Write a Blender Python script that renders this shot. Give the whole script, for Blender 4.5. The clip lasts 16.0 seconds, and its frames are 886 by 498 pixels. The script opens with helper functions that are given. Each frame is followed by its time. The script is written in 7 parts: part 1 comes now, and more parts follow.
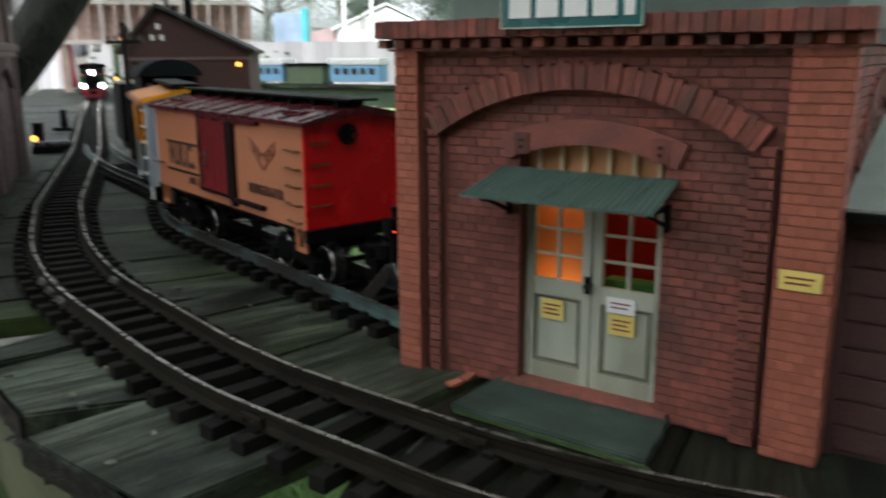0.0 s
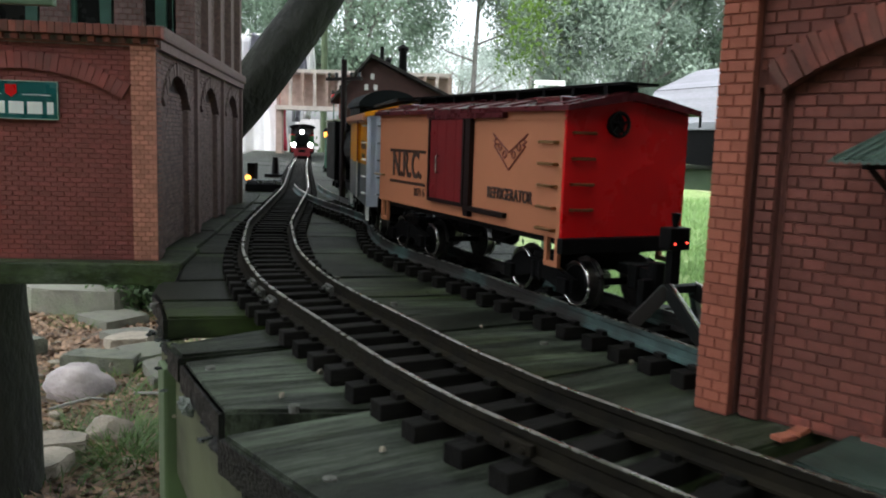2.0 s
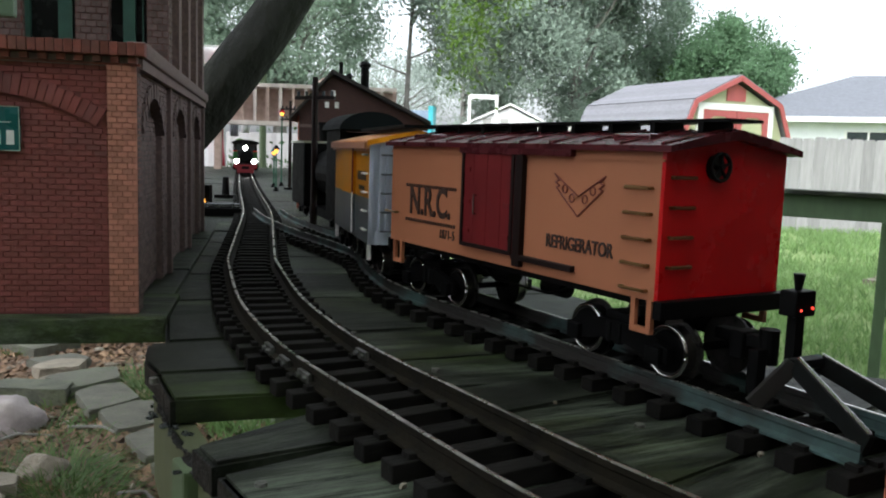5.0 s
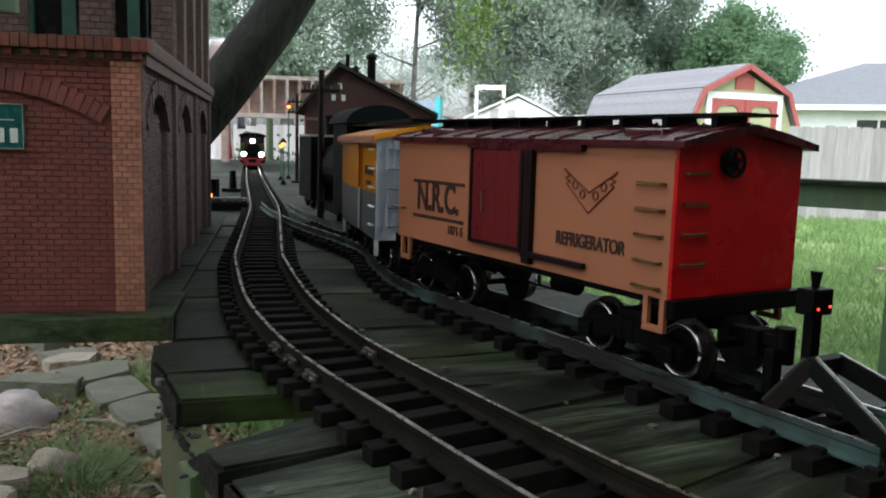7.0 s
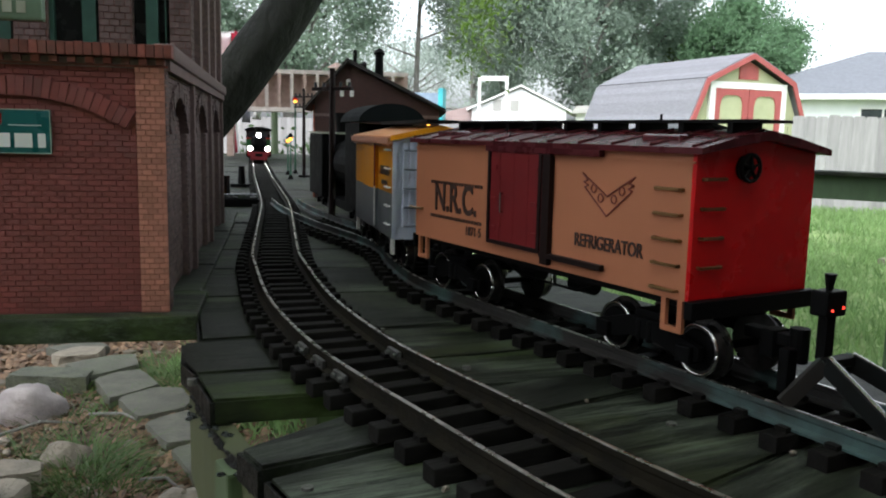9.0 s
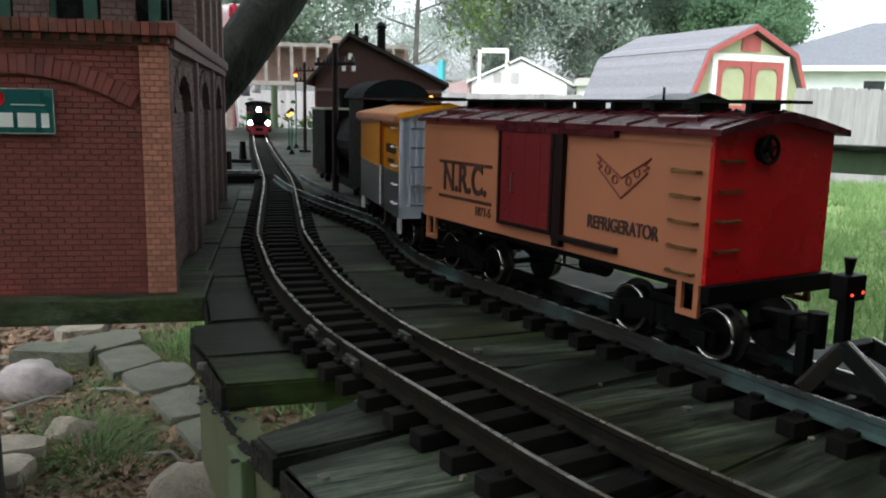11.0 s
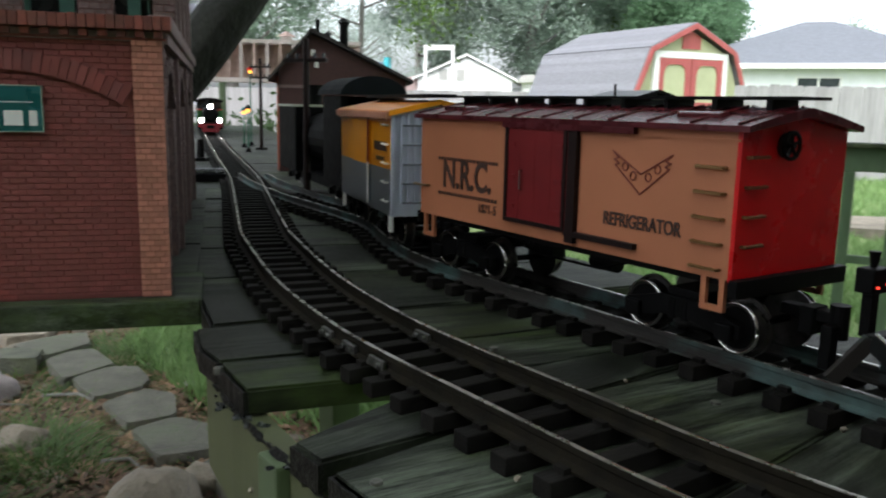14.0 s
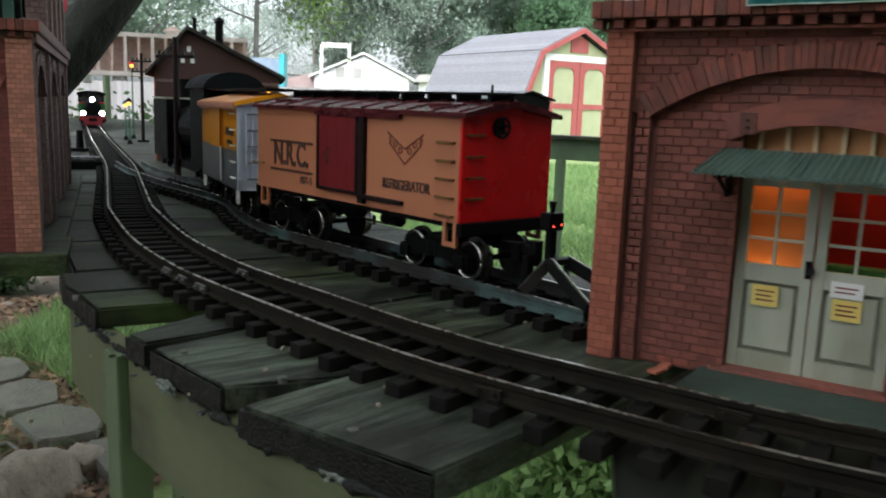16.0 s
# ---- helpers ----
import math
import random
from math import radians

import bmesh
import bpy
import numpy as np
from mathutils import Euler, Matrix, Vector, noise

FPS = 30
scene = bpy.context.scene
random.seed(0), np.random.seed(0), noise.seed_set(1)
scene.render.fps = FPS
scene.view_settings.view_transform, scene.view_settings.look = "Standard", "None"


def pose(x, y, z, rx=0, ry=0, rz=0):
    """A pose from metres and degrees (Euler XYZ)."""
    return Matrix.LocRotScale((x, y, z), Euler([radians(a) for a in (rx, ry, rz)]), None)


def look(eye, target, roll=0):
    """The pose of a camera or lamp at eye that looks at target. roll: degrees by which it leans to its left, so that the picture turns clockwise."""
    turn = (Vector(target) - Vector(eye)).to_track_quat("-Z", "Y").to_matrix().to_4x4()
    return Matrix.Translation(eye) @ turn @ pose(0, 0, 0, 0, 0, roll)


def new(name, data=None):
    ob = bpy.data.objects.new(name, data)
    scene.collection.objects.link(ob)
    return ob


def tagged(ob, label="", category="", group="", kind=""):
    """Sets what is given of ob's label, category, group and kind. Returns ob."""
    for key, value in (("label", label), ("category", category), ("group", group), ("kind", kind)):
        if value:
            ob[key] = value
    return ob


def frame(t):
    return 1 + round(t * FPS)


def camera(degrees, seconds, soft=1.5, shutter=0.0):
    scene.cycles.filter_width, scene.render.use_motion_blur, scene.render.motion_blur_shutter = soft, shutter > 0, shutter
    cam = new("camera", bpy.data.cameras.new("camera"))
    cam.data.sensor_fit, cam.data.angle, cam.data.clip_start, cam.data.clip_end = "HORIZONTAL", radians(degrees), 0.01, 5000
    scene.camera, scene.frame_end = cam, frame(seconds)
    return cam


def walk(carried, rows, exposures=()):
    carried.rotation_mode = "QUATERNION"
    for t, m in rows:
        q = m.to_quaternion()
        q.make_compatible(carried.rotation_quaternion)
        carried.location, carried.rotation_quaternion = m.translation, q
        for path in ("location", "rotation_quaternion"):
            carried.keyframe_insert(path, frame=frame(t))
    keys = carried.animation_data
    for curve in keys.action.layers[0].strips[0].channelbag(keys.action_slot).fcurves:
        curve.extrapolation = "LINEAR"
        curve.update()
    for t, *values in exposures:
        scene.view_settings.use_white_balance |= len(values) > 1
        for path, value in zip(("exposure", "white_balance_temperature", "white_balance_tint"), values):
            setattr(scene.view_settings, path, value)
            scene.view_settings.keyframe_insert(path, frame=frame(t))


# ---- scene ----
cam = camera(56.9, 16.0, soft=2.0, shutter=0.4)
METRES, EYE, TILT, LEAN, TURN = 0.535, 0.1775, 0.0, 0.0, 0.0
ROWS = [
    (0.0, 0.0, 0.0, 0.0, -0.09, -13.44, 0.39),
    (0.5, 0.0098, 0.0288, -0.0273, 8.93, -11.09, 1.95),
    (1.0, -0.0253, 0.0738, -0.0801, 11.18, -8.78, 0.02),
    (1.5, -0.062, 0.1011, -0.1034, 13.24, -8.29, -1.88),
    (2.0, -0.1126, 0.1697, -0.1205, 12.68, -7.77, -1.83),
    (2.5, -0.1832, 0.2323, -0.119, 11.6, -7.36, -1.65),
    (3.0, -0.2445, 0.2772, -0.1133, 7.76, -7.01, -2.1),
    (3.5, -0.2649, 0.2903, -0.103, 7.47, -6.81, -2.29),
    (4.0, -0.2716, 0.2866, -0.0974, 7.66, -6.65, -2.04),
    (6.5, -0.2716, 0.3025, -0.0944, 8.35, -7.2, -1.98),
    (7.0, -0.2743, 0.3043, -0.0906, 8.45, -7.38, -1.58),
    (7.5, -0.2835, 0.2941, -0.0865, 8.51, -7.51, -1.39),
    (8.0, -0.2841, 0.2852, -0.0855, 8.5, -7.71, -1.33),
    (8.5, -0.2842, 0.2829, -0.0844, 8.56, -7.86, -1.33),
    (9.0, -0.2909, 0.2793, -0.0762, 8.64, -7.99, -1.27),
    (9.5, -0.2959, 0.2818, -0.078, 8.68, -8.48, -1.28),
    (12.0, -0.3226, 0.2903, -0.0635, 8.38, -10.17, -1.09),
    (12.5, -0.3327, 0.2853, -0.065, 8.1, -10.1, -1.02),
    (13.0, -0.3328, 0.2771, -0.0611, 8.1, -10.14, -0.97),
    (13.5, -0.3421, 0.2732, -0.0636, 7.7, -10.11, -0.99),
    (14.0, -0.3805, 0.2893, -0.0702, 4.81, -9.99, -1.12),
    (14.5, -0.3994, 0.2826, -0.0699, -1.77, -9.85, -0.98),
    (15.0, -0.3507, 0.1887, -0.0772, -2.42, -9.96, -1.08),
    (15.5, -0.3025, 0.0946, -0.0757, -2.34, -9.91, -1.54),
    (16.0, -0.2405, 0.0087, -0.0767, -2.12, -9.87, -2.01),
]
walk(cam, [(t, pose(0, 0, EYE, TILT, LEAN, TURN) @ pose(METRES * x, METRES * y, METRES * z, 90 + pitch, roll, yaw)) for t, x, y, z, yaw, pitch, roll in ROWS],
     [(0.0, 0.30), (0.5, 0.38), (1.0, 0.40), (2.0, 0.34), (2.5, 0.25), (3.0, 0.08), (4.0, 0.05), (9.5, 0.07), (13.5, 0.06), (14.5, 0.05), (15.5, 0.10), (16.0, 0.17)])

# ---------------------------------------------------------------- world and light
SUN_UP, SUN_TURN = radians(55), radians(205)
world = bpy.data.worlds.new("world")
scene.world = world
world.use_nodes = True
wn = world.node_tree.nodes
wl = world.node_tree.links
sky = wn.new("ShaderNodeTexSky")
sky.sky_type = "NISHITA"
sky.sun_disc = False
sky.sun_elevation, sky.sun_rotation = SUN_UP, SUN_TURN
sky.dust_density = 4.0
grey = wn.new("ShaderNodeHueSaturation")
grey.inputs["Saturation"].default_value = 0.12
wl.new(sky.outputs["Color"], grey.inputs["Color"])
cool = wn.new("ShaderNodeMix")
cool.data_type, cool.blend_type = "RGBA", "MULTIPLY"
cool.inputs["Factor"].default_value = 1.0
cool.inputs["B"].default_value = (0.95, 1.0, 1.06, 1)
wl.new(grey.outputs["Color"], cool.inputs["A"])
wl.new(cool.outputs["Result"], wn["Background"].inputs["Color"])
wn["Background"].inputs["Strength"].default_value = 0.445
sun = new("sun", bpy.data.lights.new("sun", "SUN"))
sun.data.energy, sun.data.angle, sun.data.color = 1.2, radians(40), (1.0, 0.99, 0.97)
sun.matrix_world = look((math.sin(SUN_TURN) * 9, math.cos(SUN_TURN) * 9, 10), (0, 0, 0))

# ---------------------------------------------------------------- materials


def mat(name, c1, c2=None, rough=0.6, metal=0.0, scale=80.0, stretch=(1, 1, 1), bump=0.15, fine=4.0, rnd=0.0, isle=0.0,
        stain=None, stain_scale=12.0, stain_cut=(0.5, 0.65), coat=0.0, depth=0.0006, spec=0.5, rough_var=0.15):
    """A painted, worn or natural surface: two tints mixed by grain, a stain at a larger scale, fine relief."""
    m = bpy.data.materials.new(name)
    m.use_nodes = True
    n, l = m.node_tree.nodes, m.node_tree.links
    b = n["Principled BSDF"]
    c2 = c2 or tuple(v * 0.7 for v in c1)
    tc = n.new("ShaderNodeTexCoord")
    mp = n.new("ShaderNodeMapping")
    mp.inputs["Scale"].default_value = stretch
    l.new(tc.outputs["Object"], mp.inputs["Vector"])
    info = n.new("ShaderNodeObjectInfo")
    shift = n.new("ShaderNodeVectorMath")
    shift.operation = "SCALE"
    shift.inputs[0].default_value = (7.3, 3.1, 5.7)
    l.new(info.outputs["Random"], shift.inputs["Scale"])
    l.new(shift.outputs["Vector"], mp.inputs["Location"])
    grain = n.new("ShaderNodeTexNoise")
    grain.inputs["Scale"].default_value = scale
    grain.inputs["Detail"].default_value = 6
    grain.inputs["Roughness"].default_value = 0.6
    l.new(mp.outputs["Vector"], grain.inputs["Vector"])
    ramp = n.new("ShaderNodeValToRGB")
    ramp.color_ramp.elements[0].position, ramp.color_ramp.elements[1].position = 0.32, 0.68
    ramp.color_ramp.elements[0].color, ramp.color_ramp.elements[1].color = (*c2, 1), (*c1, 1)
    l.new(grain.outputs["Fac"], ramp.inputs["Fac"])
    col = ramp.outputs["Color"]
    if stain:
        big = n.new("ShaderNodeTexNoise")
        big.inputs["Scale"].default_value = stain_scale
        big.inputs["Detail"].default_value = 5
        l.new(mp.outputs["Vector"], big.inputs["Vector"])
        cut = n.new("ShaderNodeValToRGB")
        cut.color_ramp.elements[0].position, cut.color_ramp.elements[1].position = stain_cut
        l.new(big.outputs["Fac"], cut.inputs["Fac"])
        mix = n.new("ShaderNodeMix")
        mix.data_type = "RGBA"
        l.new(cut.outputs["Color"], mix.inputs["Factor"])
        l.new(col, mix.inputs["A"])
        mix.inputs["B"].default_value = (*stain, 1)
        col = mix.outputs["Result"]
    if rnd or isle:
        hsv = n.new("ShaderNodeHueSaturation")
        span = n.new("ShaderNodeMapRange")
        w = rnd or isle
        span.inputs["To Min"].default_value, span.inputs["To Max"].default_value = 1 - w, 1 + w
        if rnd:
            l.new(info.outputs["Random"], span.inputs["Value"])
        else:
            geo = n.new("ShaderNodeNewGeometry")
            l.new(geo.outputs["Random Per Island"], span.inputs["Value"])
        l.new(span.outputs["Result"], hsv.inputs["Value"])
        l.new(col, hsv.inputs["Color"])
        col = hsv.outputs["Color"]
    l.new(col, b.inputs["Base Color"])
    rr = n.new("ShaderNodeMapRange")
    rr.inputs["To Min"].default_value, rr.inputs["To Max"].default_value = max(0.03, rough - rough_var), min(1, rough + rough_var)
    l.new(grain.outputs["Fac"], rr.inputs["Value"])
    l.new(rr.outputs["Result"], b.inputs["Roughness"])
    b.inputs["Metallic"].default_value = metal
    b.inputs["Coat Weight"].default_value = coat
    b.inputs["Specular IOR Level"].default_value = spec
    if bump:
        rel = n.new("ShaderNodeTexNoise")
        rel.inputs["Scale"].default_value = scale * fine
        rel.inputs["Detail"].default_value = 3
        l.new(mp.outputs["Vector"], rel.inputs["Vector"])
        bp = n.new("ShaderNodeBump")
        bp.inputs["Strength"].default_value = bump
        bp.inputs["Distance"].default_value = depth
        l.new(rel.outputs["Fac"], bp.inputs["Height"])
        l.new(bp.outputs["Normal"], b.inputs["Normal"])
    return m


def glow(name, colour, strength):
    m = bpy.data.materials.new(name)
    m.use_nodes = True
    b = m.node_tree.nodes["Principled BSDF"]
    b.inputs["Base Color"].default_value = (*colour, 1)
    b.inputs["Emission Color"].default_value = (*colour, 1)
    b.inputs["Emission Strength"].default_value = strength
    return m


def leafy(name, c1, c2, through_light=0.35, soft=0.0):
    m = mat(name, c1, c2, rough=0.6, scale=3.0, bump=0, isle=0.24)
    n, l = m.node_tree.nodes, m.node_tree.links
    b = n["Principled BSDF"]
    tr = n.new("ShaderNodeBsdfTranslucent")
    mx = n.new("ShaderNodeMixShader")
    mx.inputs["Fac"].default_value = through_light
    # soft leans the shading normals skyward, so the leaves look evenly bright
    if soft:
        geo = n.new("ShaderNodeNewGeometry")
        up = n.new("ShaderNodeVectorMath")
        up.inputs[1].default_value = (0.0, -0.5 * soft, soft)
        nrm = n.new("ShaderNodeVectorMath")
        nrm.operation = "NORMALIZE"
        l.new(geo.outputs["Normal"], up.inputs[0])
        l.new(up.outputs["Vector"], nrm.inputs[0])
        l.new(nrm.outputs["Vector"], b.inputs["Normal"])
    src = b.inputs["Base Color"].links[0].from_socket
    l.new(src, tr.inputs["Color"])
    l.new(b.outputs["BSDF"], mx.inputs[1])
    l.new(tr.outputs["BSDF"], mx.inputs[2])
    l.new(mx.outputs["Shader"], n["Material Output"].inputs["Surface"])
    return m


BRICK = mat("red_brick", (0.250, 0.071, 0.050), (0.145, 0.045, 0.034), rough=0.85, scale=160, rnd=0.25, bump=0.4, stain=(0.085, 0.043, 0.034), stain_scale=22, stain_cut=(0.48, 0.72))
BRICK_J = mat("red_brick_field", (0.250, 0.071, 0.050), (0.145, 0.045, 0.034), rough=0.85, scale=160, isle=0.25, bump=0.4, stain=(0.085, 0.043, 0.034), stain_scale=22, stain_cut=(0.48, 0.72))
BRICK_O = mat("orange_brick", (0.43, 0.135, 0.080), (0.27, 0.080, 0.052), rough=0.85, scale=130, rnd=0.16, bump=0.4, stain=(0.20, 0.05, 0.036), stain_scale=30, stain_cut=(0.55, 0.72))
BRICK_OM = mat("orange_washed_mortar", (0.27, 0.080, 0.050), (0.17, 0.050, 0.034), rough=0.95, scale=160)
BRICK_P = mat("pale_orange_brick", (0.54, 0.24, 0.17), (0.40, 0.165, 0.115), rough=0.85, scale=220, rnd=0.2, bump=0.4)
# dull grey copy of the brick that holds the shade of the works' flank
BRICK_D = mat("shade_toned_brick", (0.165, 0.112, 0.104), (0.095, 0.066, 0.062), rough=0.9, scale=220, isle=0.25, bump=0.4)
MORTAR_L = mat("red_washed_mortar", (0.235, 0.064, 0.054), (0.15, 0.044, 0.038), rough=0.95, scale=120)
BRICK_L = mat("smooth_red_brick", (0.28, 0.070, 0.058), (0.19, 0.050, 0.044), rough=0.8, scale=40, rnd=0.13, bump=0.4, stain=(0.15, 0.055, 0.052), stain_scale=9, stain_cut=(0.45, 0.7))
BRICK_LJ = mat("smooth_red_brick_field", (0.28, 0.070, 0.058), (0.19, 0.050, 0.044), rough=0.8, scale=40, isle=0.13, bump=0.4, stain=(0.15, 0.055, 0.052), stain_scale=9, stain_cut=(0.45, 0.7))
MORTAR = mat("dark_mortar", (0.150, 0.050, 0.038), (0.09, 0.032, 0.026), rough=0.95, scale=300)


def deck_material(name="damp_mossy_boards", moss_at=0.465, moss_tint=(0.050, 0.066, 0.024), pale=0.0, dirt=0.82):
    """Damp old boards: fine grain along the board, pale wear and painted sky sheen, moss and dark wet patches."""
    m = bpy.data.materials.new(name)
    m.use_nodes = True
    n, l = m.node_tree.nodes, m.node_tree.links
    b = n["Principled BSDF"]
    tc = n.new("ShaderNodeTexCoord")
    info = n.new("ShaderNodeObjectInfo")
    shift = n.new("ShaderNodeVectorMath")
    shift.operation = "SCALE"
    shift.inputs[0].default_value = (3.3, 9.1, 5.7)
    l.new(info.outputs["Random"], shift.inputs["Scale"])
    add = n.new("ShaderNodeVectorMath")
    l.new(tc.outputs["Object"], add.inputs[0])
    l.new(shift.outputs["Vector"], add.inputs[1])

    def noisy(scale, detail=5, rough=0.6):
        mp = n.new("ShaderNodeMapping")
        mp.inputs["Scale"].default_value = scale
        l.new(add.outputs["Vector"], mp.inputs["Vector"])
        t = n.new("ShaderNodeTexNoise")
        t.inputs["Scale"].default_value, t.inputs["Detail"].default_value, t.inputs["Roughness"].default_value = 1.0, detail, rough
        l.new(mp.outputs["Vector"], t.inputs["Vector"])
        return t.outputs["Fac"]

    def cut(fac, a, bb):
        r = n.new("ShaderNodeValToRGB")
        r.color_ramp.elements[0].position, r.color_ramp.elements[1].position = a, bb
        l.new(fac, r.inputs["Fac"])
        return r.outputs["Color"]

    def blend(fac, a, bb):
        x = n.new("ShaderNodeMix")
        x.data_type = "RGBA"
        l.new(fac, x.inputs["Factor"])
        for sock, c in (("A", a), ("B", bb)):
            if isinstance(c, tuple):
                x.inputs[sock].default_value = (*c, 1)
            else:
                l.new(c, x.inputs[sock])
        return x.outputs["Result"]

    def times(a, bb):
        x = n.new("ShaderNodeMath")
        x.operation = "MULTIPLY"
        l.new(a, x.inputs[0])
        l.new(bb, x.inputs[1])
        return x.outputs["Value"]

    grain = noisy((7, 230, 40), 7, 0.72)
    patch = noisy((7, 16, 9), 5, 0.65)
    damp = blend(cut(noisy((5, 26, 8), 6, 0.7), 0.40, 0.60), (0.008, 0.0098, 0.0058), (0.034, 0.044, 0.025))
    col = blend(cut(grain, 0.43, 0.60), (0.0045, 0.0054, 0.0038), damp)
    moss = times(cut(noisy((7, 60, 20), 6, 0.7), 0.42, 0.62), cut(noisy((5, 13, 5), 5, 0.7), moss_at, moss_at + 0.09))
    col = blend(moss, col, moss_tint)
    # pale mask: worn streaks plus the sky's sheen on wet wood, as colour
    worn = times(cut(noisy((9, 120, 20), 8, 0.85), 0.44, 0.66), cut(patch, 0.45 - pale, 0.63 - pale))
    col = blend(worn, col, (0.18, 0.215, 0.165))
    soot = cut(noisy((4, 8, 6), 4, 0.6), 0.44, 0.60)
    keep = n.new("ShaderNodeMath")
    keep.operation = "MULTIPLY"
    keep.inputs[1].default_value = dirt
    l.new(soot, keep.inputs[0])
    col = blend(keep.outputs["Value"], col, (0.007, 0.0082, 0.0058))
    split = cut(noisy((3, 95, 20), 5, 0.6), 0.675, 0.69)
    col = blend(split, col, (0.19, 0.20, 0.165))
    l.new(col, b.inputs["Base Color"])
    rr = n.new("ShaderNodeMapRange")
    rr.inputs["To Min"].default_value, rr.inputs["To Max"].default_value = 0.28, 0.80
    l.new(patch, rr.inputs["Value"])
    l.new(rr.outputs["Result"], b.inputs["Roughness"])
    b.inputs["Specular IOR Level"].default_value = 0.22
    bp = n.new("ShaderNodeBump")
    bp.inputs["Strength"].default_value, bp.inputs["Distance"].default_value = 0.9, 0.0016
    l.new(grain, bp.inputs["Height"])
    l.new(bp.outputs["Normal"], b.inputs["Normal"])
    return m


DECK = deck_material()
WORN_SHEEN = deck_material("worn_sheen_boards", 0.52, pale=0.04)
# darker copy of the deck boards with little moss and few pale streaks
DARKEST = deck_material("darkest_boards", 0.56, (0.022, 0.028, 0.014), pale=-0.15, dirt=0.95)
MOSSY = deck_material("very_mossy_board", 0.42, (0.055, 0.085, 0.024), dirt=0.3)
TAR = mat("black_tarred_end", (0.004, 0.004, 0.0035), (0.010, 0.010, 0.009), rough=0.5, scale=160, bump=0.8, depth=0.0015, spec=0.2, rough_var=0.35)
FASCIA = mat("olive_painted_board", (0.105, 0.118, 0.058), (0.072, 0.085, 0.040), rough=0.6, scale=18, stretch=(1, 1, 3), stain=(0.045, 0.048, 0.026), stain_scale=9, stain_cut=(0.46, 0.68))
POST = mat("green_painted_post", (0.095, 0.135, 0.070), (0.07, 0.10, 0.05), rough=0.6, scale=25)
RAIL = mat("brown_oxidised_rail", (0.016, 0.013, 0.008), (0.005, 0.0042, 0.003), rough=0.8, metal=0.0, scale=60, bump=0.8, spec=0.15)
RAIL_TOP = mat("worn_rail_head", (0.46, 0.45, 0.41), (0.18, 0.165, 0.14), rough=0.28, metal=0.85, scale=90, bump=0.2, stain=(0.05, 0.045, 0.035), stain_scale=18, stain_cut=(0.52, 0.66))
VERDIGRIS = mat("verdigris_rail", (0.085, 0.165, 0.16), (0.025, 0.032, 0.03), rough=0.6, metal=0.1, scale=30, stain=(0.018, 0.016, 0.014), stain_scale=12, stain_cut=(0.43, 0.55), bump=0.6)
TIE = mat("black_plastic_sleeper", (0.012, 0.011, 0.010), (0.006, 0.0055, 0.005), rough=0.75, scale=150, stretch=(1, 0.2, 1), bump=0.7, rnd=0.35, spec=0.10)
TAN = mat("tan_car_paint", (0.43, 0.165, 0.085), (0.39, 0.148, 0.075), rough=0.6, spec=0.25, scale=12, bump=0.05)
RED = mat("bright_red_paint", (0.56, 0.006, 0.008), (0.47, 0.005, 0.007), rough=0.26, scale=20, bump=0.05, spec=0.35)
MAROON = mat("maroon_paint", (0.165, 0.011, 0.013), (0.125, 0.009, 0.011), rough=0.5, spec=0.25, scale=40, bump=0.08)
ROOF_M = mat("maroon_roof_paint", (0.085, 0.012, 0.016), (0.050, 0.008, 0.011), rough=0.28, spec=0.22, scale=60, bump=0.15)
BLACK = mat("black_plastic", (0.0045, 0.0045, 0.0048), (0.003, 0.003, 0.0032), rough=0.5, scale=90, bump=0.2, spec=0.07)
BLACKMETAL = mat("black_enamel", (0.012, 0.014, 0.017), (0.008, 0.009, 0.011), rough=0.28, scale=60, bump=0.05, coat=0.3)
BRASS = mat("dull_brass", (0.30, 0.20, 0.09), (0.2, 0.13, 0.06), rough=0.35, metal=0.9, scale=200)
STEEL = mat("bright_wheel_steel", (0.55, 0.53, 0.50), (0.4, 0.39, 0.37), rough=0.22, metal=1.0, scale=100, bump=0.05)
PRINT = mat("dark_brown_print", (0.045, 0.02, 0.014), (0.035, 0.016, 0.012), rough=0.5, scale=90, bump=0)
PRINT_R = mat("oxide_red_print", (0.20, 0.04, 0.025), (0.16, 0.035, 0.02), rough=0.5, scale=90, bump=0)
FRAME_D = mat("near_black_frame", (0.016, 0.008, 0.007), (0.009, 0.005, 0.005), rough=0.5, scale=90, spec=0.15)
YELLOW = mat("yellow_car_paint", (0.72, 0.29, 0.010), (0.62, 0.24, 0.010), rough=0.5, spec=0.2, scale=30, bump=0.05)
ORANGE = mat("orange_car_paint", (0.66, 0.24, 0.045), (0.56, 0.19, 0.035), rough=0.4, scale=30, bump=0.05)
GREY_P = mat("grey_car_paint", (0.13, 0.145, 0.16), (0.10, 0.115, 0.13), rough=0.4, scale=30, bump=0.05)
SILVER = mat("pale_blue_grey_paint", (0.46, 0.51, 0.60), (0.41, 0.46, 0.54), rough=0.4, scale=30, bump=0.05)
BLUE = mat("blue_coach_paint", (0.03, 0.13, 0.42), (0.025, 0.10, 0.34), rough=0.35, scale=30, bump=0.05)
GREEN_L = mat("green_loco_paint", (0.025, 0.13, 0.04), (0.02, 0.10, 0.03), rough=0.35, scale=30, bump=0.05)
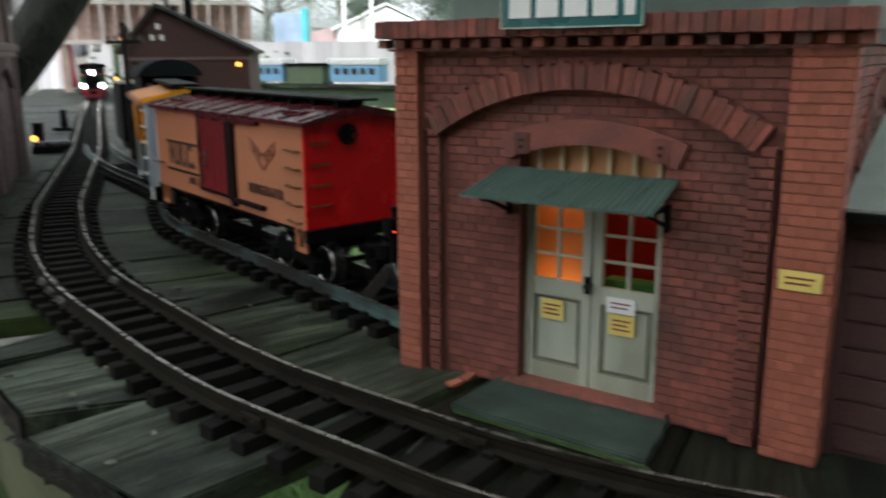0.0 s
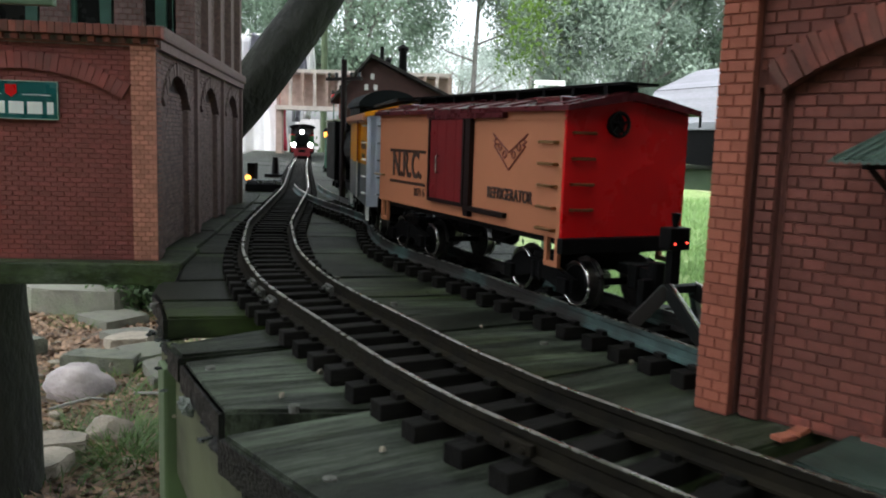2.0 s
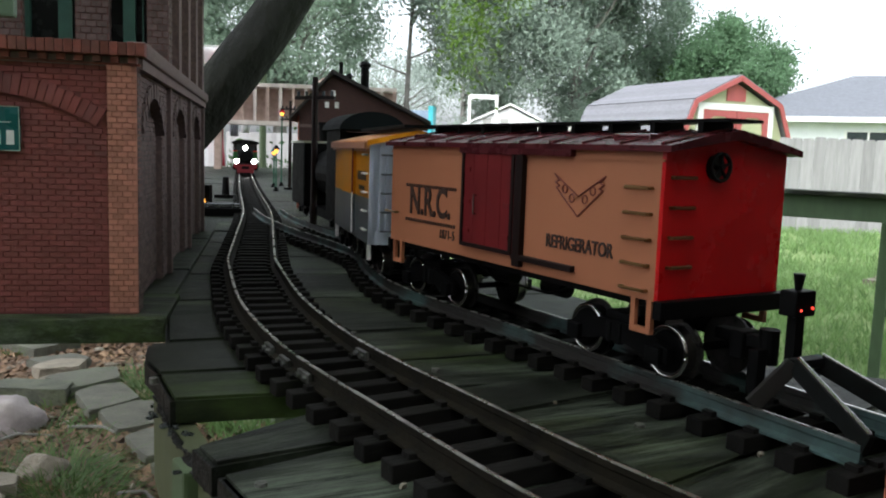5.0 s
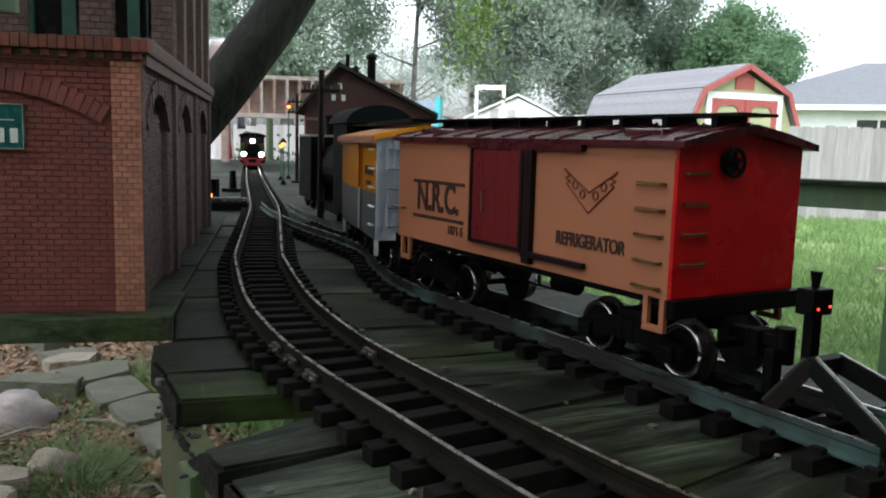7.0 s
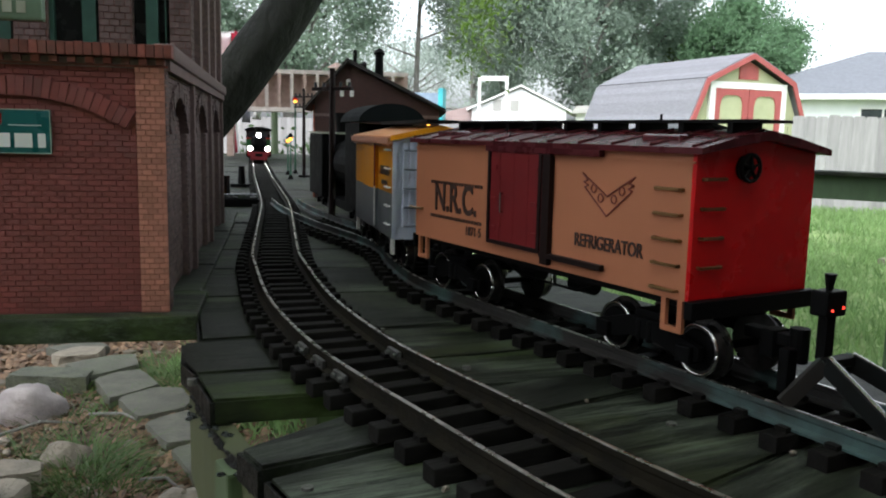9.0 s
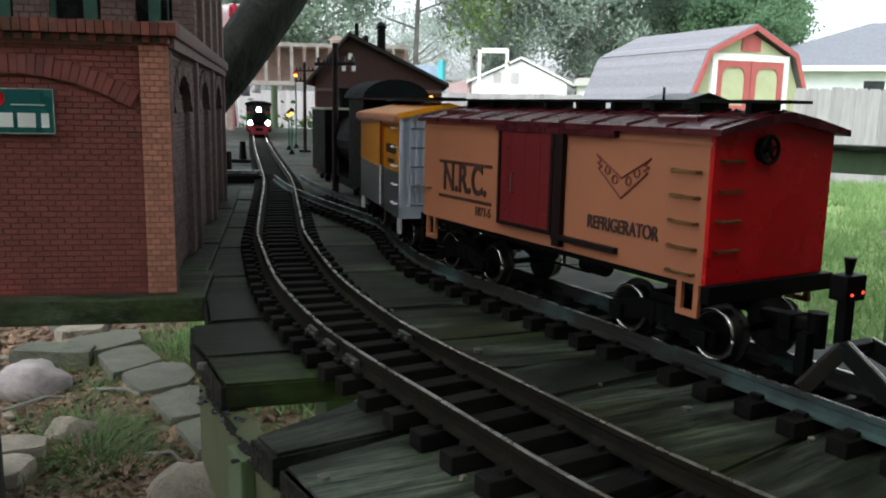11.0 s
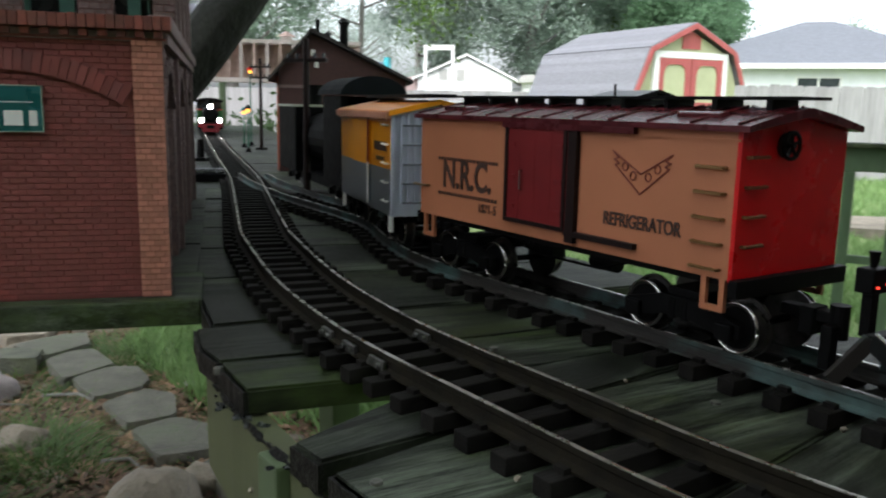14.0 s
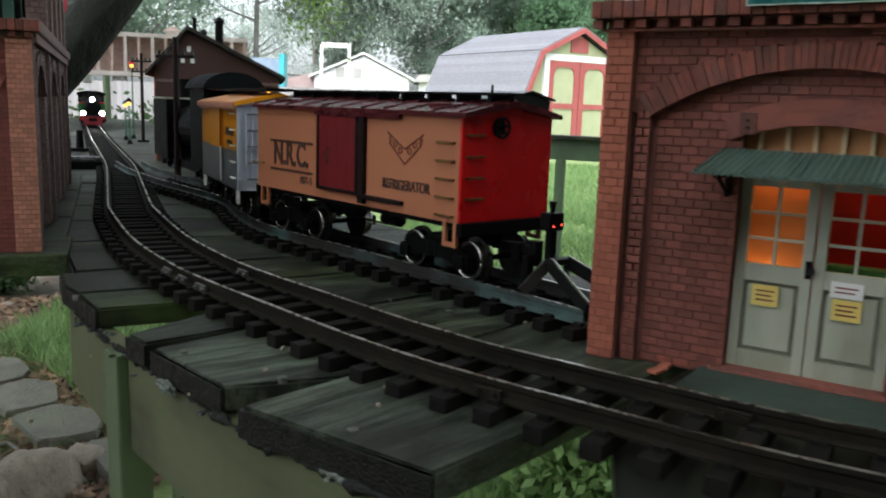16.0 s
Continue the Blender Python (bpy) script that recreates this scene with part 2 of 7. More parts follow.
SAGE = mat("sage_green_door_paint", (0.44, 0.46, 0.37), (0.35, 0.37, 0.29), rough=0.6, scale=60, stretch=(1, 1, 0.3), bump=0.2, stain=(0.27, 0.28, 0.21), stain_scale=30)
SAGE_D = mat("dark_sage_paint", (0.20, 0.21, 0.155), (0.12, 0.125, 0.09), rough=0.75, scale=90, bump=0.2)
AWNING = mat("green_corrugated_sheet", (0.085, 0.135, 0.115), (0.055, 0.09, 0.075), rough=0.45, scale=120, bump=0.2)
SIGN_G = mat("teal_enamel_sign", (0.008, 0.105, 0.105), (0.008, 0.09, 0.09), rough=0.3, scale=40, bump=0.03)
WHITE = mat("white_paint", (0.78, 0.78, 0.76), (0.7, 0.7, 0.68), rough=0.55, scale=40, bump=0.05)
PAPER_Y = mat("yellow_card_notice", (0.74, 0.58, 0.17), (0.68, 0.52, 0.14), rough=0.6, scale=60, bump=0.03)
STONE_SLAB = mat("grey_flagstone", (0.150, 0.146, 0.116), (0.085, 0.084, 0.066), rough=0.85, scale=14, rnd=0.15, bump=0.6, fine=6, depth=0.01, stain=(0.12, 0.13, 0.09), stain_scale=5)
STONE_TAN = mat("tan_fieldstone", (0.29, 0.25, 0.195), (0.17, 0.15, 0.115), rough=0.9, scale=16, rnd=0.15, bump=0.7, fine=5, depth=0.012)
STONE_PINK = mat("pale_pink_boulder", (0.44, 0.39, 0.375), (0.25, 0.22, 0.22), rough=0.85, scale=12, bump=0.5, fine=6, depth=0.01)
STEP = mat("green_painted_step", (0.036, 0.062, 0.050), (0.018, 0.031, 0.025), rough=0.6, scale=45, bump=0.6, stain=(0.075, 0.10, 0.08), stain_scale=26, stain_cut=(0.56, 0.75))
CONCRETE = mat("pale_concrete", (0.42, 0.41, 0.38), (0.33, 0.32, 0.30), rough=0.85, scale=25, bump=0.3)
BARK = mat("grey_brown_bark", (0.021, 0.023, 0.0165), (0.010, 0.011, 0.0085), rough=0.9, scale=14, stretch=(1, 1, 0.45), bump=0.7, fine=3, depth=0.02, stain=(0.030, 0.037, 0.02), stain_scale=3)
PALE_BARK = mat("pale_far_bark", (0.27, 0.26, 0.235), (0.15, 0.145, 0.13), rough=0.9, scale=3, bump=0.6, depth=0.05)
# the far leaf colours are paled to paint in the haze of distance
LEAF_FAR = leafy("hazed_far_foliage", (0.32, 0.44, 0.32), (0.22, 0.31, 0.22), 0.5, 1.6)
LEAF_GREY = leafy("hazed_grey_green_foliage", (0.36, 0.455, 0.365), (0.25, 0.325, 0.255), 0.5, 1.6)
LEAF_HAZE = leafy("haze_pale_foliage", (0.50, 0.58, 0.52), (0.40, 0.47, 0.41), 0.5, 1.6)
LEAF_DARK = leafy("dark_round_foliage", (0.16, 0.29, 0.15), (0.09, 0.18, 0.085), 0.5, 1.2)
LEAF_NEAR = leafy("yellow_green_foliage", (0.16, 0.26, 0.05), (0.09, 0.17, 0.03), 0.5)
GRASS_D = leafy("dark_tuft_grass", (0.105, 0.18, 0.045), (0.055, 0.105, 0.024), 0.4)
GRASS = leafy("lawn_grass", (0.25, 0.38, 0.15), (0.15, 0.26, 0.085), 0.45)
LITTER = mat("fallen_leaves", (0.26, 0.165, 0.10), (0.12, 0.07, 0.045), rough=0.8, scale=8, isle=0.5, bump=0)
FENCE = mat("weathered_fence_wood", (0.30, 0.29, 0.285), (0.22, 0.215, 0.21), rough=0.9, scale=6, stretch=(4, 4, 0.4), rnd=0.15, bump=0.4, depth=0.004)
SHED_G = mat("pale_green_siding", (0.42, 0.44, 0.27), (0.36, 0.38, 0.23), rough=0.7, scale=4, bump=0.15)
SHED_R = mat("faded_red_trim", (0.40, 0.095, 0.09), (0.33, 0.075, 0.072), rough=0.7, scale=6, bump=0.15)
SHINGLE = mat("grey_shingles", (0.215, 0.215, 0.235), (0.165, 0.165, 0.18), rough=0.9, scale=9, stretch=(1, 1, 4), rnd=0.12, bump=0.6, depth=0.01)
SHINGLE_B = mat("blue_grey_shingles", (0.165, 0.175, 0.195), (0.12, 0.128, 0.145), rough=0.9, scale=7, bump=0.5, depth=0.01)
HOUSE_W = mat("white_house_siding", (0.74, 0.76, 0.78), (0.66, 0.68, 0.7), rough=0.6, scale=3, bump=0.1)
DARKPANE = mat("sooty_window_glass", (0.012, 0.013, 0.013), (0.007, 0.008, 0.008), rough=0.25, scale=30, bump=0.1, spec=0.2)
SOOT = mat("sooty_black_metal", (0.0045, 0.0048, 0.005), (0.003, 0.003, 0.0032), rough=0.6, scale=90, bump=0.2, spec=0.06)
DARKGLASS = mat("window_glass", (0.05, 0.06, 0.065), (0.03, 0.035, 0.04), rough=0.08, scale=5, bump=0)
BROWN_B = mat("brown_model_wall", (0.075, 0.032, 0.027), (0.043, 0.02, 0.018), rough=0.8, scale=120, stretch=(1, 1, 5), bump=0.3)
SHAKE = mat("grey_green_shakes", (0.10, 0.11, 0.10), (0.05, 0.055, 0.05), rough=0.85, scale=60, rnd=0.25, bump=0.4)
TIMBER = mat("pinkish_model_timber", (0.50, 0.36, 0.31), (0.34, 0.24, 0.205), rough=0.85, scale=50, bump=0.3)
PALE_TIMBER = mat("pale_model_timber", (0.66, 0.58, 0.54), (0.5, 0.44, 0.41), rough=0.85, scale=50, bump=0.3)
CLOTH = mat("white_cloth", (0.82, 0.81, 0.82), (0.76, 0.75, 0.77), rough=0.9, scale=14, bump=0.3, depth=0.004)
CLOTH_R = mat("red_cloth", (0.55, 0.03, 0.07), (0.42, 0.02, 0.05), rough=0.9, scale=14, bump=0.3, depth=0.004)
CLOTH_D = mat("lilac_grey_cloth", (0.36, 0.36, 0.42), (0.22, 0.22, 0.27), rough=0.9, scale=14, bump=0.3, depth=0.004)
CLOTH_N = mat("dark_blue_denim", (0.07, 0.08, 0.13), (0.045, 0.05, 0.085), rough=0.9, scale=30, bump=0.3, depth=0.003)
ROOM_O = mat("orange_room_wall", (0.70, 0.33, 0.12), (0.64, 0.29, 0.10), rough=0.8, scale=40, bump=0.05)
ROOM_R = mat("red_room_wall", (0.42, 0.02, 0.015), (0.34, 0.015, 0.012), rough=0.7, scale=40, bump=0.05)
ROOM_G = mat("green_room_floor", (0.06, 0.2, 0.04), (0.05, 0.16, 0.03), rough=0.8, scale=60, bump=0.1)
PALE_BAR = mat("cream_transom_bar", (0.66, 0.52, 0.32), (0.56, 0.42, 0.25), rough=0.7, scale=80, bump=0.1)
TRANSOM = mat("tan_transom_board", (0.50, 0.24, 0.10), (0.40, 0.18, 0.07), rough=0.7, scale=80, bump=0.1)
HEADLAMP = glow("lit_headlamp", (1.0, 0.98, 0.92), 30.0)
AMBER = glow("lit_amber_bulb", (1.0, 0.42, 0.06), 3.0)
REDLED = glow("lit_red_led", (1.0, 0.05, 0.03), 3.5)

glass = bpy.data.materials.new("clear_glass")
glass.use_nodes = True
gb = glass.node_tree.nodes["Principled BSDF"]
gb.inputs["Transmission Weight"].default_value, gb.inputs["Roughness"].default_value, gb.inputs["IOR"].default_value = 1.0, 0.03, 1.05

# ---------------------------------------------------------------- building helpers


def thing(name, m=None, label="", category="", group="", kind=""):
    ob = new(name)
    ob.empty_display_size = 0.02
    if m is not None:
        ob.matrix_world = m
    return tagged(ob, label, category, group, kind)


def part(name, bm, material, parent=None, label="", smooth=False, m=None):
    """One mesh object from a bmesh, under a thing or a part."""
    me = bpy.data.meshes.new(name)
    bmesh.ops.recalc_face_normals(bm, faces=bm.faces)
    bm.to_mesh(me)
    bm.free()
    me.materials.append(material)
    if smooth:
        me.polygons.foreach_set("use_smooth", [True] * len(me.polygons))
    ob = new(name, me)
    ob.parent = parent
    if m is not None:
        ob.matrix_basis = m
    return tagged(ob, label)


def share(name, me, parent, m, label=""):
    """Another object on a mesh that exists."""
    ob = new(name, me)
    ob.parent = parent
    ob.matrix_basis = m
    return tagged(ob, label)


def raw(name, verts, faces, material, parent=None, label="", smooth=False):
    me = bpy.data.meshes.new(name)
    me.from_pydata(verts, [], faces)
    me.materials.append(material)
    if smooth:
        me.polygons.foreach_set("use_smooth", [True] * len(me.polygons))
    ob = new(name, me)
    ob.parent = parent
    return tagged(ob, label)


def add_box(bm, x0, x1, y0, y1, z0, z1, bevel=0.0, m=None):
    r = bmesh.ops.create_cube(bm, size=1.0, matrix=Matrix.Translation(((x0 + x1) / 2, (y0 + y1) / 2, (z0 + z1) / 2)) @ Matrix.Diagonal((x1 - x0, y1 - y0, z1 - z0, 1)))
    vs = r["verts"]
    if bevel:
        es = list({e for v in vs for e in v.link_edges})
        out = bmesh.ops.bevel(bm, geom=es, offset=bevel, segments=2, affect="EDGES", profile=0.6)
        vs = list({v for f in out["faces"] for v in f.verts} | {v for v in vs if v.is_valid})
    if m is not None:
        bmesh.ops.transform(bm, matrix=m, verts=[v for v in vs if v.is_valid])
    return bm


def box(x0, x1, y0, y1, z0, z1, bevel=0.0):
    return add_box(bmesh.new(), x0, x1, y0, y1, z0, z1, bevel)


def add_rod(bm, a, b, r0, r1=None, seg=10):
    a, b = Vector(a), Vector(b)
    d = b - a
    m = Matrix.Translation((a + b) / 2) @ d.to_track_quat("Z", "Y").to_matrix().to_4x4()
    bmesh.ops.create_cone(bm, cap_ends=True, segments=seg, radius1=r0, radius2=r0 if r1 is None else r1, depth=d.length, matrix=m)
    return bm


def rod(a, b, r0, r1=None, seg=10):
    return add_rod(bmesh.new(), a, b, r0, r1, seg)


def add_prism(bm, pts, axis, a, b):
    """A polygon swept from a to b along an axis; pts are given in the two other axes, in order."""
    def at(p, t):
        return {"x": (t, p[0], p[1]), "y": (p[0], t, p[1]), "z": (p[0], p[1], t)}[axis]
    lo = [bm.verts.new(at(p, a)) for p in pts]
    hi = [bm.verts.new(at(p, b)) for p in pts]
    bm.faces.new(lo)
    bm.faces.new(hi[::-1])
    for i in range(len(pts)):
        j = (i + 1) % len(pts)
        bm.faces.new((lo[i], hi[i], hi[j], lo[j]))
    return bm


def prism(pts, axis, a, b):
    return add_prism(bmesh.new(), pts, axis, a, b)


def tube(points, radii, seg=10, lump=0.0, seed=0):
    """A tapered, slightly lumpy tube along points."""
    bm = bmesh.new()
    rings = []
    pts = [Vector(p) for p in points]
    side = Vector((0, 1, 0))
    for i, p in enumerate(pts):
        d = (pts[min(i + 1, len(pts) - 1)] - pts[max(i - 1, 0)]).normalized()
        u = d.cross(side)
        if u.length < 0.1:
            u = d.cross(Vector((1, 0, 0)))
        u.normalize()
        v = d.cross(u)
        ring = []
        for k in range(seg):
            a = 2 * math.pi * k / seg
            w = u * math.cos(a) + v * math.sin(a)
            r = radii[i] * (1 + lump * noise.noise(p * 3 + w * 1.5 + Vector((seed, 0, 0))))
            ring.append(bm.verts.new(p + w * r))
        rings.append(ring)
    for a, b in zip(rings, rings[1:]):
        for k in range(seg):
            bm.faces.new((a[k], a[(k + 1) % seg], b[(k + 1) % seg], b[k]))
    bm.faces.new(rings[0][::-1])
    bm.faces.new(rings[-1])
    return bm


def smooth_line(pts, n):
    """Catmull-Rom through pts, n steps a span."""
    p = [Vector(q) for q in pts]
    p = [2 * p[0] - p[1]] + p + [2 * p[-1] - p[-2]]
    out = []
    for i in range(1, len(p) - 2):
        for k in range(n):
            t = k / n
            a, b, c, d = p[i - 1:i + 3]
            out.append(0.5 * (2 * b + (c - a) * t + (2 * a - 5 * b + 4 * c - d) * t * t + (3 * b - a - 3 * c + d) * t ** 3))
    return out + [p[-2]]


def even(line, step):
    """The line again, in even steps: places and directions."""
    out, rest = [], 0.0
    for a, b in zip(line, line[1:]):
        d = (b - a).length
        s = rest
        while s < d:
            out.append((a + (b - a) * (s / d), (b - a).normalized()))
            s += step
        rest = s - d
    return out


def sweep(bm, line, profile, mi=0):
    """Sweep a profile of (side, up) along a flat line of (place, direction); returns the faces by profile edge."""
    rings = []
    for p, d in line:
        s = Vector((d.y, -d.x, 0))
        rings.append([bm.verts.new((p.x + s.x * a, p.y + s.y * a, p.z + b)) for a, b in profile])
    k = len(profile)
    for a, b in zip(rings, rings[1:]):
        for i in range(k):
            bm.faces.new((a[i], a[(i + 1) % k], b[(i + 1) % k], b[i]))
    bm.faces.new(rings[0])
    bm.faces.new(rings[-1][::-1])
    return bm


def lettering(name, words, size, m, material, parent, thick=0.0003, wide=1.0, label="", bold=0.0):
    cu = bpy.data.curves.new(name, "FONT")
    cu.body, cu.size, cu.extrude, cu.align_x, cu.align_y = words, size, thick, "CENTER", "CENTER"
    cu.offset = size * bold
    tmp = new(name, cu)
    bpy.context.view_layer.update()
    me = bpy.data.meshes.new_from_object(tmp.evaluated_get(bpy.context.evaluated_depsgraph_get()))
    bpy.data.objects.remove(tmp)
    me.materials.clear()
    me.materials.append(material)
    return share(name, me, parent, m @ Matrix.Diagonal((wide, 1, 1, 1)), label)


def facing(x, y, z):
    """Upright on a face that looks along -y."""
    return pose(x, y, z, 90, 0, 0)


# ---- bricks
BRICK_V = [(-.5, 0, -.5), (.5, 0, -.5), (.5, 0, .5), (-.5, 0, .5), (-.475, -1, -.44), (.475, -1, -.44), (.475, -1, .44), (-.475, -1, .44)]
BRICK_F = [(4, 5, 6, 7), (0, 1, 5, 4), (1, 2, 6, 5), (2, 3, 7, 6), (3, 0, 4, 7)]


def brick_mesh(material):
    me = bpy.data.meshes.new("brick")
    me.from_pydata(BRICK_V, [], BRICK_F)
    me.materials.append(material)
    return me


def courses(u0, u1, z0, z1, inside, bw, bh, joint, rng):
    """Running-bond bricks (u, z, width, height) within a region."""
    out = []
    rows = int(round((z1 - z0) / bh))
    step = bw / 10
    for r in range(rows):
        za = z0 + r * bh
        zc = za + bh / 2
        off = (r % 2) * bw / 2
        u = u0 - off
        while u < u1 - 1e-6:
            a, b = max(u, u0), min(u + bw, u1)
            n = max(1, int((b - a) / step))
            run = None
            for k in range(n + 1):
                c = a + (b - a) * (k + 0.5) / n if k < n else None
                ok = c is not None and inside(c, zc)
                if ok and run is None:
                    run = a + (b - a) * k / n
                if not ok and run is not None:
                    e = a + (b - a) * k / n
                    if e - run > joint * 2:
                        out.append(((run + e) / 2, zc, e - run - joint, bh - joint))
                    run = None
            u += bw
    return out


def lay(parent, bricks, frame_m, proud, single, joined, name="brick", stuff_label="joined bricks", limit=300, near=None, seed=1):
    """Lay bricks on a face; those nearest become objects of their own, the rest one joined field."""
    rng = random.Random(seed)
    if near is not None:
        bricks = sorted(bricks, key=lambda b: (b[0] - near[0]) ** 2 + (b[1] - near[1]) ** 2)
    verts, faces = [], []
    me = brick_mesh(single) if limit else None
    for i, (u, z, w, h) in enumerate(bricks):
        p = proud * rng.uniform(0.75, 1.25)
        m = frame_m @ Matrix.Translation((u, 0, z)) @ Matrix.Rotation(rng.uniform(-.012, .012), 4, "Y") @ Matrix.Diagonal((w, p, h, 1))
        if i < limit:
            share(name, me, parent, m)
        else:
            k = len(verts)
            verts += [tuple(m @ Vector(v)) for v in BRICK_V]
            faces += [tuple(k + q for q in f) for f in BRICK_F]
    if verts:
        ob = raw("brickwork", verts, faces, joined, parent, stuff_label)
        ob["kind"] = "stuff"


def arch_ring(parent, uc, zc, r0, r1, half, count, frame_m, proud, material, name="arch_brick"):
    """Wedge bricks set round an arch."""
    for i in range(count):
        a0 = math.pi / 2 + half - 2 * half * (i + 0.035) / count
        a1 = math.pi / 2 + half - 2 * half * (i + 0.965) / count
        rr = r1 + (0.0012 if i % 2 else 0) + .0004 * math.sin(i * 5.3)
        bm = bmesh.new()
        q = [(uc + r * math.cos(a), zc + r * math.sin(a)) for a, r in ((a0, r0), (a1, r0), (a1, rr), (a0, rr))]
        add_prism(bm, q, "y", -proud * (1 + .14 * math.sin(i * 3.7)), 0.001)
        bmesh.ops.transform(bm, matrix=frame_m, verts=bm.verts)
        part(name, bm, material, parent)

# ---------------------------------------------------------------- ground
GROUND = -0.77


def ground_material():
    m = mat("garden_ground", (0.11, 0.085, 0.060), (0.055, 0.043, 0.030), rough=0.95, scale=7, bump=0.8, fine=5, depth=0.02, stain=(0.17, 0.135, 0.10), stain_scale=2.2)
    n, l = m.node_tree.nodes, m.node_tree.links
    b = n["Principled BSDF"]
    soil = b.inputs["Base Color"].links[0].from_socket
    tc = n.new("ShaderNodeTexCoord")
    sep = n.new("ShaderNodeSeparateXYZ")
    l.new(tc.outputs["Object"], sep.inputs["Vector"])
    nz = n.new("ShaderNodeTexNoise")
    nz.inputs["Scale"].default_value, nz.inputs["Detail"].default_value = 1.6, 6
    l.new(tc.outputs["Object"], nz.inputs["Vector"])
    wob = n.new("ShaderNodeMath")
    wob.operation = "MULTIPLY_ADD"
    wob.inputs[1].default_value = 1.4
    l.new(nz.outputs["Fac"], wob.inputs[0])
    l.new(sep.outputs["X"], wob.inputs[2])
    edge = n.new("ShaderNodeMapRange")
    edge.inputs["From Min"].default_value, edge.inputs["From Max"].default_value = -0.55, -0.15
    l.new(wob.outputs["Value"], edge.inputs["Value"])
    g2 = n.new("ShaderNodeTexNoise")
    g2.inputs["Scale"].default_value, g2.inputs["Detail"].default_value = 11, 6
    l.new(tc.outputs["Object"], g2.inputs["Vector"])
    lawn = n.new("ShaderNodeValToRGB")
    lawn.color_ramp.elements[0].position, lawn.color_ramp.elements[1].position = 0.3, 0.7
    lawn.color_ramp.elements[0].color, lawn.color_ramp.elements[1].color = (0.12, 0.17, 0.055, 1), (0.24, 0.33, 0.12, 1)
    l.new(g2.outputs["Fac"], lawn.inputs["Fac"])
    mix = n.new("ShaderNodeMix")
    mix.data_type = "RGBA"
    l.new(edge.outputs["Result"], mix.inputs["Factor"])
    l.new(soil, mix.inputs["A"])
    l.new(lawn.outputs["Color"], mix.inputs["B"])
    l.new(mix.outputs["Result"], b.inputs["Base Color"])
    return m


def build_ground():
    rng = random.Random(3)
    bm = bmesh.new()
    xs = [-400, -60, -15] + [-6 + 0.25 * i for i in range(65)] + [25, 80, 400]
    ys = [-300, -40, -8] + [-2 + 0.25 * i for i in range(69)] + [22, 40, 100, 600]
    grid = []
    for y in ys:
        row = []
        for x in xs:
            z = GROUND
            if abs(x) < 9 and -2 < y < 16:
                z += 0.035 * noise.noise(Vector((x * 1.3, y * 1.3, 0))) + 0.012 * noise.noise(Vector((x * 5, y * 5, 2)))
            row.append(bm.verts.new((x, y, z)))
        grid.append(row)
    for a, b in zip(grid, grid[1:]):
        for i in range(len(xs) - 1):
            bm.faces.new((a[i], a[i + 1], b[i + 1], b[i]))
    g = part("ground", bm, ground_material(), smooth=True)
    tagged(g, "bare soil and mown green lawn of a back garden", "ground", kind="structure")


build_ground()

# ---------------------------------------------------------------- the two tracks
MAIN = smooth_line([(x, y, 0.0) for x, y in (
    (-2.02, 4.9), (-1.82, 4.4), (-1.62, 3.9), (-1.42, 3.4), (-1.015, 2.388), (-.769, 1.787), (-.64, 1.47), (-.515, 1.13), (-.445, .938), (-.42, .879), (-.3655, .7595), (-.3275, .6865), (-.2775, .606), (-.2355, .551),
    (-.2015, .511), (-.149, .4485), (-.1215, .419), (-.1005, .398), (-.0805, .381), (-.056, .361), (-.025, .337), (.014, .307), (.06, .279), (.105, .258), (.17, .236), (.25, .216), (.37, .2), (.6, .18))], 12)
CAR_D = Vector((.6155, -.788, 0))
CAR_N = Vector((.788, .6155, 0))
CAR_C = Vector((-.1507, .6964, 0))
SIDE = smooth_line([(x, y, 0.0) for x, y in (
    (-.655, 1.56), (-.585, 1.42), (-.488, 1.256), (-.35, 1.0565), (-.3, .93), (-.249, .8225), (-.1507, .6964), (-.1, .6317), (-.04, .555), (.0032, .4994))], 12)
RAIL_P = [(-.0042, .0070), (.0042, .0070), (.0042, .0081), (.0009, .0091), (.0009, .0127), (.0015, .0137), (.0015, .0159), (-.0015, .0159), (-.0015, .0137), (-.0009, .0127), (-.0009, .0091), (-.0042, .0081)]
HEAD_P = [(-.0011, .0157), (.0011, .0157), (.0011, .0161), (.0006, .0163), (-.0006, .0163), (-.0011, .0161)]
GAUGE = 0.0228


def offset_line(line, off):
    return [(p + Vector((d.y, -d.x, 0)) * off, d) for p, d in line]


def sleeper_mesh():
    bm = box(-.0050, .0050, -.039, .039, -.001, .0070, 0.0008)
    for s in (-1, 1):
        add_box(bm, -.003, .003, s * GAUGE - .008, s * GAUGE - .0045, .0070, .0093)
        add_box(bm, -.003, .003, s * GAUGE + .0045, s * GAUGE + .008, .0070, .0093)
    me = bpy.data.meshes.new("sleeper")
    bm.to_mesh(me)
    bm.free()
    me.materials.append(TIE)
    return me


SLEEPER = sleeper_mesh()


